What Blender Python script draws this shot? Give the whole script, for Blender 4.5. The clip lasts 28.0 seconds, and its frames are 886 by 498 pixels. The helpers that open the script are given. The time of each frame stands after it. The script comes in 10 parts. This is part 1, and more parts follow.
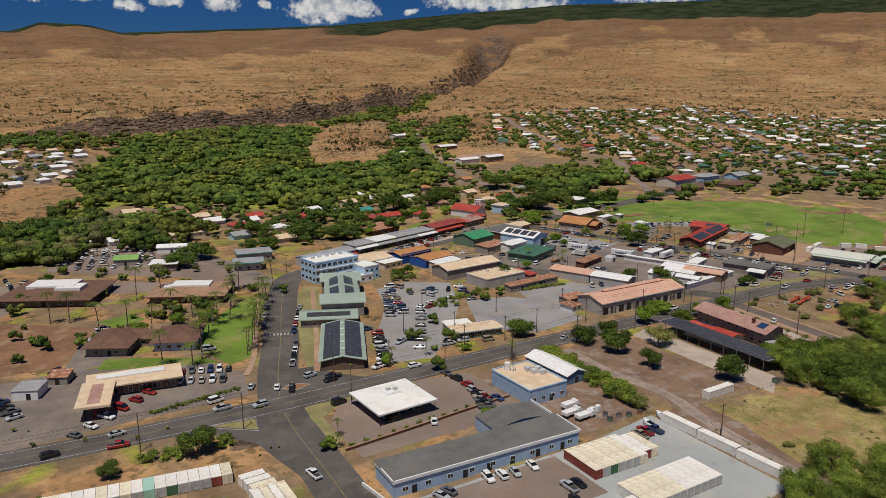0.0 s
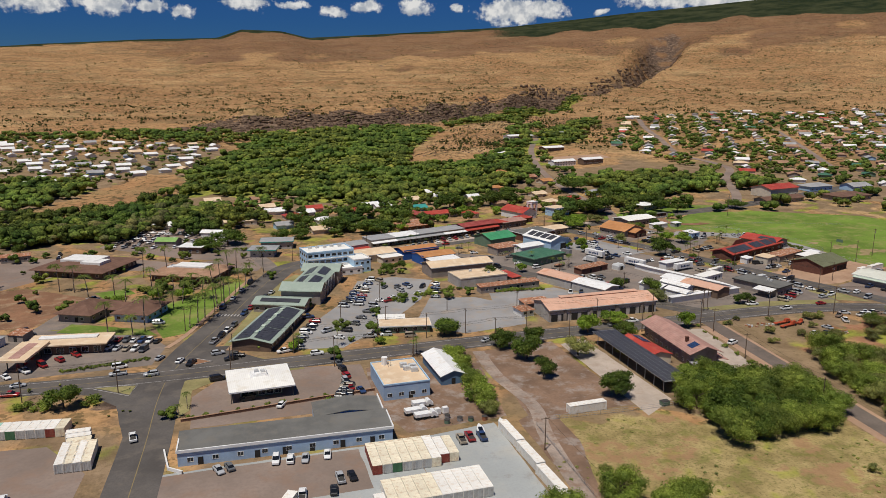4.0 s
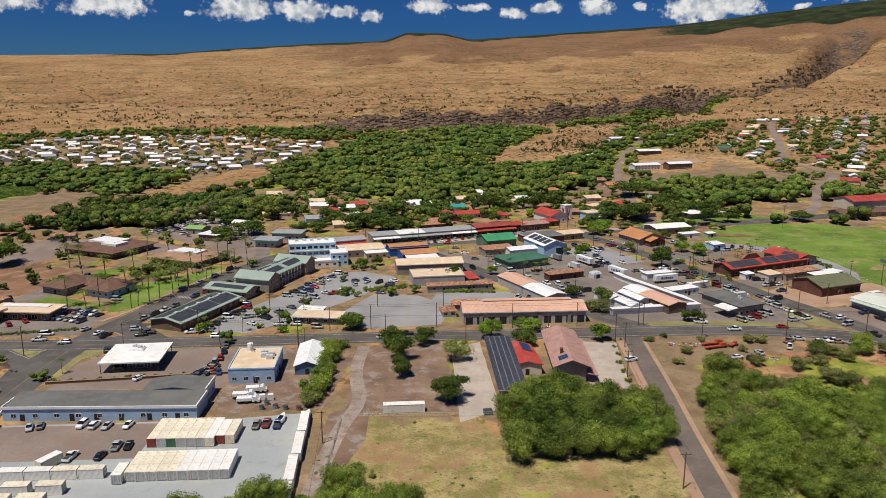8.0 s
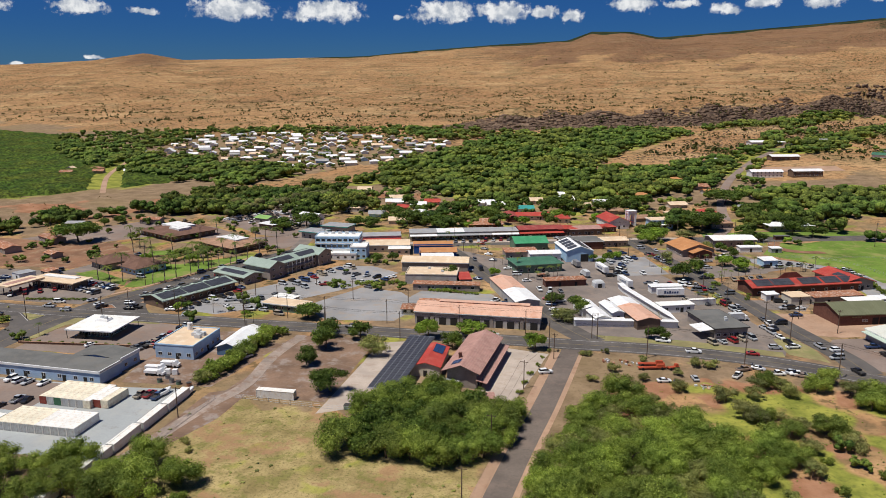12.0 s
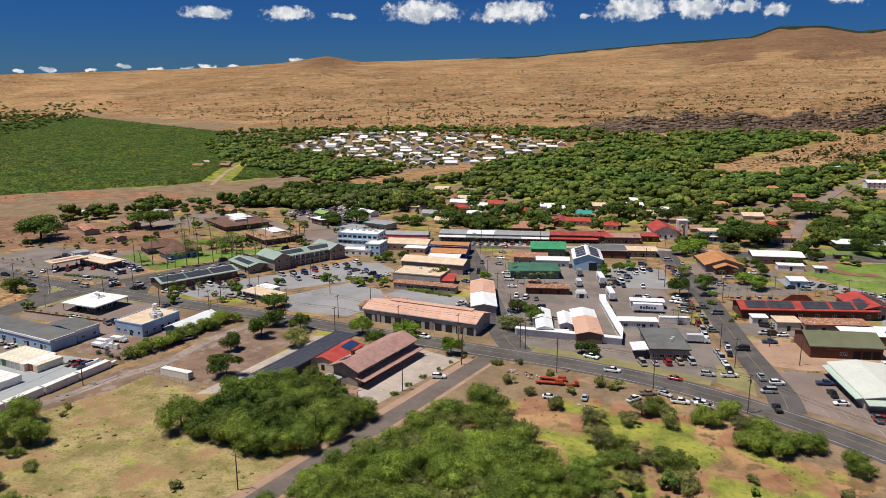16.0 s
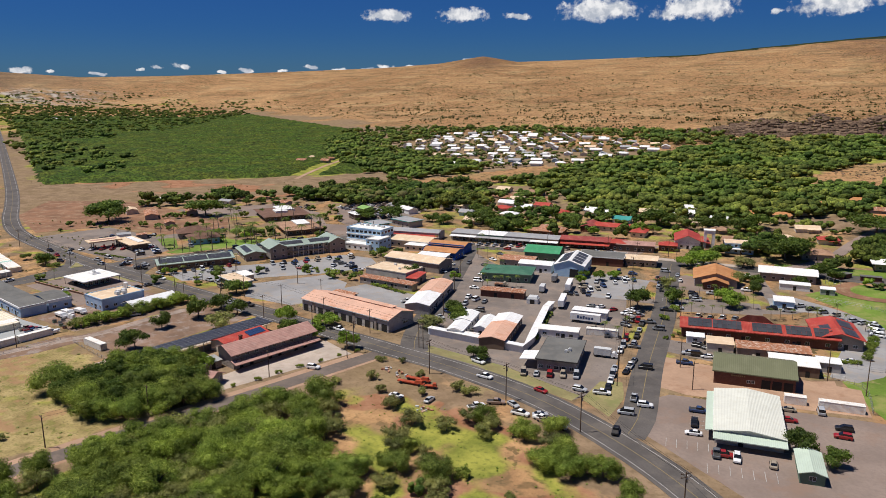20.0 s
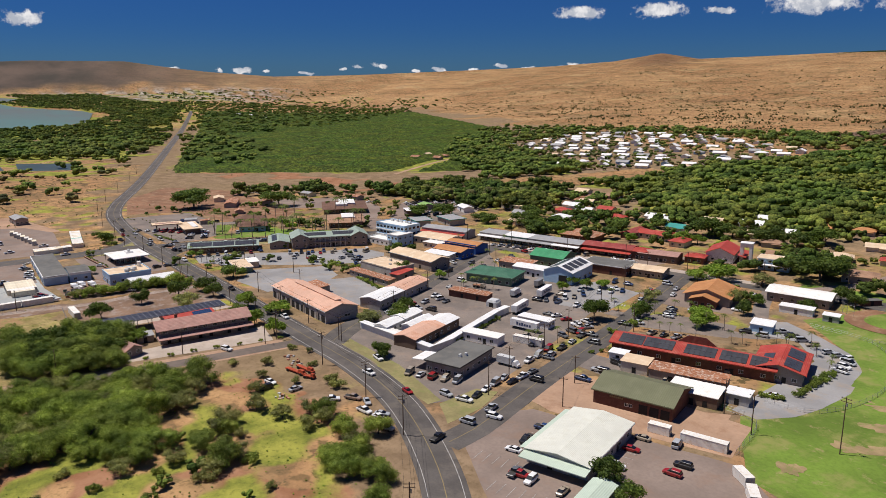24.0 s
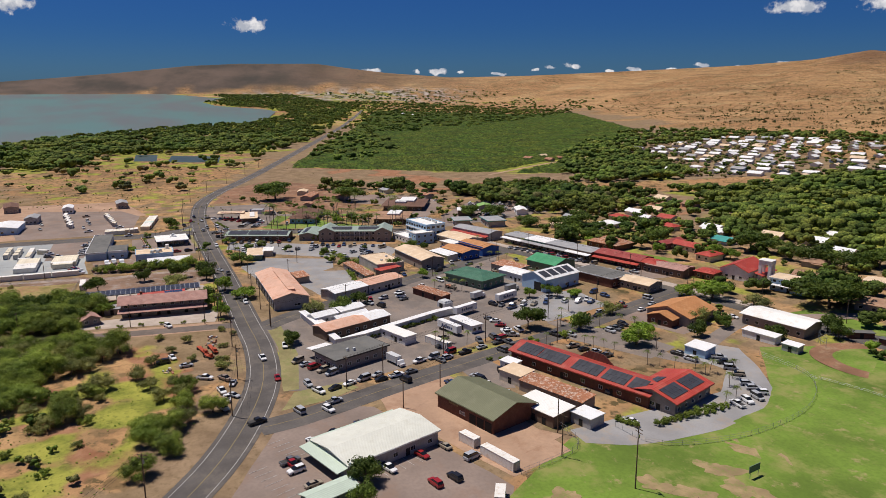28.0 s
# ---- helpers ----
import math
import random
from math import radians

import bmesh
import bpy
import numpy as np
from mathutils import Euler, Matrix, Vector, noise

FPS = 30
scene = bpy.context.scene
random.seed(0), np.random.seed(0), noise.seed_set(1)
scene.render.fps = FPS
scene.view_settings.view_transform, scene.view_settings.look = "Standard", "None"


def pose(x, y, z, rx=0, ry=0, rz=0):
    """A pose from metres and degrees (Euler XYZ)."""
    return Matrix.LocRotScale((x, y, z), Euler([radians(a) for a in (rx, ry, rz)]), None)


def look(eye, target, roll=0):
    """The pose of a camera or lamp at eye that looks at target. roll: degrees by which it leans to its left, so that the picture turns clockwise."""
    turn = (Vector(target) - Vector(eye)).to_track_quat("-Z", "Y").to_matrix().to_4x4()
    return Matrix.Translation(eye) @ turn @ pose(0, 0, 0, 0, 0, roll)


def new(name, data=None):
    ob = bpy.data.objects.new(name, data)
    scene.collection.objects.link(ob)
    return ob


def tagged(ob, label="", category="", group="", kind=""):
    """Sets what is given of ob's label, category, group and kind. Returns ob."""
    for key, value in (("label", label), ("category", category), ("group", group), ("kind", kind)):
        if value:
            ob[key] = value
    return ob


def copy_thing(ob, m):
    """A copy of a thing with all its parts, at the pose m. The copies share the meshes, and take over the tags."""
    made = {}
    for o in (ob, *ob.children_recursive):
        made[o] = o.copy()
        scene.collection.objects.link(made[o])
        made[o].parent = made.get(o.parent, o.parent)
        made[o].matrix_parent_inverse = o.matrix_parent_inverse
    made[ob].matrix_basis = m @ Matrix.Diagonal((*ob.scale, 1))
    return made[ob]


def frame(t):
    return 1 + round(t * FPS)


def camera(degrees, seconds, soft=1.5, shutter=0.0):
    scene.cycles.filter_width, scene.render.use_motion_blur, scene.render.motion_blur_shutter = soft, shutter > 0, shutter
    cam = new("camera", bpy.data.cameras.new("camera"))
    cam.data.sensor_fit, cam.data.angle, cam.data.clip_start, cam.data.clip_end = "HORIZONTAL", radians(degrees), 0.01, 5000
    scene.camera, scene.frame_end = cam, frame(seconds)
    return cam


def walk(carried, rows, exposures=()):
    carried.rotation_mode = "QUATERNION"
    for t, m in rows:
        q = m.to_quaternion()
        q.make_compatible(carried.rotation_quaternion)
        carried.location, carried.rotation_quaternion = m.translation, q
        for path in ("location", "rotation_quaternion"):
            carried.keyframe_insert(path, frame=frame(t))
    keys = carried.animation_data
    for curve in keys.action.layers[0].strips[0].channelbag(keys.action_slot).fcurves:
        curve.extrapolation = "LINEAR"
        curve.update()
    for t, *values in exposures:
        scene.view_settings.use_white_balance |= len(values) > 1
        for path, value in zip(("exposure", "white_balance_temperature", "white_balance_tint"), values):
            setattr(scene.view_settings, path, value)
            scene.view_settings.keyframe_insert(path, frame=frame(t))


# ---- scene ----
# the camera and its flight: seconds, x, y, z, yaw, pitch, roll
cam = camera(62.75, 28.0, soft=0.75)
FLIGHT = [
    (0.0, 3.66, 0.28, 94.58, -31.39, -12.72, -0.15),
    (0.5, 13.21, -5.88, 94.52, -29.58, -12.70, -0.20),
    (1.0, 23.30, -12.05, 94.46, -27.80, -12.70, -0.18),
    (1.5, 32.87, -17.42, 94.26, -26.20, -12.70, -0.24),
    (2.0, 44.38, -23.34, 94.14, -24.28, -12.73, -0.17),
    (2.5, 55.01, -28.40, 94.08, -22.45, -12.70, -0.17),
    (3.0, 66.35, -33.34, 93.96, -20.56, -12.62, -0.17),
    (3.5, 77.17, -37.72, 93.90, -18.81, -12.62, -0.15),
    (5.5, 124.21, -52.89, 93.82, -12.26, -12.71, -0.05),
    (6.0, 137.09, -55.74, 93.76, -10.43, -12.68, 0.02),
    (6.5, 149.04, -57.93, 93.64, -8.85, -12.63, -0.00),
    (7.0, 162.00, -60.02, 93.66, -7.10, -12.59, -0.01),
    (7.5, 173.84, -61.51, 93.54, -5.48, -12.58, -0.08),
    (8.0, 186.57, -62.58, 93.49, -3.72, -12.60, -0.06),
    (8.5, 198.38, -63.24, 93.51, -2.10, -12.64, -0.00),
    (9.0, 210.90, -63.38, 93.40, -0.22, -12.64, -0.02),
    (9.5, 222.59, -63.23, 93.28, 1.76, -12.62, 0.01),
    (10.0, 234.76, -62.68, 93.24, 3.79, -12.63, 0.08),
    (10.5, 245.82, -61.89, 93.32, 5.63, -12.60, 0.06),
    (11.0, 257.53, -60.71, 93.35, 7.59, -12.60, 0.10),
    (11.5, 268.09, -59.22, 93.17, 9.38, -12.60, 0.12),
    (12.0, 279.39, -57.30, 93.12, 11.36, -12.58, 0.08),
    (12.5, 289.40, -55.44, 93.35, 13.03, -12.56, 0.11),
    (14.5, 332.93, -43.79, 93.99, 20.03, -12.61, 0.17),
    (15.0, 344.38, -39.88, 94.08, 21.80, -12.62, 0.23),
    (15.5, 354.88, -35.84, 94.11, 23.49, -12.60, 0.27),
    (16.0, 366.15, -31.08, 94.01, 25.33, -12.55, 0.25),
    (16.5, 376.40, -26.32, 93.90, 26.83, -12.52, 0.30),
    (17.0, 387.19, -20.94, 93.87, 28.29, -12.52, 0.22),
    (17.5, 397.12, -15.96, 93.70, 29.74, -12.48, 0.22),
    (18.0, 407.84, -9.82, 93.73, 31.43, -12.41, 0.27),
    (18.5, 417.80, -3.90, 93.63, 33.07, -12.44, 0.27),
    (19.0, 428.34, 2.85, 93.60, 34.87, -12.47, 0.26),
    (19.5, 437.83, 9.39, 93.56, 36.55, -12.49, 0.19),
    (20.0, 447.97, 16.87, 93.53, 38.44, -12.51, 0.17),
    (20.5, 457.09, 24.20, 93.50, 40.20, -12.49, 0.23),
    (21.0, 466.57, 32.26, 93.54, 42.01, -12.49, 0.21),
    (21.5, 474.81, 39.69, 93.64, 43.63, -12.53, 0.07),
    (23.5, 507.82, 74.29, 93.74, 51.03, -12.62, 0.24),
    (24.0, 515.60, 83.76, 93.64, 52.86, -12.59, 0.19),
    (24.5, 522.73, 92.94, 93.69, 54.59, -12.57, 0.13),
    (25.0, 530.14, 103.06, 93.66, 56.38, -12.58, 0.15),
    (25.5, 536.75, 112.65, 93.64, 58.03, -12.57, 0.16),
    (26.0, 543.64, 123.33, 93.55, 59.96, -12.56, 0.15),
    (26.5, 549.86, 133.81, 93.53, 61.90, -12.59, 0.21),
    (27.0, 556.27, 145.35, 93.51, 63.85, -12.52, 0.22),
    (27.5, 561.94, 156.19, 93.55, 65.61, -12.53, 0.23),
    (28.0, 567.56, 167.85, 93.53, 67.50, -12.50, 0.20),
]
walk(cam, [(t, pose(x, y, z, 90 + pitch, roll, yaw)) for t, x, y, z, yaw, pitch, roll in FLIGHT],
     exposures=((0.0, -0.4, 6600, 10), (3.0, -0.28, 6600, 10), (8.0, -0.08, 6500, 10), (13.0, 0.04, 6350, 10), (20.0, 0.06, 6400, 12), (28.0, -0.05, 6500, 14)))

# ---------------------------------------------------------------- light
SUN_DIR = Vector((-0.30, -0.26, 1.0)).normalized()     # towards the sun
sun = new("sun", bpy.data.lights.new("sun", "SUN"))
sun.data.energy, sun.data.angle, sun.data.color = 4.4, radians(0.53), (1.0, 0.955, 0.88)
sun.matrix_world = look(SUN_DIR * 900, (0, 0, 0))
scene.view_settings.exposure = 0.0

world = bpy.data.worlds.new("world")
scene.world = world
world.use_nodes = True


class Graph:
    """Short hand for node trees."""

    def __init__(self, tree):
        self.tree = tree

    def node(self, kind, **props):
        n = self.tree.nodes.new(kind)
        for k, v in props.items():
            if k == "op":
                n.operation = v
            elif k == "data_type":
                n.data_type = v
            elif k == "attribute_name":
                n.attribute_name = v
            elif k == "blend_type":
                n.blend_type = v
            elif k == "sky_type":
                n.sky_type = v
        return n

    def put(self, value, socket):
        if isinstance(value, bpy.types.NodeSocket):
            self.tree.links.new(value, socket)
        elif isinstance(value, (tuple, list)) and socket.type == "RGBA":
            socket.default_value = (*value[:3], 1.0)
        else:
            socket.default_value = value

    def math(self, op, a, b=0.0, c=None, clamp=False):
        n = self.node("ShaderNodeMath", op=op)
        n.use_clamp = clamp
        self.put(a, n.inputs[0])
        self.put(b, n.inputs[1])
        if c is not None:
            self.put(c, n.inputs[2])
        return n.outputs[0]

    def vec(self, op, a, b=(0, 0, 0)):
        n = self.node("ShaderNodeVectorMath", op=op)
        self.put(a, n.inputs[0])
        self.put(b, n.inputs[1])
        return n.outputs["Value"] if op in ("LENGTH", "DISTANCE", "DOT_PRODUCT") else n.outputs[0]

    def noise(self, vector, scale, detail=4.0, rough=0.55):
        n = self.node("ShaderNodeTexNoise")
        self.put(vector, n.inputs["Vector"])
        n.inputs["Scale"].default_value, n.inputs["Detail"].default_value, n.inputs["Roughness"].default_value = scale, detail, rough
        return n.outputs["Fac"]

    def mix(self, fac, a, b, blend="MIX"):
        n = self.node("ShaderNodeMix", data_type="RGBA", blend_type=blend)
        self.put(fac, n.inputs[0])
        self.put(a, n.inputs[6])
        self.put(b, n.inputs[7])
        return n.outputs[2]

    def span(self, value, lo, hi, to_lo=0.0, to_hi=1.0):
        n = self.node("ShaderNodeMapRange")
        n.interpolation_type = "SMOOTHSTEP"
        self.put(value, n.inputs[0])
        for i, v in enumerate((lo, hi, to_lo, to_hi)):
            n.inputs[i + 1].default_value = v
        return n.outputs[0]


# the sky: clear deep blue with scattered trade-wind cumulus (azimuth, height, half width, half height; degrees)
CLOUDS = [
    (6.1, 5.8, 1.3, 0.36), (11.4, 5.75, 1.4, 0.6), (15.0, 5.7, 1.5, 0.62), (18.2, 5.75, 0.7, 0.4), (22.4, 5.4, 2.9, 1.1), (24.9, 5.6, 2.0, 0.8), (28.8, 5.3, 0.7, 0.3), (35.8, 5.95, 6.0, 0.65), (47.0, 6.4, 4.0, 0.7),
    (2.8, 5.95, 2.0, 0.6), (9.0, 5.3, 1.2, 0.5), (-1.7, 5.2, 1.0, 0.5), (-3.9, 5.45, 1.3, 0.55), (-6.8, 5.5, 2.1, 0.8), (-11.2, 5.5, 2.8, 0.9), (-14.6, 5.1, 0.6, 0.3),
    (-20.1, 5.5, 3.2, 0.9), (-26.8, 5.55, 3.2, 0.9), (-32.6, 5.2, 1.1, 0.3), (-36.9, 5.35, 1.9, 0.65), (-42.6, 5.3, 1.9, 0.5), (-81.9, 4.6, 1.5, 0.55), (-98.0, 5.6, 2.6, 0.8),
]
LOW_CLOUDS = [(-73, 1.4, 1.0), (-69.6, 1.3, 0.5), (-67.9, 1.3, 1.1), (-66, 1.35, 0.7), (-63.2, 1.25, 0.8), (-60.6, 1.35, 0.6), (-59.2, 1.55, 0.9), (-57.5, 1.6, 1.3), (-55.0, 1.3, 0.6), (-53.2, 1.4, 0.8),
              (-50.6, 1.3, 0.7), (-48.4, 1.65, 1.0), (-46.4, 1.5, 1.2), (-44.2, 1.45, 0.6), (-42.8, 1.6, 1.0), (-41.0, 1.6, 1.1), (-36.4, 2.1, 1.0)]
g = Graph(world.node_tree)
world.node_tree.nodes.clear()
sky = g.node("ShaderNodeTexSky", sky_type="NISHITA")
sky.sun_disc, sky.sun_elevation, sky.sun_rotation = False, math.asin(SUN_DIR.z), math.atan2(SUN_DIR.x, SUN_DIR.y)
sky.air_density, sky.dust_density, sky.ozone_density, sky.altitude = 1.0, 0.25, 3.0, 100
way = g.node("ShaderNodeTexCoord").outputs["Generated"]
axes = g.node("ShaderNodeSeparateXYZ")
g.put(way, axes.inputs[0])
azimuth = g.math("MULTIPLY", g.math("ARCTAN2", axes.outputs[0], axes.outputs[1]), 57.29578)
height_angle = g.math("MULTIPLY", g.math("ARCSINE", axes.outputs[2]), 57.29578)
spot = g.node("ShaderNodeCombineXYZ")
g.put(azimuth, spot.inputs[0])
g.put(height_angle, spot.inputs[1])
wob = g.node("ShaderNodeTexNoise")
g.put(spot.outputs[0], wob.inputs["Vector"])
wob.inputs["Scale"].default_value, wob.inputs["Detail"].default_value = 0.75, 6.0
shift = g.vec("MULTIPLY", g.vec("SUBTRACT", wob.outputs["Color"], (0.5, 0.5, 0.5)), (1.9, 0.9, 0.0))
bent = g.vec("ADD", spot.outputs[0], shift)
near = 9.0
for a, e, w, h in CLOUDS + [(a, e - 0.1, 0.6 * w, 0.12 + 0.08 * w) for a, e, w in LOW_CLOUDS]:
    gap = g.vec("LENGTH", g.vec("MULTIPLY", g.vec("SUBTRACT", bent, (a, e, 0)), (1 / w, 1 / h, 0)))
    near = g.math("MINIMUM", near, gap)
puff = g.noise(spot.outputs[0], 1.9, 8.0, 0.6)
depth = g.math("ADD", g.math("SUBTRACT", 1.0, near), g.math("MULTIPLY", g.math("SUBTRACT", puff, 0.5), 1.5))
cover = g.span(depth, 0.0, 0.5)
tone = g.span(g.noise(g.vec("ADD", spot.outputs[0], (0.15, -0.25, 0)), 1.1, 4.0), 0.35, 0.62)
cloud = g.mix(tone, (8.4, 9.2, 10.4), (16.5, 16.5, 16.3))
deep = g.mix(1.0, sky.outputs[0], g.mix(g.span(height_angle, 0.5, 5.0), (0.175, 0.42, 0.86), (0.12, 0.36, 0.86)), "MULTIPLY")
skin = g.mix(cover, deep, cloud)
back = g.node("ShaderNodeBackground")
g.put(skin, back.inputs[0])
back.inputs[1].default_value = 0.05
out = g.node("ShaderNodeOutputWorld")
g.put(back.outputs[0], out.inputs[0])

# ---------------------------------------------------------------- materials
MATS = {}


def paint(name, base, rough=0.8, vary=0.18, coarse=0.25, fine=4.0, bump=0.0, metal=0.0, second=None, amount=0.35, wear=None, ribs=0.0, rib_axis=0, toss=0.0, spec=0.3):
    """A surface with stains at a coarse scale and grain at a fine one. second: a stain colour; ribs: corrugation width in metres."""
    if name in MATS:
        return MATS[name]
    m = bpy.data.materials.new(name)
    m.use_nodes = True
    k = Graph(m.node_tree)
    shade = m.node_tree.nodes["Principled BSDF"]
    place = k.node("ShaderNodeTexCoord").outputs["Object"]
    big, small = k.noise(place, coarse, 5.0, 0.6), k.noise(place, fine, 3.0)
    dark = tuple(c * (1 - vary) for c in base)
    light = tuple(min(1, c * (1 + vary)) for c in base)
    colour = k.mix(k.span(big, 0.3, 0.7), dark, light)
    colour = k.mix(k.math("MULTIPLY", k.span(small, 0.35, 0.75), 0.35), colour, tuple(c * (1 - 1.6 * vary) for c in base))
    if second:
        colour = k.mix(k.math("MULTIPLY", k.span(k.noise(place, coarse * 2.3, 6.0, 0.68), 0.48, 0.66), amount), colour, second)
    if wear:
        colour = k.mix(k.math("MULTIPLY", k.span(k.noise(place, coarse * 6, 6.0, 0.7), 0.56, 0.7), 0.6), colour, wear)
    if toss:
        luck = k.node("ShaderNodeObjectInfo").outputs["Random"]
        colour = k.mix(1.0, colour, k.mix(luck, (1 - toss,) * 3, (1 + toss,) * 3), "MULTIPLY")
    high = small
    if ribs:
        parts = k.node("ShaderNodeSeparateXYZ")
        k.put(place, parts.inputs[0])
        wave = k.math("SINE", k.math("MULTIPLY", parts.outputs[rib_axis], 6.2832 / ribs))
        colour = k.mix(k.math("MULTIPLY", k.span(wave, 0.75, 1.0), 0.22), colour, tuple(c * 0.5 for c in base))
        high = k.math("ADD", wave, k.math("MULTIPLY", small, 0.3))
    k.put(colour, shade.inputs["Base Color"])
    shade.inputs["Roughness"].default_value, shade.inputs["Metallic"].default_value = rough, metal
    shade.inputs["Specular IOR Level"].default_value = spec
    if bump:
        b = k.node("ShaderNodeBump")
        b.inputs["Strength"].default_value, b.inputs["Distance"].default_value = bump, 0.04
        k.put(high, b.inputs["Height"])
        k.put(b.outputs[0], shade.inputs["Normal"])
    MATS[name] = m
    return m


def leafy(name, base, tip, sheen=0.25, toss=0.22):
    """Leaves: each clump and each tree a little different, some light shining through."""
    if name in MATS:
        return MATS[name]
    m = bpy.data.materials.new(name)
    m.use_nodes = True
    k = Graph(m.node_tree)
    shade = m.node_tree.nodes["Principled BSDF"]
    isle = k.node("ShaderNodeNewGeometry").outputs["Random Per Island"]
    luck = k.node("ShaderNodeObjectInfo").outputs["Random"]
    colour = k.mix(isle, base, tip)
    where = k.node("ShaderNodeNewGeometry").outputs["Position"]
    patch, grove = k.noise(where, 0.13, 3.0), k.noise(where, 0.022, 4.0)
    colour = k.mix(1.0, colour, k.mix(k.span(patch, 0.32, 0.68), (0.68, 0.72, 0.68), (1.26, 1.2, 1.05)), "MULTIPLY")
    colour = k.mix(1.0, colour, k.mix(k.span(grove, 0.35, 0.65), (0.95, 0.88, 0.9), (1.1, 1.08, 0.95)), "MULTIPLY")
    colour = k.mix(1.0, colour, k.mix(luck, (1 - toss,) * 3, (1 + toss,) * 3), "MULTIPLY")
    k.put(colour, shade.inputs["Base Color"])
    shade.inputs["Roughness"].default_value = 0.6
    shade.inputs["Specular IOR Level"].default_value = 0.2
    thin = k.node("ShaderNodeBsdfTranslucent")
    k.put(colour, thin.inputs[0])
    both = k.node("ShaderNodeMixShader")
    both.inputs[0].default_value = sheen
    k.put(shade.outputs[0], both.inputs[1])
    k.put(thin.outputs[0], both.inputs[2])
    k.put(both.outputs[0], m.node_tree.nodes["Material Output"].inputs[0])
    MATS[name] = m
    return m


def canopy(name, base, tip, grain=0.8, deep=0.45):
    """A crown seen from afar: lobes that differ, leaf-gap shade mottled into the colour, with a ruffled surface."""
    m = bpy.data.materials.new(name)
    m.use_nodes = True
    k = Graph(m.node_tree)
    shade = m.node_tree.nodes["Principled BSDF"]
    isle = k.node("ShaderNodeNewGeometry").outputs["Random Per Island"]
    where = k.node("ShaderNodeNewGeometry").outputs["Position"]
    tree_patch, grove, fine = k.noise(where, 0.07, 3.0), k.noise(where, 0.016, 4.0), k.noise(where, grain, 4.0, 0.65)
    colour = k.mix(isle, base, tip)
    colour = k.mix(1.0, colour, k.mix(k.span(tree_patch, 0.34, 0.66), (0.62, 0.68, 0.7), (1.3, 1.2, 1.0)), "MULTIPLY")
    colour = k.mix(1.0, colour, k.mix(k.span(grove, 0.36, 0.64), (1.12, 0.98, 0.95), (0.85, 0.98, 0.9)), "MULTIPLY")
    # shade of the leaf gaps painted in: colour darkens where the bump is low
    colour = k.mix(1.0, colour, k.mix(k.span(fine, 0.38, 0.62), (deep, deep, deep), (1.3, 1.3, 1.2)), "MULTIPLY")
    k.put(colour, shade.inputs["Base Color"])
    shade.inputs["Roughness"].default_value, shade.inputs["Specular IOR Level"].default_value = 0.8, 0.1
    b = k.node("ShaderNodeBump")
    b.inputs["Strength"].default_value, b.inputs["Distance"].default_value = 0.9, 1.0
    k.put(fine, b.inputs["Height"])
    k.put(b.outputs[0], shade.inputs["Normal"])
    return m


def glass_paint(name, base=(0.02, 0.025, 0.03), rough=0.08):
    return paint(name, base, rough, 0.1, 0.5, 3.0, spec=0.6)


ASPHALT = paint("asphalt", (0.215, 0.178, 0.15), 0.92, 0.24, 0.05, 1.6, 0.25, second=(0.30, 0.225, 0.17), amount=0.6, wear=(0.12, 0.1, 0.09))
ROAD = paint("road_asphalt", (0.108, 0.096, 0.086), 0.9, 0.24, 0.06, 1.8, 0.2, second=(0.165, 0.14, 0.115), amount=0.6)
YARD = paint("pale_yard_asphalt", (0.36, 0.375, 0.365), 0.94, 0.12, 0.03, 1.5, 0.25, second=(0.45, 0.42, 0.36), amount=0.5, wear=(0.27, 0.25, 0.22))
DIRT_LOT = paint("stony_red_dirt", (0.23, 0.145, 0.095), 0.97, 0.26, 0.07, 1.2, 0.4, second=(0.34, 0.29, 0.25), amount=0.7, wear=(0.15, 0.09, 0.055))
SIDE_ROAD = paint("brown_worn_asphalt", (0.165, 0.132, 0.108), 0.94, 0.2, 0.06, 1.4, 0.2, second=(0.22, 0.165, 0.13), amount=0.6, wear=(0.11, 0.09, 0.075))
OLD_ASPHALT = paint("old_asphalt", (0.255, 0.195, 0.158), 0.94, 0.2, 0.04, 1.0, 0.25, second=(0.26, 0.17, 0.12), amount=0.6)
GRAVEL = paint("grey_gravel", (0.30, 0.29, 0.28), 0.96, 0.16, 0.06, 2.0, 0.4, second=(0.36, 0.28, 0.2), amount=0.5)
CONCRETE = paint("concrete", (0.46, 0.38, 0.31), 0.9, 0.14, 0.12, 2.0, 0.15, second=(0.36, 0.27, 0.2), amount=0.5)
STONY_TRACK = paint("stony_track", (0.33, 0.26, 0.21), 0.97, 0.28, 0.12, 1.4, 0.5, second=(0.24, 0.15, 0.10), amount=0.85, wear=(0.42, 0.37, 0.32))
PALE_DIRT = paint("pale_dirt", (0.42, 0.27, 0.175), 0.97, 0.16, 0.06, 1.0, 0.4, second=(0.3, 0.17, 0.1), amount=0.6)
RED_DIRT = paint("red_dirt", (0.25, 0.13, 0.072), 0.97, 0.26, 0.06, 1.2, 0.4, second=(0.36, 0.25, 0.15), amount=0.7, wear=(0.16, 0.12, 0.07))
LAWN = paint("lawn", (0.145, 0.225, 0.030), 0.95, 0.3, 0.03, 0.9, 0.4, second=(0.27, 0.26, 0.08), amount=0.8, wear=(0.40, 0.29, 0.15))
DRY_LAWN = paint("dry_lawn", (0.28, 0.24, 0.105), 0.95, 0.26, 0.08, 1.2, 0.4, second=(0.2, 0.21, 0.07), amount=0.7)
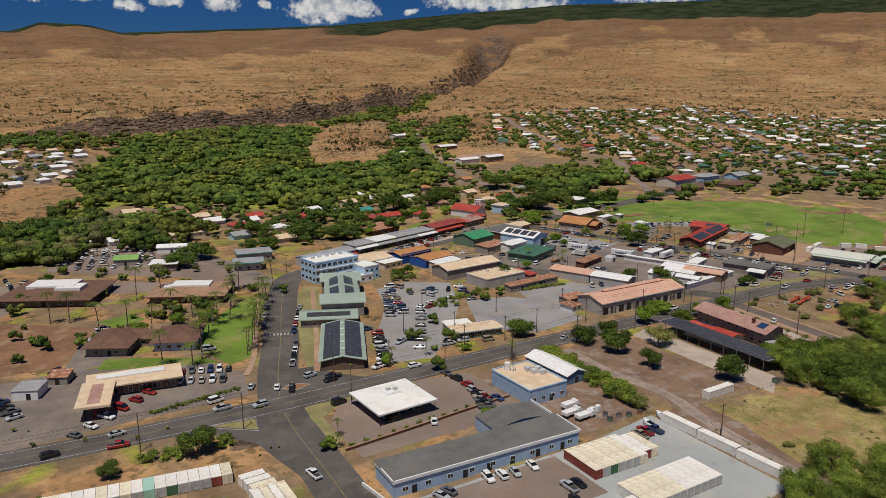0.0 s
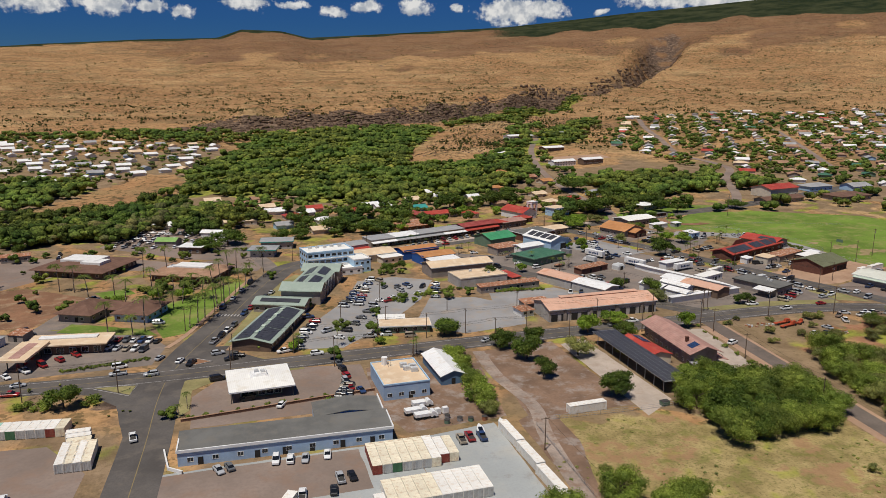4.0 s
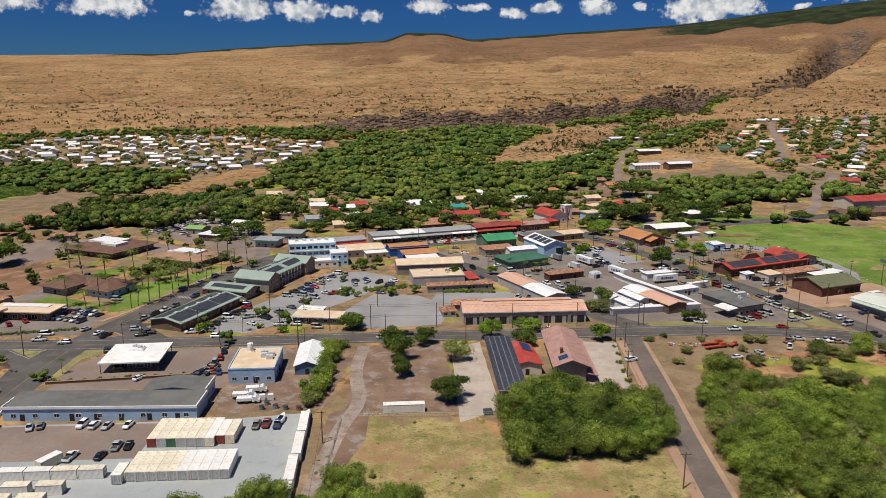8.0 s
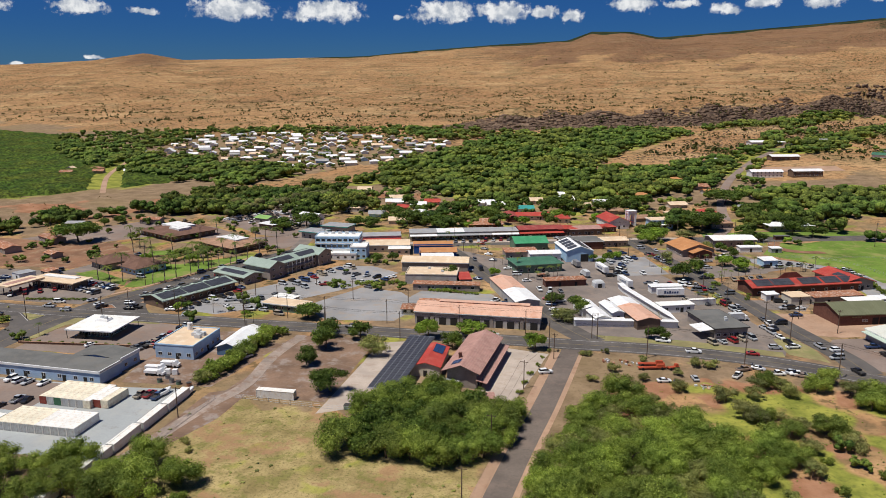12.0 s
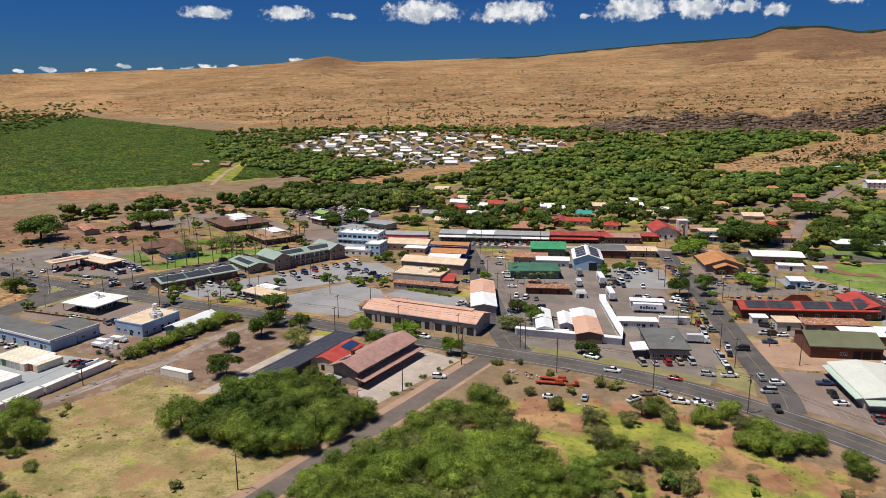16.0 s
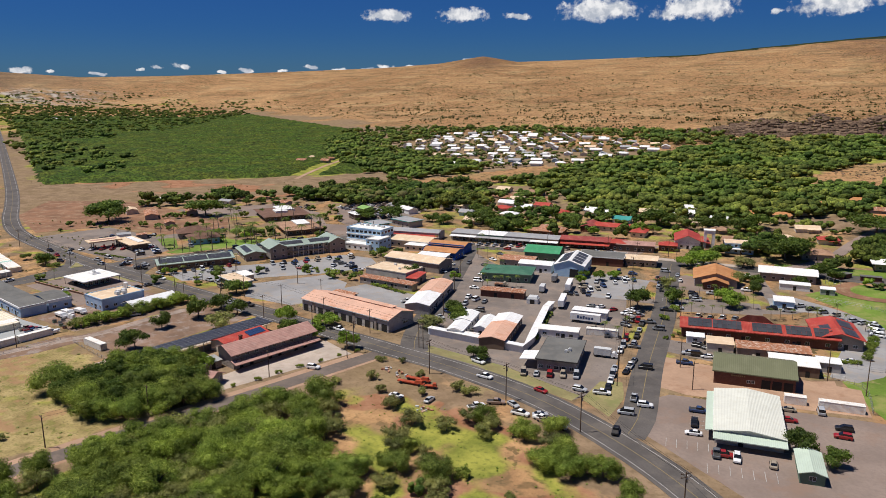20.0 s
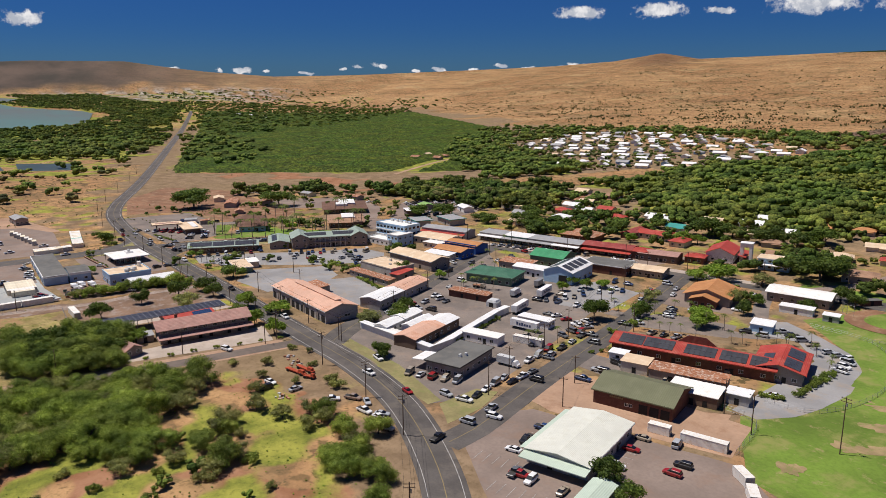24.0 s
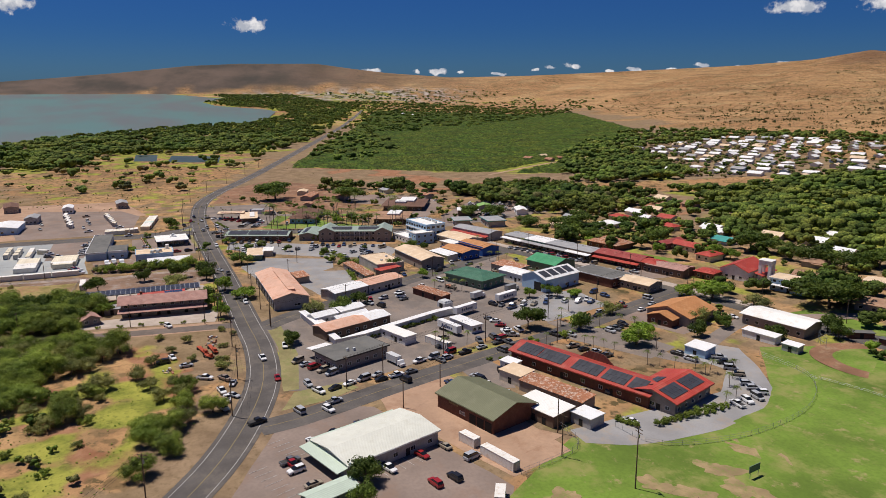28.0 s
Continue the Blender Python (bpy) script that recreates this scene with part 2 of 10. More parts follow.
LINE = paint("road_paint", (0.46, 0.44, 0.41), 0.8, 0.12, 0.3, 5.0, second=(0.16, 0.15, 0.14), amount=0.7, wear=(0.2, 0.19, 0.18))
YELLOW_LINE = paint("yellow_road_paint", (0.25, 0.19, 0.09), 0.8, 0.12, 0.3, 5.0, wear=(0.22, 0.18, 0.12))
KERB = paint("kerb_concrete", (0.42, 0.39, 0.35), 0.9, 0.15, 0.3, 3.0)
WHITE_ROOF = paint("white_roof", (0.86, 0.84, 0.78), 0.7, 0.06, 0.1, 3.0, 0.3, second=(0.62, 0.55, 0.42), amount=0.45, ribs=0.6)
WHITE_METAL = paint("white_metal_roof", (0.85, 0.845, 0.82), 0.55, 0.06, 0.2, 3.0, 0.5, second=(0.6, 0.5, 0.38), amount=0.4, ribs=0.4)
CREAM_METAL = paint("cream_metal_roof", (0.70, 0.70, 0.60), 0.55, 0.06, 0.2, 3.0, 0.5, second=(0.60, 0.58, 0.46), amount=0.4, ribs=0.4)
TAN_ROOF = paint("tan_roof", (0.70, 0.52, 0.34), 0.85, 0.1, 0.12, 3.0, 0.2, second=(0.78, 0.68, 0.52), amount=0.6)
ORANGE_ROOF = paint("salmon_metal_roof", (0.68, 0.41, 0.29), 0.75, 0.12, 0.09, 3.0, 0.5, second=(0.52, 0.21, 0.10), amount=0.5, ribs=0.5, rib_axis=0)
ORANGE2_ROOF = paint("orange_roof", (0.50, 0.225, 0.085), 0.75, 0.12, 0.15, 3.0, 0.4, second=(0.60, 0.34, 0.16), amount=0.4, ribs=0.5)
RUST_ROOF = paint("rusty_roof", (0.36, 0.15, 0.075), 0.9, 0.25, 0.4, 3.0, 0.5, second=(0.62, 0.5, 0.4), amount=0.8, ribs=0.35, toss=0.12)
RED_ROOF = paint("red_metal_roof", (0.44, 0.062, 0.042), 0.55, 0.14, 0.12, 3.0, 0.5, second=(0.5, 0.16, 0.11), amount=0.5, ribs=0.5, toss=0.08)
MAROON_ROOF = paint("maroon_roof", (0.32, 0.06, 0.05), 0.7, 0.15, 0.2, 3.0, 0.4, second=(0.45, 0.2, 0.15), amount=0.4, ribs=0.5)
PINK_ROOF = paint("pink_brown_shingle", (0.42, 0.235, 0.19), 0.92, 0.16, 0.3, 5.0, 0.5, second=(0.5, 0.33, 0.27), amount=0.5, ribs=0.3, rib_axis=2)
BROWN_ROOF = paint("brown_shingle", (0.165, 0.09, 0.062), 0.92, 0.18, 0.2, 4.0, 0.5, second=(0.24, 0.14, 0.1), amount=0.5, ribs=0.3, rib_axis=2)
TANBROWN_ROOF = paint("tan_brown_shingle", (0.36, 0.21, 0.13), 0.92, 0.18, 0.2, 4.0, 0.5, second=(0.45, 0.3, 0.2), amount=0.5, ribs=0.3, rib_axis=2)
GREEN_ROOF = paint("green_metal_roof", (0.06, 0.30, 0.13), 0.5, 0.12, 0.2, 3.0, 0.5, second=(0.13, 0.36, 0.2), amount=0.5, ribs=0.45)
DKGREEN_ROOF = paint("dark_green_roof", (0.06, 0.165, 0.10), 0.6, 0.15, 0.2, 3.0, 0.5, second=(0.11, 0.2, 0.14), amount=0.5, ribs=0.45)
SAGE_ROOF = paint("sage_metal_roof", (0.33, 0.40, 0.33), 0.5, 0.08, 0.15, 3.0, 0.4, second=(0.42, 0.47, 0.4), amount=0.4, ribs=0.5)
MINT_ROOF = paint("mint_metal_roof", (0.53, 0.62, 0.50), 0.5, 0.08, 0.15, 3.0, 0.4, ribs=0.5)
OLIVE_ROOF = paint("olive_metal_roof", (0.16, 0.165, 0.09), 0.55, 0.1, 0.12, 3.0, 0.4, second=(0.2, 0.2, 0.12), amount=0.4, ribs=0.6)
GREY_ROOF = paint("grey_metal_roof", (0.36, 0.36, 0.36), 0.6, 0.14, 0.2, 3.0, 0.5, second=(0.45, 0.38, 0.3), amount=0.5, ribs=0.45)
DARK_ROOF = paint("dark_gravel_roof", (0.15, 0.147, 0.135), 0.95, 0.18, 0.12, 5.0, 0.5, second=(0.18, 0.165, 0.14), amount=0.6)
TEAL_ROOF = paint("teal_roof", (0.05, 0.31, 0.27), 0.6, 0.12, 0.2, 3.0, 0.4, ribs=0.45)
CREAM_WALL = paint("cream_wall", (0.62, 0.55, 0.44), 0.9, 0.1, 0.3, 4.0, 0.15, second=(0.45, 0.36, 0.27), amount=0.4)
WHITE_WALL = paint("white_wall", (0.76, 0.75, 0.72), 0.85, 0.08, 0.3, 4.0, 0.1, second=(0.55, 0.5, 0.43), amount=0.35)
GREY_WALL = paint("grey_wall", (0.42, 0.40, 0.38), 0.9, 0.12, 0.25, 3.0, 0.15, second=(0.3, 0.25, 0.2), amount=0.5)
TAUPE_WALL = paint("taupe_wall", (0.30, 0.26, 0.23), 0.9, 0.12, 0.25, 3.0, 0.15, second=(0.22, 0.17, 0.13), amount=0.5)
BROWN_WALL = paint("brown_wall", (0.17, 0.115, 0.08), 0.9, 0.15, 0.25, 3.0, 0.15)
MAROON_WALL = paint("red_brown_wall", (0.15, 0.065, 0.045), 0.9, 0.15, 0.3, 3.0, 0.3, second=(0.2, 0.1, 0.07), amount=0.5, ribs=0.4, rib_axis=2)
BLUE_WALL = paint("light_blue_wall", (0.33, 0.45, 0.60), 0.85, 0.1, 0.25, 3.0, 0.15, second=(0.45, 0.52, 0.6), amount=0.4)
PALEBLUE_WALL = paint("pale_blue_wall", (0.38, 0.56, 0.73), 0.85, 0.08, 0.25, 3.0, 0.1, second=(0.6, 0.68, 0.75), amount=0.4)
MIDBLUE_WALL = paint("mid_blue_wall", (0.11, 0.19, 0.30), 0.85, 0.12, 0.25, 3.0, 0.15)
COBALT_WALL = paint("cobalt_wall", (0.025, 0.10, 0.36), 0.7, 0.1, 0.25, 3.0, 0.1)
RED_WALL = paint("red_wall", (0.42, 0.06, 0.05), 0.7, 0.12, 0.25, 3.0, 0.1)
GREEN_WALL = paint("green_wall", (0.13, 0.20, 0.14), 0.8, 0.12, 0.25, 3.0, 0.1)
TRIM = paint("white_trim", (0.74, 0.74, 0.72), 0.7, 0.06, 0.4, 4.0)
DARK_TRIM = paint("dark_trim", (0.06, 0.055, 0.05), 0.7, 0.15, 0.4, 4.0)
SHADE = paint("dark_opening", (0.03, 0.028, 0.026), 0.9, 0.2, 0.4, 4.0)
PANE = glass_paint("window_glass")
SOLAR = paint("solar_cells", (0.062, 0.062, 0.066), 0.3, 0.12, 0.6, 6.0, toss=0.15, spec=0.5)
SOLAR_BLUE = paint("blue_solar_cells", (0.03, 0.06, 0.14), 0.25, 0.12, 0.6, 6.0, spec=0.5)
STEEL = paint("grey_steel", (0.33, 0.33, 0.33), 0.5, 0.12, 0.6, 5.0, metal=0.4)
PALE_STEEL = paint("pale_steel", (0.62, 0.63, 0.62), 0.55, 0.08, 0.5, 5.0, 0.4, second=(0.4, 0.32, 0.25), amount=0.3, ribs=0.28)
WOODPOLE = paint("weathered_pole", (0.14, 0.095, 0.065), 0.95, 0.2, 0.6, 6.0, 0.3)
BARK = paint("bark", (0.15, 0.105, 0.075), 0.95, 0.25, 0.8, 6.0, 0.5)
PALM_BARK = paint("palm_trunk", (0.27, 0.22, 0.17), 0.95, 0.2, 0.8, 6.0, 0.4, ribs=0.35, rib_axis=2)
ROCK = paint("lava_rock", (0.155, 0.10, 0.068), 0.95, 0.35, 0.12, 0.8, 0.6, second=(0.36, 0.25, 0.15), amount=0.8, wear=(0.05, 0.036, 0.028))
TYRE = paint("tyre_rubber", (0.02, 0.02, 0.02), 0.85, 0.15, 1.0, 8.0)
CHROME = paint("lamp_lens", (0.7, 0.7, 0.68), 0.2, 0.05, 1.0, 8.0, spec=0.6)
KIAWE = leafy("kiawe_leaves", (0.120, 0.190, 0.030), (0.365, 0.455, 0.105), 0.44)
OLIVE_LEAF = leafy("grey_green_leaves", (0.20, 0.235, 0.075), (0.35, 0.37, 0.14), 0.40)
DEEP_LEAF = leafy("deep_green_leaves", (0.055, 0.105, 0.018), (0.165, 0.235, 0.045), 0.36)
BRIGHT_LEAF = leafy("bright_green_leaves", (0.17, 0.30, 0.034), (0.30, 0.43, 0.07), 0.42)
PALM_LEAF = leafy("palm_fronds", (0.085, 0.135, 0.028), (0.20, 0.25, 0.06), 0.36)
DRY_BUSH = leafy("dry_bush", (0.14, 0.125, 0.055), (0.22, 0.185, 0.085), 0.2)

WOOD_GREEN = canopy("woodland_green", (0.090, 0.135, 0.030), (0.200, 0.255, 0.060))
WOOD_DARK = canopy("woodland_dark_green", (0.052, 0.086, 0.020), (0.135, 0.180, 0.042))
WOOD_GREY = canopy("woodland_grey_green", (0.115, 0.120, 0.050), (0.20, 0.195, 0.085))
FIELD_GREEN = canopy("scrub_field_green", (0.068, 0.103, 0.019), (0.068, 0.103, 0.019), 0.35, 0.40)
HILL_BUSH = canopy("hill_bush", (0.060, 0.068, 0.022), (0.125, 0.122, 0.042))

# ---------------------------------------------------------------- mesh helpers
def sheet(name, verts, faces, material=None, smooth=False):
    """A mesh from vertices and faces."""
    me = bpy.data.meshes.new(name)
    me.from_pydata([tuple(map(float, v)) for v in verts], [], [tuple(map(int, f)) for f in faces])
    if material:
        for one in (material if isinstance(material, (list, tuple)) else [material]):
            me.materials.append(one)
    if smooth:
        me.polygons.foreach_set("use_smooth", [True] * len(me.polygons))
    me.update()
    return me


def fast_mesh(name, verts, faces, material, smooth=False):
    """A large mesh from arrays; faces: n x 3 or n x 4."""
    me = bpy.data.meshes.new(name)
    n, k = faces.shape
    me.vertices.add(len(verts))
    me.vertices.foreach_set("co", np.asarray(verts, np.float32).ravel())
    me.loops.add(n * k)
    me.loops.foreach_set("vertex_index", faces.astype(np.int32).ravel())
    me.polygons.add(n)
    me.polygons.foreach_set("loop_start", np.arange(0, n * k, k, dtype=np.int32))
    if smooth:
        me.polygons.foreach_set("use_smooth", np.ones(n, bool))
    me.materials.append(material)
    me.update(calc_edges=True)
    return me


CUBE = [(0, 3, 2, 1), (4, 5, 6, 7), (0, 1, 5, 4), (1, 2, 6, 5), (2, 3, 7, 6), (3, 0, 4, 7)]


def box(cx, cy, z0, sx, sy, sz, top=1.0):
    """A block on z0, its top face scaled by top."""
    a, b, t = sx / 2, sy / 2, top
    low = [(cx - a, cy - b, z0), (cx + a, cy - b, z0), (cx + a, cy + b, z0), (cx - a, cy + b, z0)]
    up = [(cx - a * t, cy - b * t, z0 + sz), (cx + a * t, cy - b * t, z0 + sz), (cx + a * t, cy + b * t, z0 + sz), (cx - a * t, cy + b * t, z0 + sz)]
    return low + up, list(CUBE)


def tube(p, q, r0, r1, n=8):
    """A tapered rod from p to q."""
    p, q = Vector(p), Vector(q)
    ax = (q - p).normalized()
    u = ax.orthogonal().normalized()
    v = ax.cross(u)
    vs = [tuple(c + (u * math.cos(i * math.tau / n) + v * math.sin(i * math.tau / n)) * r) for c, r in ((p, r0), (q, r1)) for i in range(n)]
    fs = [(i, (i + 1) % n, n + (i + 1) % n, n + i) for i in range(n)] + [tuple(range(n))[::-1], tuple(range(n, 2 * n))]
    return vs, fs


def bent_rod(points, r, n=3):
    """One continuous thin rod through all the points."""
    vs, fs, last = [], [], len(points) - 1
    for i, p in enumerate(points):
        ax = (points[min(i + 1, last)] - points[max(i - 1, 0)]).normalized()
        u = Vector((-ax.y, ax.x, 0)).normalized()
        v = ax.cross(u)
        vs += [tuple(p + (u * math.cos(k * math.tau / n) + v * math.sin(k * math.tau / n)) * r) for k in range(n)]
    for i in range(last):
        fs += [(n * i + k, n * i + (k + 1) % n, n * i + n + (k + 1) % n, n * i + n + k) for k in range(n)]
    return vs, fs + [tuple(range(n))[::-1], tuple(n * last + k for k in range(n))]


def join(*pieces):
    vs, fs = [], []
    for v, f in pieces:
        o = len(vs)
        vs += list(v)
        fs += [tuple(i + o for i in one) for one in f]
    return vs, fs


def turned(piece, m):
    return [tuple(m @ Vector(v)) for v in piece[0]], piece[1]


def part(name, piece, material, parent, label="", smooth=False):
    """Links a piece (or a ready mesh) as one mesh object under a thing or a part."""
    me = piece if isinstance(piece, bpy.types.Mesh) else sheet(name, piece[0], piece[1], material, smooth)
    ob = new(name, me)
    ob.parent = parent
    return tagged(ob, label)


def thing(name, m, label, category, group="", kind=""):
    ob = new(name)
    ob.empty_display_size = 0.5
    ob.matrix_world = m
    return tagged(ob, label, category, group, kind)


# ---------------------------------------------------------------- the land
HUB = (300.0, 50.0)
SKYLINE = [(-180, 60), (-120, 90), (-97, 134), (-93.6, 155), (-89.8, 180), (-84.6, 222), (-80.8, 236), (-74.8, 237), (-72, 208), (-69, 181),
           (-64, 155), (-58, 162), (-48, 190), (-42, 208), (-37.5, 232), (-34, 274), (-31.4, 240), (-25, 252), (-18, 268), (-14, 298), (-7.5, 334),
           (-2.3, 352), (-0.5, 400), (2.4, 396), (4.4, 362), (11.7, 396), (20, 432), (29, 502), (38, 556), (46, 562), (60, 574), (90, 520), (130, 300), (180, 60)]
COAST = [(-4400, 60), (-3855, 205), (-3398, 424), (-3035, 566), (-2787, 434), (-2511, 461), (-2170, 616), (-1812, 617), (-1614, 518), (-1435, 387), (-1292, 215), (-1136, 97), (-991, 9), (-820, -70), (-500, -180), (-200, -420)]
CLIFF = [(20, 1150), (110, 1140), (220, 1140), (320, 1158), (400, 1190), (480, 1250), (570, 1315), (690, 1440), (820, 1570), (960, 1730), (1080, 1850)]
GULCH = [(760, 1330), (882, 1673), (1205, 2052), (1450, 2270), (1691, 2480), (1960, 2785), (2170, 3050), (2370, 3240)]


def along(x, y, line):
    """Distance from a broken line, signed (positive to its left), and how far along it."""
    best = np.full(np.shape(x), 1e9)
    side, run, done = np.zeros(np.shape(x)), np.zeros(np.shape(x)), 0.0
    for (ax, ay), (bx, by) in zip(line, line[1:]):
        lx, ly = bx - ax, by - ay
        n = math.hypot(lx, ly)
        f = np.clip(((x - ax) * lx + (y - ay) * ly) / (n * n), 0, 1)
        d = np.hypot(x - ax - f * lx, y - ay - f * ly)
        pick = d < best
        best = np.where(pick, d, best)
        side = np.where(pick, np.sign(lx * (y - ay) - ly * (x - ax)), side)
        run = np.where(pick, done + f * n, run)
        done += n
    return best, side, run


def waves(x, y, size, seed=0):
    """Smooth noise of about that size, -1 to 1, from a few turned sines."""
    out = np.zeros(np.shape(x))
    r = random.Random(seed)
    for i in range(7):
        a, f, p = r.uniform(0, math.tau), (0.6 + 1.3 * r.random()) / size, r.uniform(0, math.tau)
        out = out + np.sin((x * math.cos(a) + y * math.sin(a)) * f * math.tau + p + 1.3 * np.sin((x * math.sin(a) - y * math.cos(a)) * f * 3.1 + p * 2))
    return out / 3.6


def smooth01(v):
    v = np.clip(v, 0, 1)
    return v * v * (3 - 2 * v)


def land(x, y):
    """Height of the ground, and how much of it is sea."""
    x, y = np.asarray(x, float), np.asarray(y, float)
    r = np.hypot(x - HUB[0], y - HUB[1])
    az = np.degrees(np.arctan2(x - HUB[0], y - HUB[1]))
    s = 0.40 * x + 0.917 * y
    z = 0.048 * np.where(s > 640, s - 560, np.where(s > 480, (s - 480) ** 2 / 320.0, 0))
    rough = smooth01((s - 900) / 500)
    z = z + rough * (5 * waves(x, y, 420, 1) + 2.0 * waves(x, y, 130, 2))
    # rills that run down the slope
    u = 0.917 * x - 0.40 * y
    wild = smooth01((s - 1180) / 300)
    z = z - wild * (7.0 * np.maximum(0, 0.35 - np.abs(waves(u, 0.22 * s, 190, 91))) / 0.35 + 3.0 * np.maximum(0, 0.4 - np.abs(waves(u, 0.3 * s, 85, 92))) / 0.4)
    d, side, run = along(x, y, CLIFF)
    z = z + 22 * smooth01(0.5 + side * d / 34) * smooth01(1 - (d - 120) / 300) * smooth01((1560 - run) / 300) * smooth01(run / 140) * (0.8 + 0.35 * waves(x, y, 130, 71)) * (d < 420)
    d, side, run = along(x, y, GULCH)
    deep = (20 + 0.03 * run) * smooth01(1.3 * (1 - d / (60 + 0.04 * run)))
    z = z - deep * smooth01((3500 - r) / 500)
    # the plain to the west climbs so gently that it reaches the horizon
    sea_z = 86 * np.clip((r - 1500) / 2800, 0, 1) ** 1.5
    d, side, run = along(x, y, COAST)
    sea = np.where(side < 0, 1.0, 0.0) * smooth01(d / 12)
    sea = np.where(r > 4150, 0, sea)
    plain = smooth01((-50 - az) / 22)
    z = z + plain * (np.maximum(z, sea_z) - z)
    z = z * (1 - smooth01((r - 2300) / 1500)) + smooth01((r - 2300) / 1500) * np.minimum(z, 140)
    top = np.interp(az, [a for a, _ in SKYLINE], [h for _, h in SKYLINE])
    start = np.interp(az, [-100, -86, -72, -62, -48, -40], [3960.0, 3900.0, 3780.0, 3500.0, 2900.0, 2300.0])
    f = np.clip((r - start) / (4300 - start), 0, 1)
    z = z + (top - z) * f ** (1.25 - 0.3 * plain) + (1 - 0.75 * plain) * (14 * waves(x, y, 700, 3) * f * (1 - f) * 2 + rough * f * (1 - f) * 14 * waves(x, y, 260, 5))
    z = z + plain * 26 * f * (1 - f) * waves(x, y, 330, 93)
    d, side, run = along(x, y, GULCH[3:])
    z = z - (55 + 0.03 * run) * smooth01(1.2 * (1 - d / (70 + 0.05 * run))) * np.minimum(1, 3 * f) * smooth01((3550 - r) / 450)
    z = np.where(r > 4300, z - (r - 4300) * 0.9, z)
    z = z - 3.0 * sea
    return z, sea


def ground_z(x, y):
    if 0.40 * x + 0.917 * y < 478 and math.hypot(x - HUB[0], y - HUB[1]) < 470:
        return 0.0      # the town lies level
    return float(land(np.array([x]), np.array([y]))[0][0])


def inside(x, y, ring):
    """Which points lie in a ring."""
    res = np.zeros(np.shape(x), bool)
    for (ax, ay), (bx, by) in zip(ring, ring[1:] + ring[:1]):
        cut = ((ay > y) != (by > y)) & (x < (bx - ax) * (y - ay) / ((by - ay) if by != ay else 1e-9) + ax)
        res ^= cut
    return res


def zone(x, y, ring, soft=8.0, ragged=6.0, seed=0):
    """1 in a ring, 0 outside, with a soft and ragged border."""
    x = x + ragged * waves(x, y, ragged * 5, seed + 40)
    y = y + ragged * waves(x, y, ragged * 4, seed + 41)
    d, _, _ = along(x, y, ring + ring[:1])
    d = np.where(inside(x, y, ring), d, -d)
    return smooth01(0.5 + d / soft)


SOUTH_FIELD = [(160, 60), (166, 100), (176, 131), (206, 131), (228, 120), (258, 112), (252, 60), (230, 20), (165, 10)]
SCRUB_FIELD = [(272, 30), (278, 120), (292, 168), (318, 178), (350, 176), (395, 158), (430, 130), (480, 60), (380, -20)]
BARE_FIELD = [(-264, 429), (-119, 481), (6, 524), (129, 583), (148, 528), (33, 474), (-51, 399), (-189, 366), (-300, 345), (-420, 300), (-330, 330)]
RIVER = [(-60, 640), (20, 705), (70, 735), (120, 900), (150, 1040), (240, 1095), (350, 1110), (430, 1090), (400, 960), (345, 862), (300, 775), (400, 745), (470, 860), (560, 960), (660, 1060), (720, 1130), (700, 1060), (600, 920), (500, 760), (420, 660), (380, 620), (300, 530), (190, 520), (120, 590), (40, 600)]
VALLEY = [(390, 1000), (470, 1130), (600, 1290), (760, 1450), (900, 1640), (1010, 1720), (930, 1560), (820, 1430), (700, 1270), (560, 1160), (440, 1000)]
SPUR = [(345, 862), (400, 960), (470, 1080), (600, 1220), (740, 1230), (660, 1060), (560, 960), (470, 860), (400, 745), (300, 775)]
CANE = [(-321, 335), (-155, 552), (-120, 640), (-400, 860), (-652, 1095), (-1100, 1300), (-1500, 1489), (-1923, 941), (-900, 560)]
TOWN = [(-150, 150), (-140, 330), (-60, 400), (60, 500), (180, 520), (330, 520), (450, 560), (600, 430), (620, 240), (450, 190), (330, 190), (260, 195), (160, 130), (60, 130)]
COASTAL = [(-3500, 520), (-3300, 900), (-2300, 960), (-1900, 850), (-1300, 635), (-751, 440), (-560, 360), (-540, 285), (-600, 200), (-560, 130), (-430, 110), (-380, 40), (-480, -60), (-820, -40), (-991, 24), (-1136, 112), (-1292, 230), (-1435, 402), (-1614, 533), (-1812, 632), (-2170, 631), (-2511, 476), (-2787, 449), (-3035, 580)]
HOMES_EAST = [(575, 800), (700, 1010), (850, 1190), (1080, 1160), (1300, 980), (1400, 640), (1300, 400), (900, 330), (720, 400), (560, 540)]
# bare ground inside the woods: the levee below the homestead, the stony spur and the lots beside the school
CLEARINGS = [[(-57, 563), (-38, 617), (20, 744), (50, 735), (66, 650), (20, 575), (-30, 520)], [(280, 715), (337, 868), (390, 980), (448, 1094), (530, 1110), (520, 1010), (451, 883), (410, 790), (350, 712)],
             [(425, 640), (440, 720), (480, 820), (560, 830), (545, 720), (500, 650)]]
HOMES_WEST = [(-310, 830), (-365, 1090), (-122, 1084), (90, 955), (60, 740), (-50, 680), (-170, 770)]


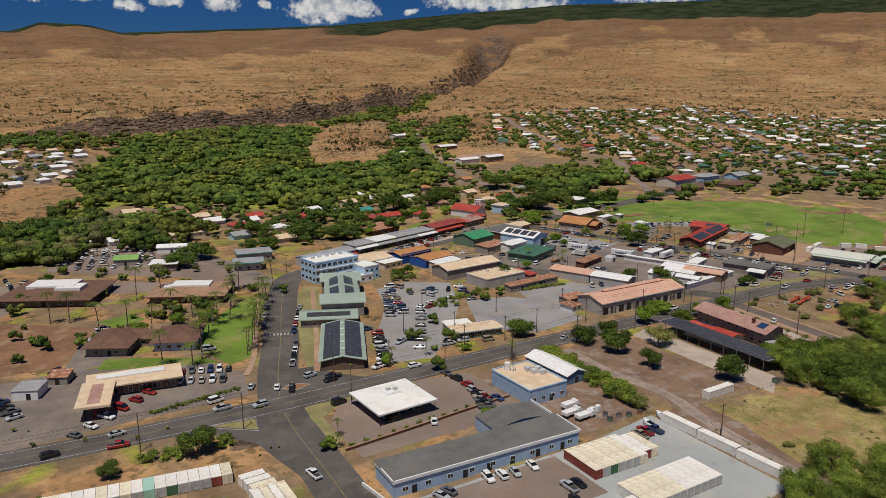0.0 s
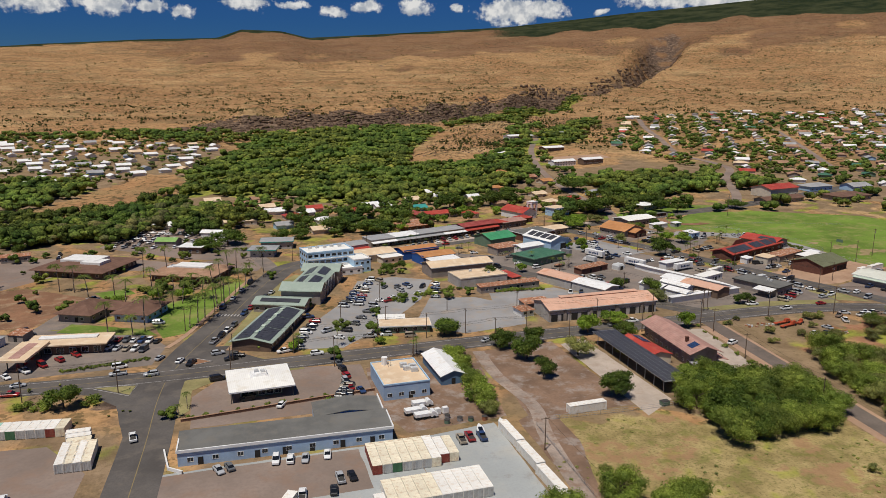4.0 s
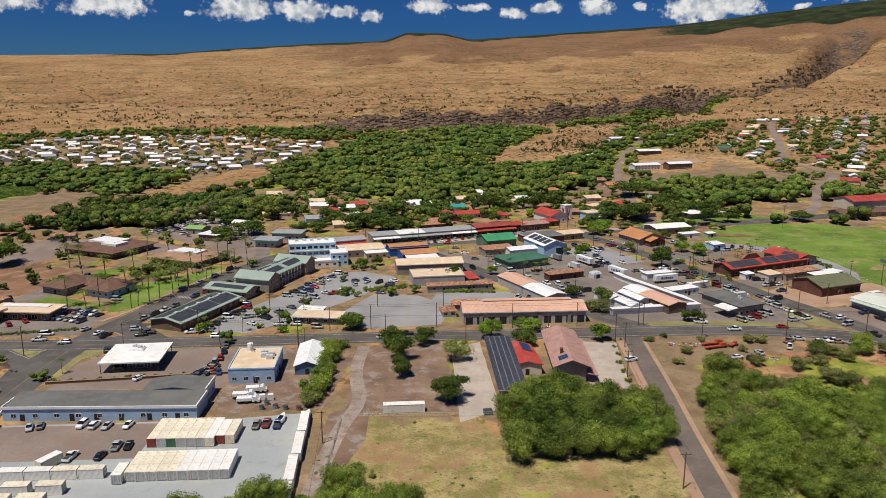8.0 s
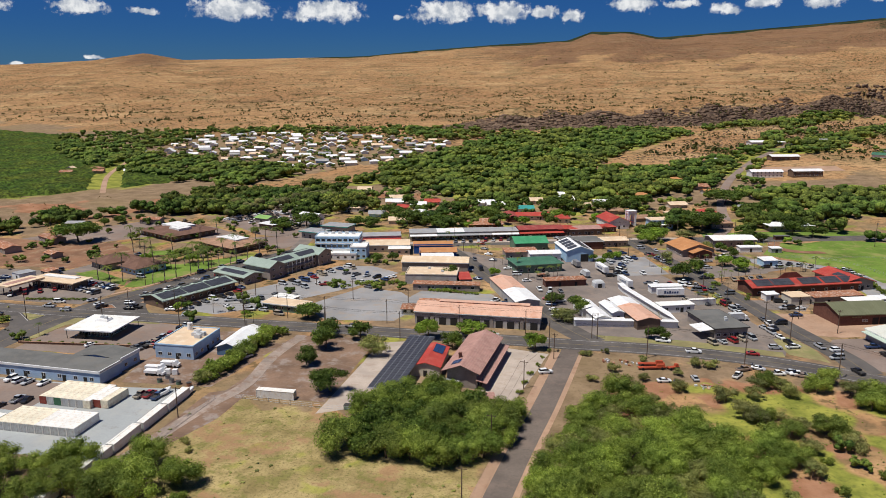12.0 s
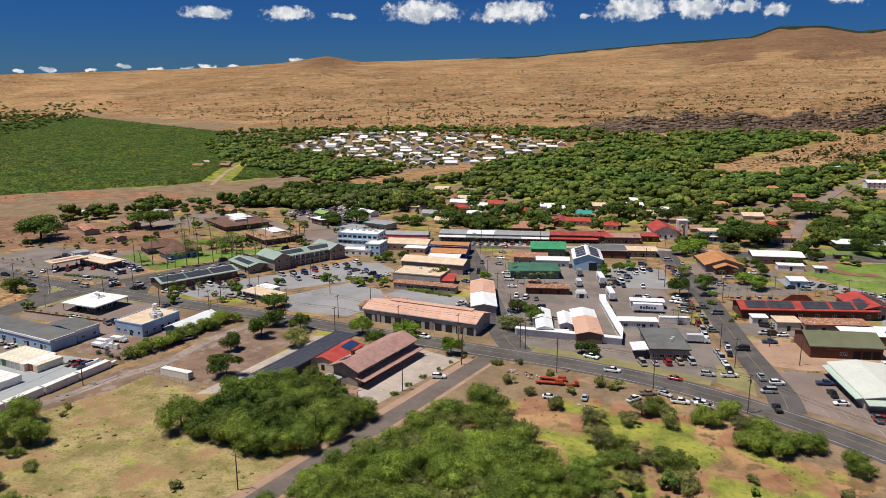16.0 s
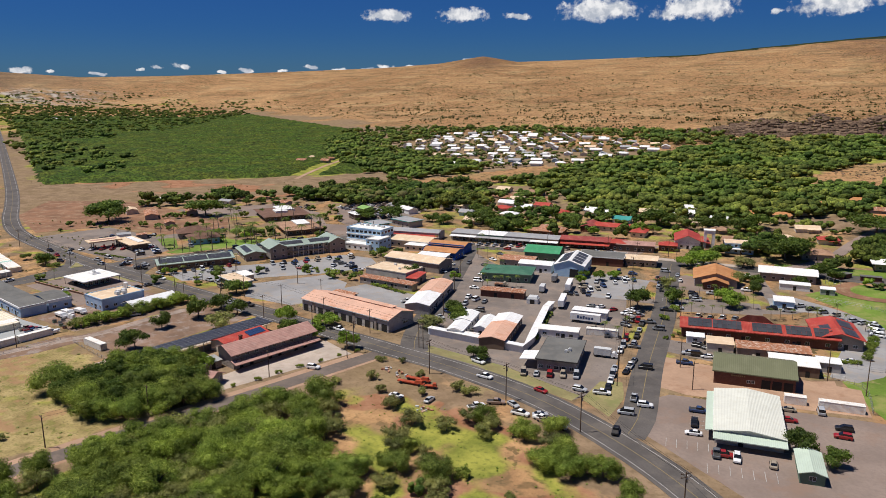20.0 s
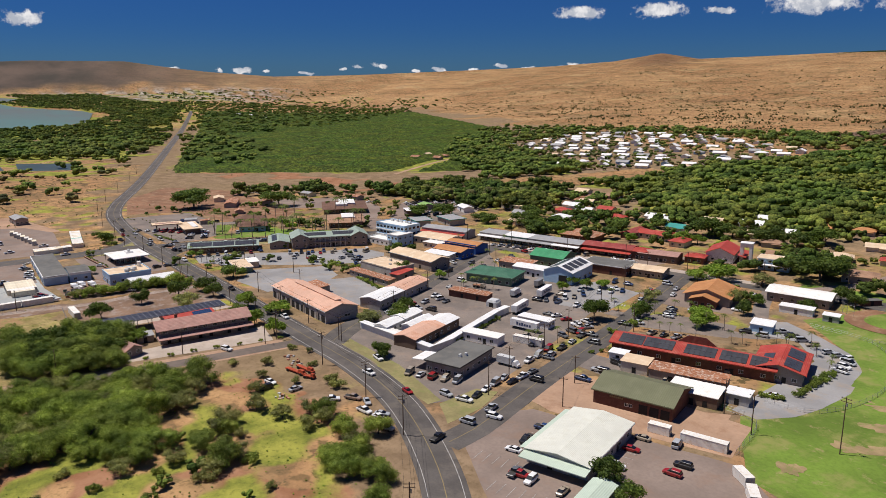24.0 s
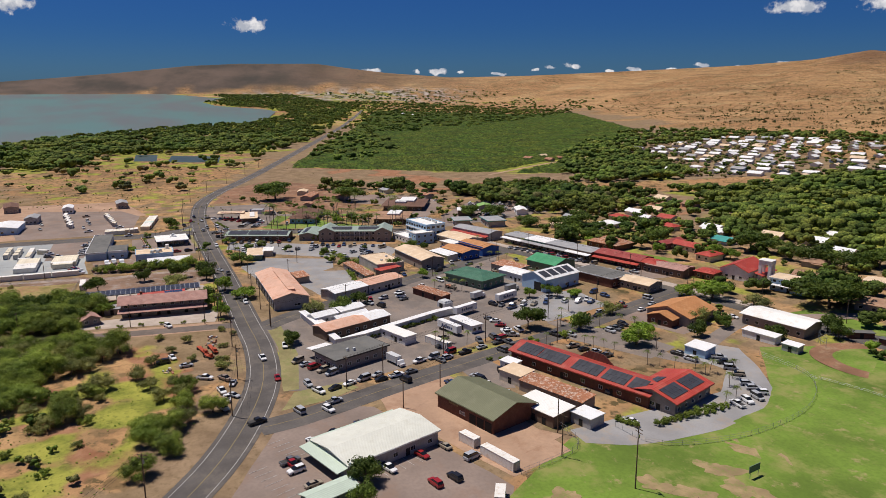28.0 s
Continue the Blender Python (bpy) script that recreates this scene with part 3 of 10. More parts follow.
def ground():
    az = np.concatenate([np.arange(-112, 76, 0.34), np.arange(76, 248, 4.0)])
    rad = np.concatenate([np.arange(0.05, 620, 4.4), 620 * 1.0105 ** np.arange(0, 190)])
    rad = np.append(rad[rad < 4290], [4300, 4340, 4420, 4560])
    A, Rr = np.meshgrid(np.radians(az), rad)
    x, y = HUB[0] + Rr * np.sin(A), HUB[1] + Rr * np.cos(A)
    z, sea = land(x, y)
    n, m = x.shape
    verts = np.stack([x.ravel(), y.ravel(), z.ravel()], 1)
    idx = np.arange(n * m).reshape(n, m)
    nxt = np.roll(idx, -1, 1)
    quads = np.stack([idx[:-1].ravel(), idx[1:].ravel(), nxt[1:].ravel(), nxt[:-1].ravel()], 1)
    me = fast_mesh("ground", verts, quads[:, ::-1], GROUND, True)
    # land cover: dry grass, living grass, bare rock, upland woods; far west haze tint
    x, y, z = verts[:, 0], verts[:, 1], verts[:, 2]
    r = np.hypot(x - HUB[0], y - HUB[1])
    a = np.degrees(np.arctan2(x - HUB[0], y - HUB[1]))
    s = 0.40 * x + 0.917 * y
    hill = smooth01((s - 760 + 60 * waves(x, y, 200, 9)) / 160)
    town = zone(x, y, TOWN, 30, 14, 1)
    dry = np.maximum(hill, 0.85 * zone(x, y, SOUTH_FIELD, 10, 5, 2))
    green = 0.0 * x
    dry = np.maximum(dry, 0.85 * town * (0.5 + 0.5 * waves(x, y, 40, 11)))
    scrub = zone(x, y, SCRUB_FIELD, 12, 6, 3)
    green = 0.9 * scrub * smooth01(0.55 + 0.9 * waves(x, y, 30, 12))
    green = np.maximum(green, 0.72 * town * smooth01(0.05 + waves(x, y, 34, 72)))
    green = np.maximum(green, 0.5 * zone(x, y, SOUTH_FIELD, 10, 5, 2) * smooth01(0.25 + waves(x, y, 13, 73)))
    marsh = zone(x, y, [(-780, 110), (-740, 300), (-380, 300), (-330, 220), (-400, 110), (-560, 90)], 40, 25, 74)
    green = np.maximum(green, 0.95 * marsh * smooth01(0.6 + waves(x, y, 70, 75)))
    green = np.maximum(green, zone(x, y, CANE, 30, 12, 4))
    green = np.maximum(green, 0.8 * zone(x, y, RIVER, 40, 20, 5))
    green = np.maximum(green, 0.8 * zone(x, y, VALLEY, 30, 12, 51))
    for bare in CLEARINGS:
        bare = zone(x, y, bare, 14, 6, 98)
        green, dry = green * (1 - bare), np.maximum(dry, 0.8 * bare)
    green = np.maximum(green, 0.9 * zone(x, y, COASTAL, 40, 25, 6) * smooth01(0.75 + waves(x, y, 160, 13)) * smooth01((2750 - r) / 300))
    green = np.maximum(green, 0.35 * zone(x, y, HOMES_EAST, 40, 20, 7) * smooth01(0.4 + waves(x, y, 60, 14)))
    north = zone(x, y, [(20, 395), (120, 470), (280, 500), (420, 520), (420, 440), (330, 425), (200, 385), (120, 370)], 20, 10, 8)
    green = np.maximum(green, 0.55 * north * smooth01(0.45 + waves(x, y, 45, 15)))
    dry = np.maximum(dry, 0.5 * north)
    dry = np.maximum(dry, 0.7 * scrub)
    flats = zone(x, y, [(-640, 90), (-600, 340), (-340, 305), (-150, 225), (-60, 195), (-100, 70), (-420, -10)], 40, 20, 79)
    dry = np.maximum(dry, 0.6 * flats)
    green = np.maximum(green, 0.7 * flats * smooth01(0.15 + waves(x, y, 55, 80)))
    d, side, run = along(x, y, CLIFF)
    rock = smooth01(1.15 - np.abs(d - 6) / (26 + 16 * waves(x, y, 90, 16))) * smooth01((1560 - run) / 300) * smooth01(run / 60)
    spur = zone(x, y, SPUR, 50, 20, 17)
    rock = np.maximum(rock, 0.3 * spur)
    d, side, run = along(x, y, GULCH[1:])
    rock = np.maximum(rock, smooth01(1.25 - d / (60 + 0.03 * run)) * smooth01(0.9 + waves(x, y, 110, 18)) * smooth01((3600 - r) / 300))
    lava = smooth01(0.9 * waves(x, y, 320, 19) - 0.35) * hill * 0.45
    rock = np.maximum(rock, lava)
    upland = smooth01((a - 14) / 10) * smooth01((r - 3700 - 55 * waves(x, y, 260, 20)) / 130)
    ridge = smooth01((a + 26) / 8) * smooth01((r - 4130 - 60 * waves(x, y, 300, 22)) / 60)
    upland = np.maximum(upland, ridge)
    plain = smooth01((-46 - a) / 14) * smooth01((r - 1500) / 300)
    dry = np.maximum(dry, plain)
    green = np.maximum(green, plain * smooth01((-62 - a) / 10) * smooth01(0.55 + waves(x, y, 240, 94)) * smooth01((3900 - r) / 150))
    green = np.maximum(green, 0.8 * plain * smooth01(waves(x, y, 170, 95) - 0.1) * smooth01((3700 - r) / 150))
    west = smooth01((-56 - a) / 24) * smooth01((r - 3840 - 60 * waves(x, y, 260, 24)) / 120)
    upland = np.maximum(upland, 0.5 * plain * smooth01(waves(x, y, 150, 23) - 0.25) * smooth01((r - 2300) / 300) * smooth01((3950 - r) / 60))
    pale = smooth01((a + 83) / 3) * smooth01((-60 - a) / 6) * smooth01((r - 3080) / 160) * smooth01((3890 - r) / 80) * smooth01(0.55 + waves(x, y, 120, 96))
    red = smooth01((r - 2900 - 300 * waves(x, y, 420, 61)) / 400) * smooth01((a + 20) / 20) * smooth01((70 - a) / 15)
    red = np.maximum(red, 0.9 * np.exp(-((a + 34) / 3.2) ** 2) * smooth01((r - 3400) / 500))
    red = np.maximum(red, 0.9 * np.exp(-((a - 1) / 3.5) ** 2) * smooth01((r - 3500) / 400))
    field = zone(x, y, SOUTH_FIELD, 10, 6, 2)
    clay = scrub * smooth01(0.45 + 0.9 * waves(x, y, 38, 76))
    clay = np.maximum(clay, 0.8 * zone(x, y, BARE_FIELD, 20, 8, 77) * smooth01(0.5 + waves(x, y, 60, 78)))
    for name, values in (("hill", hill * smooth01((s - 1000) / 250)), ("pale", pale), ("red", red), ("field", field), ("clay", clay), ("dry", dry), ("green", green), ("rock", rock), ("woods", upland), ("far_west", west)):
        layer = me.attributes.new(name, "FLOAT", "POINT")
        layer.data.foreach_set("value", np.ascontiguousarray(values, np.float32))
    return tagged(new("ground", me), "red-brown dirt ground with dry grass, rising to dry hills", "ground", kind="structure")


def ground_paint():
    m = bpy.data.materials.new("earth")
    m.use_nodes = True
    k = Graph(m.node_tree)
    shade = m.node_tree.nodes["Principled BSDF"]
    place = k.node("ShaderNodeNewGeometry").outputs["Position"]
    mask = {n: k.node("ShaderNodeAttribute", attribute_name=n).outputs["Fac"] for n in ("dry", "green", "rock", "woods", "far_west", "pale", "red", "field", "clay", "hill")}
    n1, n2, n3, n4 = k.noise(place, 0.012, 6, 0.6), k.noise(place, 0.09, 6, 0.65), k.noise(place, 0.6, 4, 0.6), k.noise(place, 0.0028, 5, 0.6)
    dirt = k.mix(k.span(n2, 0.3, 0.7), (0.185, 0.126, 0.075), (0.32, 0.225, 0.138))
    dirt = k.mix(k.math("MULTIPLY", k.span(n1, 0.4, 0.7), 0.6), dirt, (0.27, 0.195, 0.095))
    dirt = k.mix(k.math("MULTIPLY", k.span(n3, 0.5, 0.7), 0.55), dirt, (0.15, 0.105, 0.055))
    n5 = k.noise(place, 0.045, 6, 0.7)
    straw = k.mix(k.span(n2, 0.34, 0.66), (0.34, 0.193, 0.088), (0.55, 0.33, 0.158))
    straw = k.mix(k.math("MULTIPLY", k.span(n4, 0.40, 0.60), 0.6), straw, (0.36, 0.185, 0.085))
    straw = k.mix(k.math("MULTIPLY", k.span(k.noise(place, 0.006, 7, 0.7), 0.5, 0.66), 0.75), straw, (0.57, 0.375, 0.185))
    straw = k.mix(k.math("MULTIPLY", k.span(n1, 0.50, 0.64), 0.5), straw, (0.21, 0.14, 0.065))
    straw = k.mix(k.math("MULTIPLY", k.span(n3, 0.5, 0.72), 0.5), straw, (0.13, 0.095, 0.045))
    ledge = k.noise(k.vec("MULTIPLY", place, (0.22, 0.22, 5.0)), 0.022, 6, 0.68)
    straw = k.mix(k.math("MULTIPLY", k.span(ledge, 0.53, 0.62), 0.45), straw, (0.155, 0.10, 0.055))
    straw = k.mix(k.math("MULTIPLY", k.span(ledge, 0.44, 0.36), 0.35), straw, (0.58, 0.42, 0.22))
    straw = k.mix(k.math("MULTIPLY", k.span(n5, 0.56, 0.64), 0.55), straw, (0.15, 0.125, 0.05))
    rust = k.mix(k.span(n1, 0.3, 0.7), (0.105, 0.048, 0.034), (0.20, 0.105, 0.066))
    straw = k.mix(k.math("MULTIPLY", k.span(k.math("ADD", mask["red"], k.math("MULTIPLY", k.math("SUBTRACT", n1, 0.5), 1.6)), 0.35, 0.95), 0.62), straw, rust)
    specks = k.math("MULTIPLY", k.span(k.noise(place, 0.19, 3, 0.6), 0.55, 0.61), k.span(n4, 0.32, 0.6, 0.35, 1.0))
    straw = k.mix(k.math("MULTIPLY", specks, 0.85), straw, (0.07, 0.062, 0.028))
    knots = k.math("MULTIPLY", k.span(k.noise(place, 0.075, 3, 0.6), 0.57, 0.62), k.span(n4, 0.38, 0.6))
    straw = k.mix(k.math("MULTIPLY", knots, 0.8), straw, (0.06, 0.055, 0.026))
    grass = k.mix(k.span(n2, 0.35, 0.65), (0.160, 0.180, 0.034), (0.345, 0.335, 0.066))
    grass = k.mix(k.math("MULTIPLY", k.span(n3, 0.5, 0.7), 0.5), grass, (0.09, 0.105, 0.03))
    stone = k.mix(k.span(n2, 0.35, 0.65), (0.10, 0.066, 0.05), (0.27, 0.185, 0.125))
    stone = k.mix(k.math("MULTIPLY", k.span(n3, 0.45, 0.7), 0.6), stone, (0.045, 0.032, 0.026))
    stone = k.mix(k.math("MULTIPLY", k.span(k.noise(k.vec("MULTIPLY", place, (1, 1, 7)), 0.05, 5, 0.7), 0.48, 0.6), 0.7), stone, (0.05, 0.036, 0.028))
    wood = k.mix(k.span(n1, 0.35, 0.65), (0.018, 0.027, 0.012), (0.05, 0.056, 0.026))
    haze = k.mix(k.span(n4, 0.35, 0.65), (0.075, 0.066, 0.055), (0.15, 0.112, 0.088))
    breakup = k.math("MULTIPLY", k.math("SUBTRACT", n2, 0.5), 1.1)

    def over(below, top, name, lo=0.3, hi=0.7):
        return k.mix(k.span(k.math("ADD", mask[name], k.math("MULTIPLY", breakup, k.span(mask[name], 0.0, 0.25))), lo, hi), below, top)

    colour = over(dirt, straw, "dry", 0.25, 0.75)
    hay = k.mix(k.span(n2, 0.34, 0.66), (0.24, 0.185, 0.075), (0.45, 0.345, 0.155))
    hay = k.mix(k.math("MULTIPLY", k.span(k.noise(place, 0.17, 5, 0.7), 0.50, 0.60), 0.7), hay, (0.20, 0.19, 0.055))
    hay = k.mix(k.math("MULTIPLY", k.span(k.noise(place, 1.3, 4, 0.7), 0.5, 0.64), 0.6), hay, (0.13, 0.11, 0.045))
    hay = k.mix(k.math("MULTIPLY", k.span(k.noise(place, 0.05, 6, 0.7), 0.53, 0.61), 0.75), hay, (0.35, 0.20, 0.11))
    colour = over(colour, hay, "field", 0.3, 0.7)
    colour = over(colour, k.mix(k.span(n2, 0.3, 0.7), (0.25, 0.115, 0.058), (0.40, 0.215, 0.125)), "clay", 0.4, 0.7)
    colour = over(colour, grass, "green", 0.3, 0.8)
    colour = over(colour, stone, "rock", 0.35, 0.75)
    # distance haze over the far western hill, put into the base colour
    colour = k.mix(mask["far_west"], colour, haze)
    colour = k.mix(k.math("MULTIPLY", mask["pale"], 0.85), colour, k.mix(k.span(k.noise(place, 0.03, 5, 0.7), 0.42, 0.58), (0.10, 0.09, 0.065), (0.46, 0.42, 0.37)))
    colour = over(colour, wood, "woods", 0.4, 0.6)
    k.put(colour, shade.inputs["Base Color"])
    shade.inputs["Roughness"].default_value, shade.inputs["Specular IOR Level"].default_value = 1.0, 0.05
    b = k.node("ShaderNodeBump")
    b.inputs["Strength"].default_value, b.inputs["Distance"].default_value = 0.8, 1.0
    lumps = k.math("MULTIPLY", k.math("ADD", k.math("MULTIPLY", n1, 16.0), k.math("ADD", k.math("MULTIPLY", n5, 9.0), k.math("MULTIPLY", ledge, 12.0))), mask["hill"])
    k.put(k.math("ADD", k.math("ADD", k.math("MULTIPLY", n3, 0.5), k.math("MULTIPLY", n2, 1.0)), lumps), b.inputs["Height"])
    k.put(b.outputs[0], shade.inputs["Normal"])
    return m


GROUND = ground_paint()
ground()

# the shallow sea inside the reef
WATER = bpy.data.materials.new("reef_water")
WATER.use_nodes = True
k = Graph(WATER.node_tree)
wet = WATER.node_tree.nodes["Principled BSDF"]
spot3 = k.node("ShaderNodeNewGeometry").outputs["Position"]
tint = k.mix(k.span(k.noise(k.vec("MULTIPLY", spot3, (1, 3.0, 1)), 0.0016, 5), 0.35, 0.65), (0.155, 0.165, 0.138), (0.125, 0.215, 0.178))
k.put(tint, wet.inputs["Base Color"])
wet.inputs["Roughness"].default_value, wet.inputs["Specular IOR Level"].default_value = 0.4, 0.2
b = k.node("ShaderNodeBump")
b.inputs["Strength"].default_value, b.inputs["Distance"].default_value = 0.25, 0.3
k.put(k.noise(spot3, 0.2, 4), b.inputs["Height"])
k.put(b.outputs[0], wet.inputs["Normal"])


def sea_sheet():
    az, rad = np.radians(np.arange(-150, -76, 0.8)), 520 * 1.022 ** np.arange(0, 97)
    A, Rr = np.meshgrid(az, rad)
    x, y = HUB[0] + Rr * np.sin(A), HUB[1] + Rr * np.cos(A)
    z = 86 * np.clip((Rr - 1500) / 2800, 0, 1) ** 1.5 - 0.9
    n, m = x.shape
    idx = np.arange(n * m).reshape(n, m)
    d, side, run = along(x, y, COAST)
    keep = (side < 0) | (d < 45)
    q = np.stack([idx[:-1, :-1], idx[:-1, 1:], idx[1:, 1:], idx[1:, :-1]], -1).reshape(-1, 4)
    q = q[keep.ravel()[q].all(1)]
    me = fast_mesh("water", np.stack([x.ravel(), y.ravel(), z.ravel()], 1), q, WATER, True)
    return tagged(new("water", me), "calm murky grey-green shallow sea water", "sea", kind="structure")


sea_sheet()

# ---------------------------------------------------------------- roads and paved lots
def smooth_line(points, step=6.0):
    pts = [Vector((*p, 0)) for p in points]
    out = []
    for i in range(len(pts) - 1):
        p0, p1, p2, p3 = pts[max(i - 1, 0)], pts[i], pts[i + 1], pts[min(i + 2, len(pts) - 1)]
        n = max(2, int((p2 - p1).length / step))
        for j in range(n):
            t = j / n
            out.append(0.5 * (2 * p1 + (p2 - p0) * t + (2 * p0 - 5 * p1 + 4 * p2 - p3) * t * t + (3 * p1 - p0 - 3 * p2 + p3) * t ** 3))
    return out + [pts[-1]]


def strip(line, left, right, lift, thick=0.25):
    """A band along a line from left to right of it (metres), with sides."""
    spots, vs, fs = [], [], []
    n = len(line)
    for i, p in enumerate(line):
        d = (line[min(i + 1, n - 1)] - line[max(i - 1, 0)]).normalized()
        side = Vector((-d.y, d.x, 0))
        spots += [p + side * left, p + side * right]
    heights = land(np.array([q.x for q in spots]), np.array([q.y for q in spots]))[0] + lift
    for q, z in zip(spots, heights.tolist()):
        vs += [(q.x, q.y, z), (q.x, q.y, z - thick)]
    for i in range(n - 1):
        a, b = 4 * i, 4 * i + 4
        fs += [(a + 2, b + 2, b, a), (a + 1, a, b, b + 1), (a + 2, a + 3, b + 3, b + 2)]
    return vs, fs


def dashes(line, off, width, dash, gap, lift):
    pieces, run, n = [], 0.0, 0
    for p, q in zip(line, line[1:]):
        mid, d = (p + q) / 2, q - p
        run += d.length
        if int(run / (dash + gap)) >= n:
            n = int(run / (dash + gap)) + 1
            u = d.normalized()
            c = mid + Vector((-u.y, u.x, 0)) * off
            m = Matrix.Translation((c.x, c.y, ground_z(c.x, c.y) + lift)) @ Matrix.Rotation(math.atan2(u.y, u.x), 4, "Z")
            pieces.append(turned(box(0, 0, 0, dash, width, 0.01), m))
    return join(*pieces)


def road(name, points, width, label, lift=0.06, edge=True, centre=YELLOW_LINE, material=ROAD):
    line = smooth_line(points)
    ob = tagged(new(name, sheet(name, *strip(line, width / 2, -width / 2, lift), material)), label, "road", kind="structure")
    if centre:
        part("centre_line", strip(line, 0.11, -0.11, lift + 0.012, 0.01), centre, ob, "faded yellow centre line")
    if edge:
        for s in (1, -1):
            off = s * (width / 2 - 1.4)
            part("edge_line", strip(line, off + 0.09, off - 0.09, lift + 0.012, 0.01), LINE, ob, "worn white edge line")
    return ob


road("road", [(-2000, 918), (-1300, 665), (-751, 465), (-339, 314), (-209, 264), (-128, 231), (-66, 212), (0, 203.5), (59, 200.5), (120, 201), (195, 202), (229, 202), (273, 202), (310, 202),
              (345, 197), (382, 183), (410, 166), (445, 140), (490, 100)], 11.5, "two-lane grey asphalt highway with worn white edge lines", 0.07)
road("road", [(70, 206), (76, 225), (88, 257), (100, 291), (112, 322), (122, 340), (140, 350), (164, 357), (190, 364), (244, 381), (299, 397), (352, 408), (414, 420), (500, 438), (640, 475)], 13.5,
     "dark asphalt town main street with faded centre line", 0.055, edge=False)
road("road", [(373, 192), (371, 204), (365.5, 220), (356.5, 246), (347, 277), (336, 312), (321, 353), (308, 390), (306, 398)], 10, "dark asphalt side street between parked cars", 0.045, edge=False)
road("road", [(284, 206), (272, 222), (253, 257), (224, 310), (195, 362)], 10.5, "dark asphalt side street between shops", 0.04, edge=False)
road("road", [(57.5, 20), (61.8, 100), (64.8, 150), (66.0, 180), (68, 199)], 13.0, "grey asphalt road to the wharf", 0.05, edge=False)
road("road", [(254, 10), (259, 70), (264, 112), (269, 145), (273, 175), (276, 198)], 6.6, "narrow brown-grey asphalt side road", 0.05, edge=False, centre=None, material=SIDE_ROAD)
road("road", [(322, 318), (340, 322), (360, 329), (378, 339), (384, 352)], 7, "short asphalt lane beside the shopping building", 0.03, edge=False, centre=None, material=ASPHALT)
road("road", [(345, 410), (352, 390), (360, 372), (372, 350)], 6.5, "short asphalt lane to the ballpark", 0.028, edge=False, centre=None, material=ASPHALT)
road("road", [(112, 335), (108, 360), (98, 395), (86, 430), (80, 470)], 8, "asphalt lane past the parked cars", 0.03, edge=False, centre=None, material=ASPHALT)
road("road", [(478, 434), (511, 474), (549, 536), (596, 592), (606, 640), (612, 705), (680, 850), (755, 1016), (830, 1150)], 8, "pale asphalt road up the slope through the houses", 0.3, edge=False, centre=None, material=OLD_ASPHALT)
road("road", [(356, 409), (372, 450), (378, 510), (392, 590), (417, 678), (460, 790), (514, 894)], 7, "pale road to the school", 0.3, edge=False, centre=None, material=OLD_ASPHALT)
road("road", [(700, 560), (830, 760), (940, 940)], 7, "straight red-brown street between houses", 0.3, edge=False, centre=None, material=OLD_ASPHALT)
road("road", [(820, 500), (950, 680), (1060, 830)], 7, "straight red-brown street between houses", 0.3, edge=False, centre=None, material=OLD_ASPHALT)
road("road", [(-150, 520), (-230, 640), (-290, 760)], 5, "pale unpaved road through the trees", 0.2, edge=False, centre=None, material=PALE_DIRT)


shoulder = smooth_line([(254, 10), (259, 70), (264, 112), (269, 145), (273, 175), (275, 192)])
tagged(new("pavement", sheet("pavement", *strip(shoulder, 6.2, -4.8, 0.03, 0.2), PALE_DIRT)), "orange-brown dirt shoulders of the side road", "verge", kind="structure")


def lot(name, ring, material, label, lift=0.02, kerb=False, category="parking lot"):
    """A flat patch of paving or lawn, cut from its plan, lying on the ground."""
    step, ring3 = 4.0, []
    for (ax, ay), (bx, by) in zip(ring, ring[1:] + ring[:1]):
        n = max(1, int(math.hypot(bx - ax, by - ay) / step))
        for i in range(n):
            ring3.append((ax + (bx - ax) * i / n + random.uniform(-.15, .15), ay + (by - ay) * i / n + random.uniform(-.15, .15)))
    bm = bmesh.new()
    vs = [bm.verts.new((x, y, ground_z(x, y) + lift)) for x, y in ring3]
    f = bm.faces.new(vs)
    if f.normal.z < 0:
        f.normal_flip()
    side = bmesh.ops.extrude_face_region(bm, geom=[f])
    for v in side["geom"]:
        if isinstance(v, bmesh.types.BMVert):
            v.co.z -= 0.15
    bmesh.ops.recalc_face_normals(bm, faces=bm.faces)
    bmesh.ops.triangulate(bm, faces=[q for q in bm.faces if len(q.verts) > 4])
    me = bpy.data.meshes.new(name)
    bm.to_mesh(me)
    bm.free()
    me.materials.append(material)
    ob = tagged(new(name, me), label, category, kind="structure")
    if kerb:
        line = [Vector((x, y, 0)) for x, y in ring3 + ring3[:1]]
        part("kerb", strip(line, 0.15, -0.15, lift + 0.15, 0.2), KERB, ob, "pale concrete kerb")
    return ob


lot("pavement", [(108, 214), (128, 210), (150, 232), (172, 262), (186, 292), (168, 304), (150, 300), (140, 272), (124, 246)], GRAVEL, "grey asphalt car park behind the offices", 0.02)
lot("pavement", [(160, 228), (176, 212), (204, 216), (210, 240), (196, 258), (176, 262)], GRAVEL, "empty grey gravel lot", 0.024)
lot("pavement", [(200, 244), (222, 234), (252, 240), (238, 262), (205, 262)], GRAVEL, "grey paved yard behind the warehouse", 0.028)
lot("pavement", [(76, 158), (130, 158), (131, 192), (112, 195), (84, 192), (76, 180)], OLD_ASPHALT, "brown-grey asphalt around the restaurant", 0.022)
lot("pavement", [(128, 160), (132, 188), (150, 192), (150, 182), (170, 182), (172, 190), (164, 140), (134, 138)], DIRT_LOT, "dusty brown yard behind the shops", 0.018, category="yard")
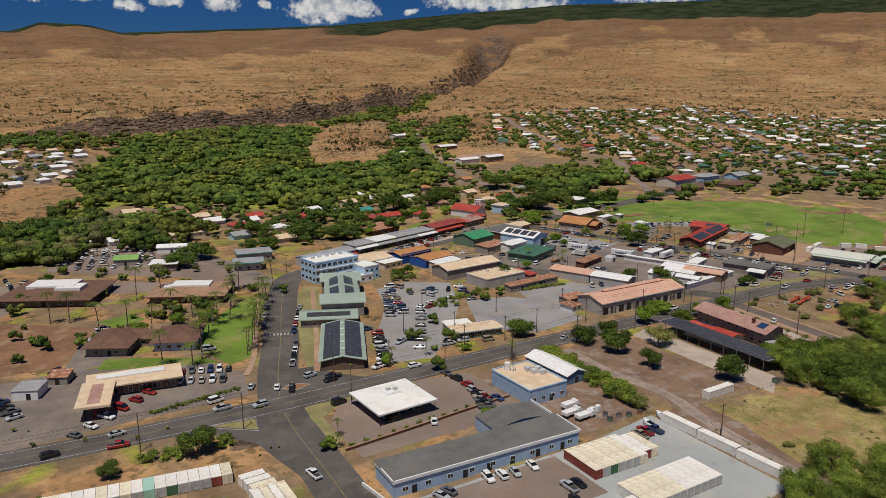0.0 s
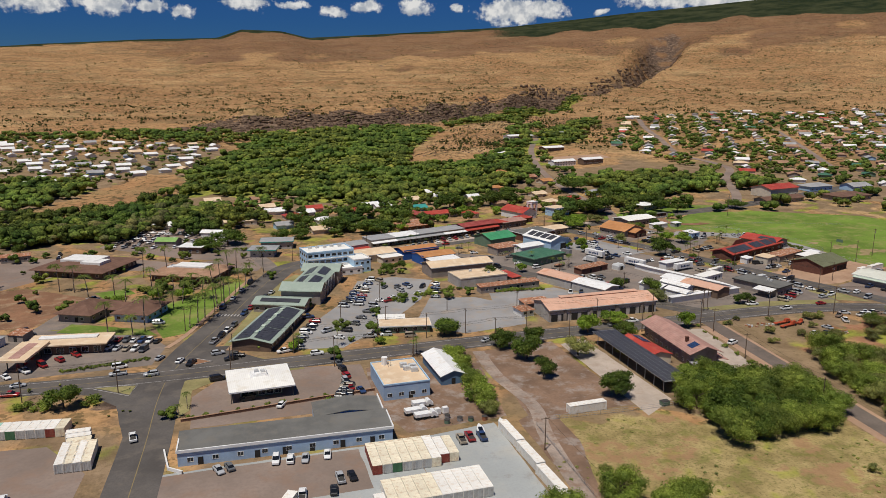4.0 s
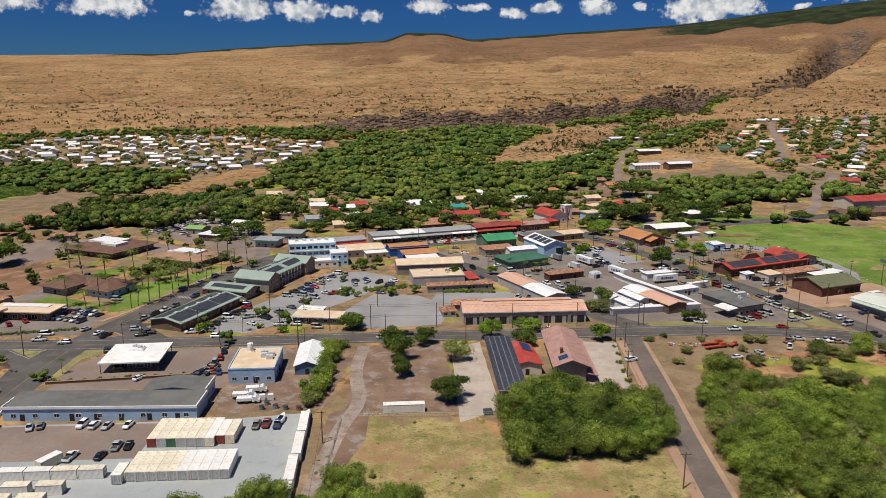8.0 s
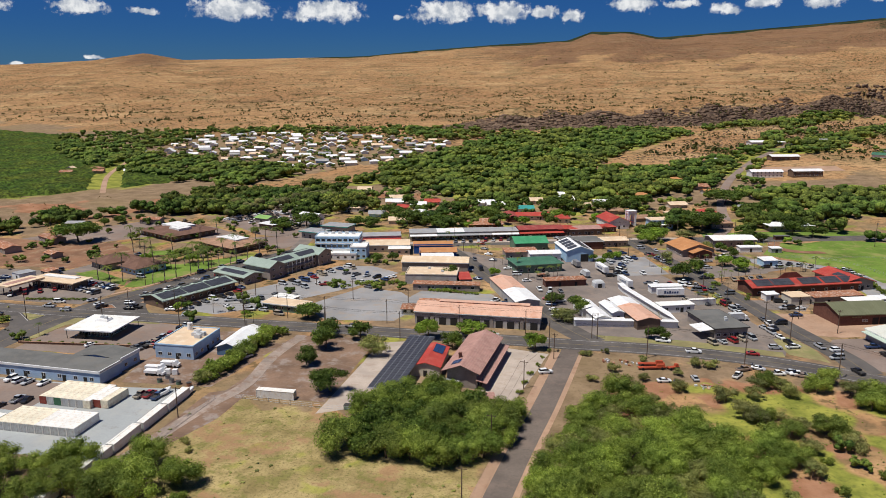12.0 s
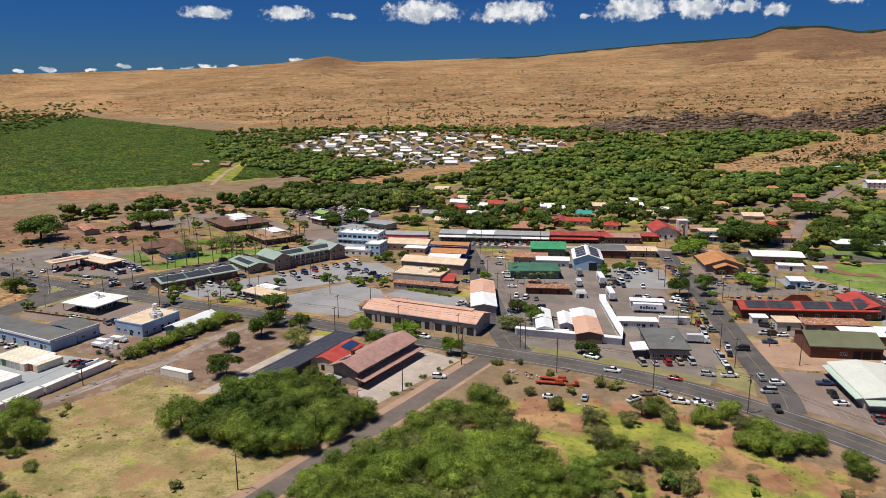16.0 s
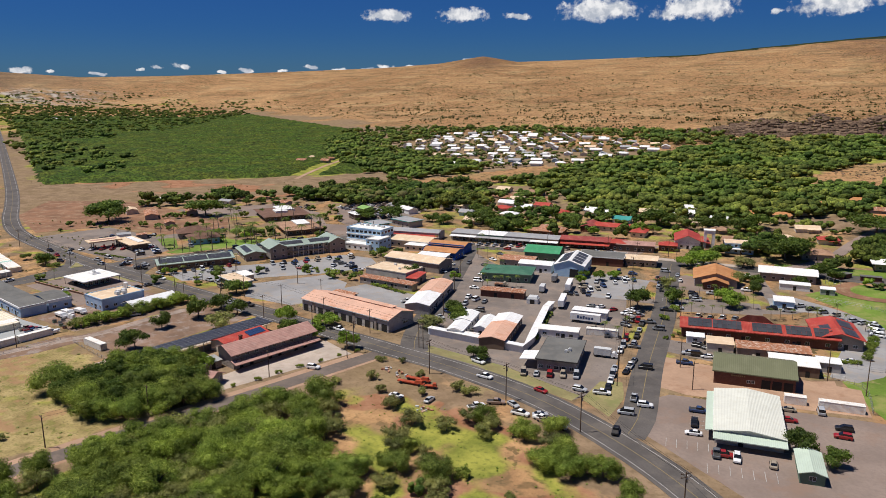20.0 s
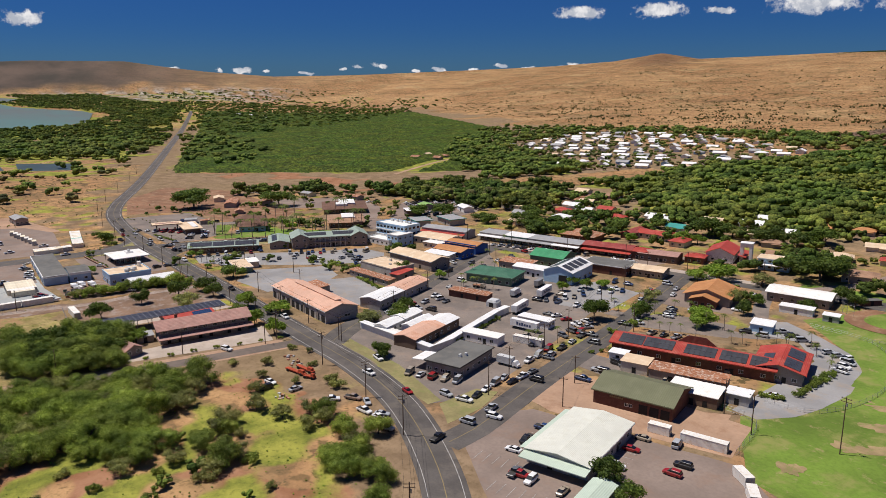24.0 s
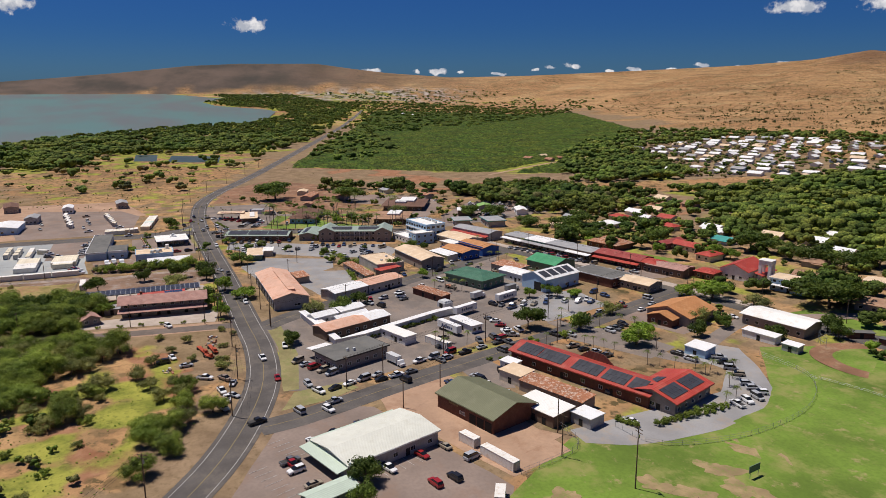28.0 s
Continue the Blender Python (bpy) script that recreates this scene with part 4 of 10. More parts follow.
lot("pavement", [(68, 60), (68, 134), (133, 134), (133, 60)], YARD, "grey asphalt yard between containers", 0.022, category="yard")
lot("pavement", [(133, 134), (133, 90), (158, 92), (159, 137)], YARD, "pale grey asphalt storage yard", 0.025, category="yard")
lot("pavement", [(69, 113), (69, 133), (119, 133), (119, 113)], OLD_ASPHALT, "brown asphalt strip behind the blue shop", 0.035)
lot("pavement", [(-70, 90), (-48, 150), (-18, 163), (40, 158), (52, 140), (48, 90), (0, 80)], OLD_ASPHALT, "dusty grey yard behind containers", 0.022, category="yard")
lot("pavement", [(286, 208), (318, 208), (350, 204), (355, 218), (343, 252), (322, 303), (302, 347), (240, 330), (204, 352), (229, 312), (258, 258), (277, 224)], ASPHALT, "worn asphalt of the shopping block", 0.026)
lot("pavement", [(372, 198), (408, 180), (440, 166), (452, 190), (440, 236), (428, 244), (372, 226), (366, 214)], OLD_ASPHALT, "reddish-brown asphalt car park round the white hall", 0.023)
lot("pavement", [(362, 230), (376, 229), (408, 240), (424, 246), (418, 266), (402, 264), (374, 258), (356, 256)], PALE_DIRT, "sandy bare forecourt of the olive-roofed hall", 0.043, category="forecourt")
lot("pavement", [(350, 262), (372, 262), (376, 272), (358, 276), (347, 274)], ASPHALT, "small asphalt car park", 0.033)
lot("pavement", [(408, 272), (416, 272), (422, 282), (424, 294), (424, 312), (420, 330), (411, 345), (394, 356), (376, 364), (366, 356), (372, 340), (390, 345), (404, 330)], GRAVEL, "curved grey asphalt car park by the ball field", 0.05, kerb=False)
lot("pavement", [(328, 316), (342, 312), (372, 328), (366, 344), (340, 336)], ASPHALT, "small car park with planted islands", 0.036)
lot("pavement", [(310, 352), (330, 346), (356, 356), (350, 376), (322, 374)], OLD_ASPHALT, "brown car park round the orange-roofed hall", 0.024)
lot("pavement", [(-45, 206), (-40, 260), (20, 262), (56, 250), (66, 230), (62, 212), (20, 211)], ASPHALT, "stained asphalt station forecourt", 0.022)
lot("pavement", [(-70, 330), (-30, 400), (30, 390), (70, 360), (95, 372), (110, 350), (104, 335), (40, 355), (6, 352), (-20, 322)], OLD_ASPHALT, "asphalt car park behind the county buildings", 0.02)
lot("pavement", [(18, 418), (32, 462), (62, 470), (92, 438), (106, 392), (104, 360), (70, 372)], OLD_ASPHALT, "dusty lot full of old cars", 0.024, category="yard")
lot("pavement", [(14, 262), (22, 290), (34, 300), (40, 285), (30, 262)], ASPHALT, "narrow asphalt drive", 0.026)
lot("pavement", [(204, 128), (206, 190), (217, 194), (217, 136)], CONCRETE, "bare sandy concrete slab beside the solar canopy", 0.03, category="slab")
lot("pavement", [(248, 138), (258, 138), (268, 190), (250, 194)], CONCRETE, "sandy concrete forecourt of the motel", 0.03, category="forecourt")
lot("pavement", [(160, 362), (162, 357), (300, 398), (340, 407), (338, 412), (296, 403)], CONCRETE, "concrete pavement along the shop fronts", 0.11, category="pavement")
lot("pavement", [(282, 392), (262, 388), (266, 424), (286, 432)], OLD_ASPHALT, "small car park between red-roofed shops", 0.03)
lot("pavement", [(286, 352), (312, 352), (322, 316), (300, 308), (283, 340)], GRAVEL, "bare grey lot with a few parked cars", 0.035)
lot("pavement", [(170, 136), (176, 192), (204, 194), (204, 136)], DIRT_LOT, "reddish bare dirt lot with stony patches", 0.012, category="lot")
lot("lawn", [(64, 240), (74, 244), (100, 312), (92, 316), (68, 290), (50, 282), (58, 262)], LAWN, "green lawn under coconut palms", 0.03, category="lawn")
lot("lawn", [(24, 258), (34, 254), (44, 250), (62, 244), (58, 252), (40, 262), (28, 268)], LAWN, "green lawn by the brown office", 0.03, category="lawn")
lot("lawn", [(84, 218), (88, 216), (128, 318), (122, 322), (108, 300)], DRY_LAWN, "strip of drying grass along the pavement", 0.03, category="lawn")
for path in ([(87.5, 219), (99, 248), (111, 281), (124, 316)], [(66, 228), (72, 240), (84, 274), (95, 306), (100, 320)]):
    line = smooth_line(path, 4.0)
    tagged(new("pavement", sheet("pavement", *strip(line, 1.0, -1.0, 0.12), PALE_DIRT)), "narrow orange-brown paved footpath beside the street", "pavement", kind="structure")
track = smooth_line([(174.1, 192.2), (172.4, 168.5), (174.4, 144.4), (170.4, 127.4), (167.0, 106.2), (165.0, 88.7)], 4.0)
tagged(new("pavement", sheet("pavement", *strip(track, 2.2, -2.2, 0.05, 0.15), STONY_TRACK)), "pale stony track worn across the dirt lot", "track", kind="structure")
lot("lawn", [(36, 302), (48, 308), (44, 318), (30, 314)], LAWN, "patch of lawn between buildings", 0.03, category="lawn")
lot("lawn", [(352, 206), (364, 200), (362, 214), (356, 226), (350, 222)], DRY_LAWN, "dry grass corner with white stones", 0.05, category="lawn")
lot("lawn", [(72.6, 186), (73.5, 194), (79, 196.3), (86, 196), (112, 196), (112, 193.6), (86, 192), (81.7, 190), (76, 185.5), (75.4, 170.4), (72.2, 166), (72.4, 178)], DRY_LAWN, "dry grass verge at the junction", 0.06, category="lawn")
lot("road", [(20, 201), (34, 196.4), (46, 190.5), (54.5, 180), (57.6, 163), (60, 150), (70, 150), (71.6, 172), (71.0, 188), (74.5, 198), (76, 204), (60, 204)], ROAD, "flared asphalt mouth of the wharf road", 0.046, category="road")
lot("road", [(63, 205), (66, 214), (72, 226), (88, 224), (92, 215), (100, 206)], ROAD, "flared asphalt mouth of the main street", 0.044, category="road")
lot("pavement", [(166, 136), (178, 143), (177.4, 120), (168.8, 91), (166.5, 70), (163.8, 70), (164.2, 91), (165.5, 119)], DIRT_LOT, "stony brown dirt track beside the containers", 0.03, category="track")
lot("pavement", [(399, 260), (410, 269), (417, 247), (405, 242)], PALE_DIRT, "sandy concrete apron beside the olive-roofed hall", 0.055, category="forecourt")
lot("lawn", [(280, 214), (300, 214), (318, 214), (350, 208), (350, 203), (310, 208.5), (284, 208.5)], DRY_LAWN, "dry grass verge along the highway", 0.035, category="lawn")
lot("lawn", [(418, 260), (432, 240), (462, 232), (535, 268), (556, 300), (540, 372), (480, 410), (430, 420), (386, 392), (378, 372), (390, 362), (404, 350), (416, 334), (420, 312), (418, 286), (412, 270)], LAWN,
    "green ball-field grass with worn brown patches", 0.03, category="lawn")
lot("lawn", [(352, 412), (430, 424), (470, 436), (440, 450), (352, 426)], LAWN, "strip of park grass", 0.03, category="lawn")
lot("lawn", [(262, 404), (246, 398), (236, 430), (258, 440)], LAWN, "lawn behind the shops", 0.03, category="lawn")


def ball_field(x, y, r0, rot, label):
    """A skinned infield: dirt fan with a round of grass in it."""
    ob = thing("infield", pose(x, y, ground_z(x, y), 0, 0, rot), label, "ball field", kind="structure")
    n = 40
    for name, r, lift, mat in (("dirt_ring", r0, 0.05, RED_DIRT), ("grass_disc", r0 * 0.66, 0.065, LAWN)):
        vs = [(r * (1 + 0.08 * math.sin(2 * i * math.tau / n)) * math.cos(i * math.tau / n), r * 0.92 * math.sin(i * math.tau / n), lift) for i in range(n)]
        part(name, (vs + [(a, b, c - 0.04) for a, b, c in vs], [tuple(range(n))] + [(i, n + i, n + (i + 1) % n, (i + 1) % n) for i in range(n)]), mat, ob)
    return ob


def worn_patch(x, y, rx, ry, rot, seed, lift):
    """A ragged bare patch lying on the grass."""
    r = random.Random(seed)
    n, ph = 36, [r.uniform(0, math.tau) for _ in range(4)]
    ring = []
    for i in range(n):
        a = i * math.tau / n
        k_ = 1 + 0.22 * math.sin(2 * a + ph[0]) + 0.18 * math.sin(3 * a + ph[1]) + 0.14 * math.sin(5 * a + ph[2]) + 0.1 * math.sin(9 * a + ph[3])
        u_, v_, c_, s_r = rx * k_ * math.cos(a), ry * k_ * math.sin(a), math.cos(math.radians(rot)), math.sin(math.radians(rot))
        ring.append((x + u_ * c_ - v_ * s_r, y + u_ * s_r + v_ * c_))
    lot("worn_patch", ring, WORN, "bare worn patch in the ball-field grass", lift, category="bare patch")


WORN = paint("worn_turf", (0.33, 0.24, 0.12), 0.97, 0.25, 0.15, 1.2, 0.4, second=(0.20, 0.22, 0.06), amount=0.9, wear=(0.18, 0.22, 0.05))
for i, (x_, y_, a_, b_, r_) in enumerate([(437.1, 316.3, 8.4, 5.3, 30), (440.9, 295.0, 5.1, 3.7, 30), (437.6, 310.2, 7.3, 2.6, 30), (448.4, 281.5, 6.4, 3.8, 30), (450.9, 293.7, 5.0, 4.0, 30), (455.0, 280.2, 6.3, 3.8, 30), (443.6, 317.3, 3.7, 3.5, 30), (440.2, 275.4, 4.0, 3.1, 30), (436.1, 252.8, 2.7, 3.6, 30)]):
    worn_patch(x_, y_, a_, b_, r_, i, 0.045 + 0.006 * i)
ball_field(406, 398, 21, 20, "red-dirt infield with grass centre")
ball_field(552, 330, 26, 60, "large bare red-dirt infield")

# ---------------------------------------------------------------- buildings
def wall_shell(w, d, h, roof, rise, axis, t=0.25):
    """Four thick walls, with gable ends where the roof has them."""
    o = [(-w / 2, -d / 2), (w / 2, -d / 2), (w / 2, d / 2), (-w / 2, d / 2)]
    i = [(-w / 2 + t, -d / 2 + t), (w / 2 - t, -d / 2 + t), (w / 2 - t, d / 2 - t), (-w / 2 + t, d / 2 - t)]
    vs = [(x, y, 0) for x, y in o] + [(x, y, h) for x, y in o] + [(x, y, 0) for x, y in i] + [(x, y, h) for x, y in i]
    fs = []
    for a in range(4):
        b = (a + 1) % 4
        fs += [(a, b, b + 4, a + 4), (b + 8, a + 8, a + 12, b + 12), (a + 4, b + 4, b + 12, a + 12)]
    if roof == "gable":
        for s in (-1, 1):
            n = len(vs)
            if axis == "x":
                x = s * w / 2
                vs += [(x, -d / 2, h), (x, d / 2, h), (x, 0, h + rise), (x - s * t, -d / 2, h), (x - s * t, d / 2, h), (x - s * t, 0, h + rise)]
            else:
                y = s * d / 2
                vs += [(-w / 2, y, h), (w / 2, y, h), (0, y, h + rise), (-w / 2, y - s * t, h), (w / 2, y - s * t, h), (0, y - s * t, h + rise)]
            fs += [(n, n + 1, n + 2), (n + 5, n + 4, n + 3), (n, n + 2, n + 5, n + 3), (n + 1, n + 4, n + 5, n + 2)]
    return vs, fs


def roof_slab(w, d, h, roof, rise, axis, over, t=0.18):
    """A roof of even thickness on the wall tops."""
    a, b = w / 2 + over, d / 2 + over
    if roof == "gable":
        if axis == "x":
            k = rise * b / (d / 2)
            top = [(-a, -b, h + rise - k), (a, -b, h + rise - k), (a, 0, h + rise), (-a, 0, h + rise), (a, b, h + rise - k), (-a, b, h + rise - k)]
        else:
            k = rise * a / (w / 2)
            top = [(a, -b, h + rise - k), (a, b, h + rise - k), (0, b, h + rise), (0, -b, h + rise), (-a, b, h + rise - k), (-a, -b, h + rise - k)]
        fs = [(0, 1, 2, 3), (3, 2, 4, 5)]
        ring = [0, 1, 2, 4, 5, 3]
    elif roof == "hip":
        if w >= d:
            e = w / 2 - d / 2
            top = [(-a, -b, h), (a, -b, h), (a, b, h), (-a, b, h), (-e, 0, h + rise), (e, 0, h + rise)]
            fs = [(0, 1, 5, 4), (1, 2, 5), (2, 3, 4, 5), (3, 0, 4)]
        else:
            e = d / 2 - w / 2
            top = [(-a, -b, h), (a, -b, h), (a, b, h), (-a, b, h), (0, -e, h + rise), (0, e, h + rise)]
            fs = [(0, 1, 4), (1, 2, 5, 4), (2, 3, 5), (3, 0, 4, 5)]
        ring = [0, 1, 2, 3]
    elif roof == "shed":
        top = [(-a, -b, h), (a, -b, h), (a, b, h + rise), (-a, b, h + rise)]
        fs, ring = [(0, 1, 2, 3)], [0, 1, 2, 3]
    else:
        top = [(-a, -b, h), (a, -b, h), (a, b, h), (-a, b, h)]
        fs, ring = [(0, 1, 2, 3)], [0, 1, 2, 3]
    n = len(top)
    top = [(x, y, z + t) for x, y, z in top]
    vs = top + [(x, y, z - t) for x, y, z in top]
    fs = fs + [tuple(i + n for i in reversed(f)) for f in fs]
    fs += [(i, i + n, j + n, j) for i, j in zip(ring, ring[1:] + ring[:1])]
    return vs, fs


def on_side(w, d, side, along_, z):
    """The pose of a fitting on one of the four walls: side s, e, n or w."""
    return {"s": pose(along_, -d / 2, z), "e": pose(w / 2, along_, z, 0, 0, 90), "n": pose(-along_, d / 2, z, 0, 0, 180), "w": pose(-w / 2, -along_, z, 0, 0, -90)}[side]


FITTINGS, BUILT = {}, []


def window_in(ob, m, w=1.3, h=1.2, frame_mat=None):
    frame_mat = frame_mat or TRIM
    if ob.location.y > 262 and ob.location.x < 350 or ob.location.y > 320:
        return far_window(ob, m, w, h, frame_mat)
    key = ("window", w, h, frame_mat.name)
    if key not in FITTINGS:
        ring = join(box(0, 0, -0.08, w + 0.16, 0.12, 0.08), box(0, 0, h, w + 0.16, 0.12, 0.08), box(-w / 2 - 0.04, 0, 0, 0.08, 0.12, h), box(w / 2 + 0.04, 0, 0, 0.08, 0.12, h), box(0, -0.01, 0, 0.05, 0.08, h))
        FITTINGS[key] = (sheet("window_frame", *ring, frame_mat), sheet("pane", *box(0, 0.01, 0, w, 0.06, h), PANE))
    fr, pa = FITTINGS[key]
    o = part("window", fr, None, ob)
    o.matrix_local = m
    p = part("pane", pa, None, o)
    return o


def far_window(ob, m, w, h, frame_mat):
    """The same window as one mesh, for buildings that stay far off."""
    key = ("far window", w, h, frame_mat.name)
    if key not in FITTINGS:
        ring = join(box(0, 0, -0.08, w + 0.16, 0.12, 0.08), box(0, 0, h, w + 0.16, 0.12, 0.08), box(-w / 2 - 0.04, 0, 0, 0.08, 0.12, h), box(w / 2 + 0.04, 0, 0, 0.08, 0.12, h), box(0, 0.01, 0, w, 0.06, h))
        me = sheet("window", *ring, [frame_mat, PANE])
        me.polygons.foreach_set("material_index", [0] * 24 + [1] * 6)
        FITTINGS[key] = me
    o = part("window", FITTINGS[key], None, ob)
    o.matrix_local = m
    return o


def door_in(ob, m, w=1.0, h=2.05, mat=None, name="door"):
    mat = mat or SHADE
    key = ("door", w, h, mat.name)
    if key not in FITTINGS:
        FITTINGS[key] = sheet(name, *join(box(0, 0, 0, w, 0.1, h), box(-w / 2 - 0.05, -0.02, 0, 0.1, 0.12, h + 0.1), box(w / 2 + 0.05, -0.02, 0, 0.1, 0.12, h + 0.1), box(w * 0.36, -0.07, 1.0, 0.05, 0.08, 0.12)), mat)
    o = part(name, FITTINGS[key], None, ob)
    o.matrix_local = m
    return o


def building(label, x, y, rot, w, d, h, roof="flat", rise=1.2, over=0.5, wall=None, top=None, axis="x", name="building", category="building",
             windows=(), doors=(), parapet=0.0, edge=None, group="", win=(1.4, 1.1), sill=1.1, z=None, door_mat=None, floors=1):
    """A whole building on an Empty. windows: (side, how many); doors: (side, place along)."""
    wall, top = wall or CREAM_WALL, top or WHITE_ROOF
    BUILT.append((x, y, 0.5 * max(w, d) + 3))
    ob = thing(name, pose(x, y, ground_z(x, y) if z is None else z, 0, 0, rot), label, category, group)
    part("wall", wall_shell(w, d, h, roof, rise, axis), wall, ob)
    part("roof", roof_slab(w, d, h, roof, rise, axis, over if not parapet else -0.3), top, ob)
    if parapet:
        a, b = w / 2, d / 2
        for px, py, sx, sy in ((0, -b, w + 0.1, 0.3), (0, b, w + 0.1, 0.3), (-a, 0, 0.3, d - 0.3), (a, 0, 0.3, d - 0.3)):
            part("parapet", box(px, py, h - 0.05, sx, sy, parapet), edge or TRIM, ob)
    elif edge:
        a, b = w / 2 + over, d / 2 + over
        zz = h - 0.22
        if roof in ("flat", "hip"):
            for px, py, sx, sy in ((0, -b, 2 * a + 0.1, 0.14), (0, b, 2 * a + 0.1, 0.14), (-a, 0, 0.14, 2 * b - 0.14), (a, 0, 0.14, 2 * b - 0.14)):
                part("fascia", box(px, py, zz, sx, sy, 0.45), edge, ob)
        elif roof == "gable" and axis == "x":
            k = rise * b / (d / 2)
            for py in (-b, b):
                part("fascia", box(0, py, h + rise - k - 0.2, 2 * a, 0.12, 0.3), edge, ob)
        elif roof == "gable":
            k = rise * a / (w / 2)
            for px in (-a, a):
                part("fascia", box(px, 0, h + rise - k - 0.2, 0.12, 2 * b, 0.3), edge, ob)
    for side, n in windows:
        run = w if side in "sn" else d
        for f in range(floors):
            for i in range(n):
                window_in(ob, on_side(w, d, side, (i + 0.5) / n * run - run / 2, sill + f * h / floors), *win)
    for side, at in doors:
        door_in(ob, on_side(w, d, side, at, 0), 1.1, 2.1, door_mat)
    return ob


def bays(ob, w, d, side, n, bw, bh, mat, name="roller_door", z=0.0, margin=0.0):
    """A row of large doors or shop windows along a wall."""
    run = (w if side in "sn" else d) - 2 * margin
    for i in range(n):
        door_in(ob, on_side(w, d, side, (i + 0.5) / n * run - run / 2, z), bw, bh, mat, name)


def roof_units(ob, spots, z, size=(1.6, 1.3, 1.0), mat=None):
    for i, (px, py) in enumerate(spots):
        part("rooftop_unit", join(box(px, py, z, size[0], size[1], size[2]), box(px, py, z + size[2], size[0] * 0.8, size[1] * 0.8, 0.12)), mat or PALE_STEEL, ob, "pale metal rooftop air unit")


def solar_rows(ob, m, nx, ny, pw=1.65, ph=1.0, gap=0.06, mat=None):
    """Panels in a grid on a plane, each one a part."""
    mat = mat or SOLAR
    key = ("panel", pw, ph, mat.name)
    if key not in FITTINGS:
        FITTINGS[key] = sheet("solar_panel", *box(0, 0, 0, pw, ph, 0.06), mat)
    for i in range(nx):
        for j in range(ny):
            o = part("solar_panel", FITTINGS[key], None, ob)
            o.matrix_local = m @ Matrix.Translation(((i - (nx - 1) / 2) * (pw + gap), (j - (ny - 1) / 2) * (ph + gap), 0.1))


def slope(w, d, h, rise, axis, side, s=0.0, up=0.5):
    """The pose of a plane lying on a gable roof: side s, n (axis x) or e, w (axis y)."""
    if axis == "x":
        tilt = math.degrees(math.atan2(rise, d / 2))
        yy = -d / 2 * (1 - up)
        return pose(s, yy, h + rise * up + 0.2, tilt) if side == "s" else pose(s, -yy, h + rise * up + 0.2, -tilt)
    tilt = math.degrees(math.atan2(rise, w / 2))
    xx = w / 2 * (1 - up)
    return pose(xx, s, h + rise * up + 0.2, 0, tilt) if side == "e" else pose(-xx, s, h + rise * up + 0.2, 0, -tilt)


def awning(ob, x, y, rot, w, d, z, mat, drop=0.5, posts=0, name="awning"):
    """A thin sloping roof on posts along a front; rot turns it about the building's middle."""
    o = part(name, ([(-w / 2, 0, z), (w / 2, 0, z), (w / 2, -d, z - drop), (-w / 2, -d, z - drop), (-w / 2, 0, z - 0.12), (w / 2, 0, z - 0.12), (w / 2, -d, z - drop - 0.25), (-w / 2, -d, z - drop - 0.25)],
                    [(3, 2, 1, 0), (4, 5, 6, 7), (0, 1, 5, 4), (1, 2, 6, 5), (2, 3, 7, 6), (3, 0, 4, 7)]), mat, ob)
    o.matrix_local = pose(x, y, 0, 0, 0, rot)
    for i in range(posts):
        p = part("post", tube(((i / max(posts - 1, 1) - 0.5) * (w - 0.6), -d + 0.3, 0), ((i / max(posts - 1, 1) - 0.5) * (w - 0.6), -d + 0.3, z - drop), 0.08, 0.08, 6), TRIM, ob)
        p.matrix_local = o.matrix_local
    return o


# ---- south of the highway
b = building("long low light-blue shop building with a dark gravel roof", 101.5, 141, -2.5, 55, 10.5, 4.0, "shed", 0.5, 0.3, BLUE_WALL, DARK_ROOF, edge=TRIM, doors=[("s", -22), ("s", -8), ("s", -1), ("s", 6), ("s", 14), ("s", 22)], windows=[("s", 9)], parapet=0.0)
part("parapet", box(0, -5.4, 3.75, 55.6, 0.35, 0.75), TRIM, b, "white parapet band")
part("parapet", box(27.6, 0, 3.75, 0.35, 11, 0.9), TRIM, b)
part("parapet", box(-27.6, 0, 3.75, 0.35, 11, 0.75), TRIM, b)
b = building("dark-roofed rear wing of the blue shop building", 119.2, 151.2, -2.5, 19, 9.6, 4.0, "gable", 1.1, 0.2, BLUE_WALL, DARK_ROOF, axis="y", windows=[("e", 2)])
part("parapet", box(9.6, 0, 3.6, 0.35, 10, 1.2), TRIM, b)
b = building("restaurant with a broad pale overhanging roof and dark glass walls", 96.5, 180.8, 2.5, 12.5, 11.5, 3.6, "hip", 0.9, 3.6, GREEN_WALL, WHITE_ROOF, edge=TRIM, category="restaurant", windows=[("s", 5), ("e", 4), ("w", 4)], win=(1.9, 1.9), sill=0.5)
part("mansard", join(box(0, 1.0, 4.35, 5.6, 4.2, 1.0, 0.78)), WHITE_METAL, b, "raised white roof vent housing")
roof_units(b, [(-0.8, 1.4), (1.1, 0.6)], 5.3, (1.3, 1.1, 0.8))
for sx in (-1, 1):
    for sy in (-1, 1):
        part("post", tube((sx * 9.3, sy * 8.8, 0), (sx * 9.3, sy * 8.8, 3.5), 0.12, 0.12), DARK_TRIM, b)
b = building("blue-walled shop with a flat tan roof", 139.3, 170, 0.5, 14.6, 19.4, 4.9, "flat", 0, 0.2, BLUE_WALL, TAN_ROOF, parapet=0.45, edge=PALEBLUE_WALL, windows=[("s", 4), ("e", 5)], doors=[("s", 1.2), ("e", 0.5)])
roof_units(b, [(2.6, 0.5), (4.6, -1.2), (2.2, 3.2), (4.8, 1.6)], 5.1, (2.2, 1.7, 1.3))
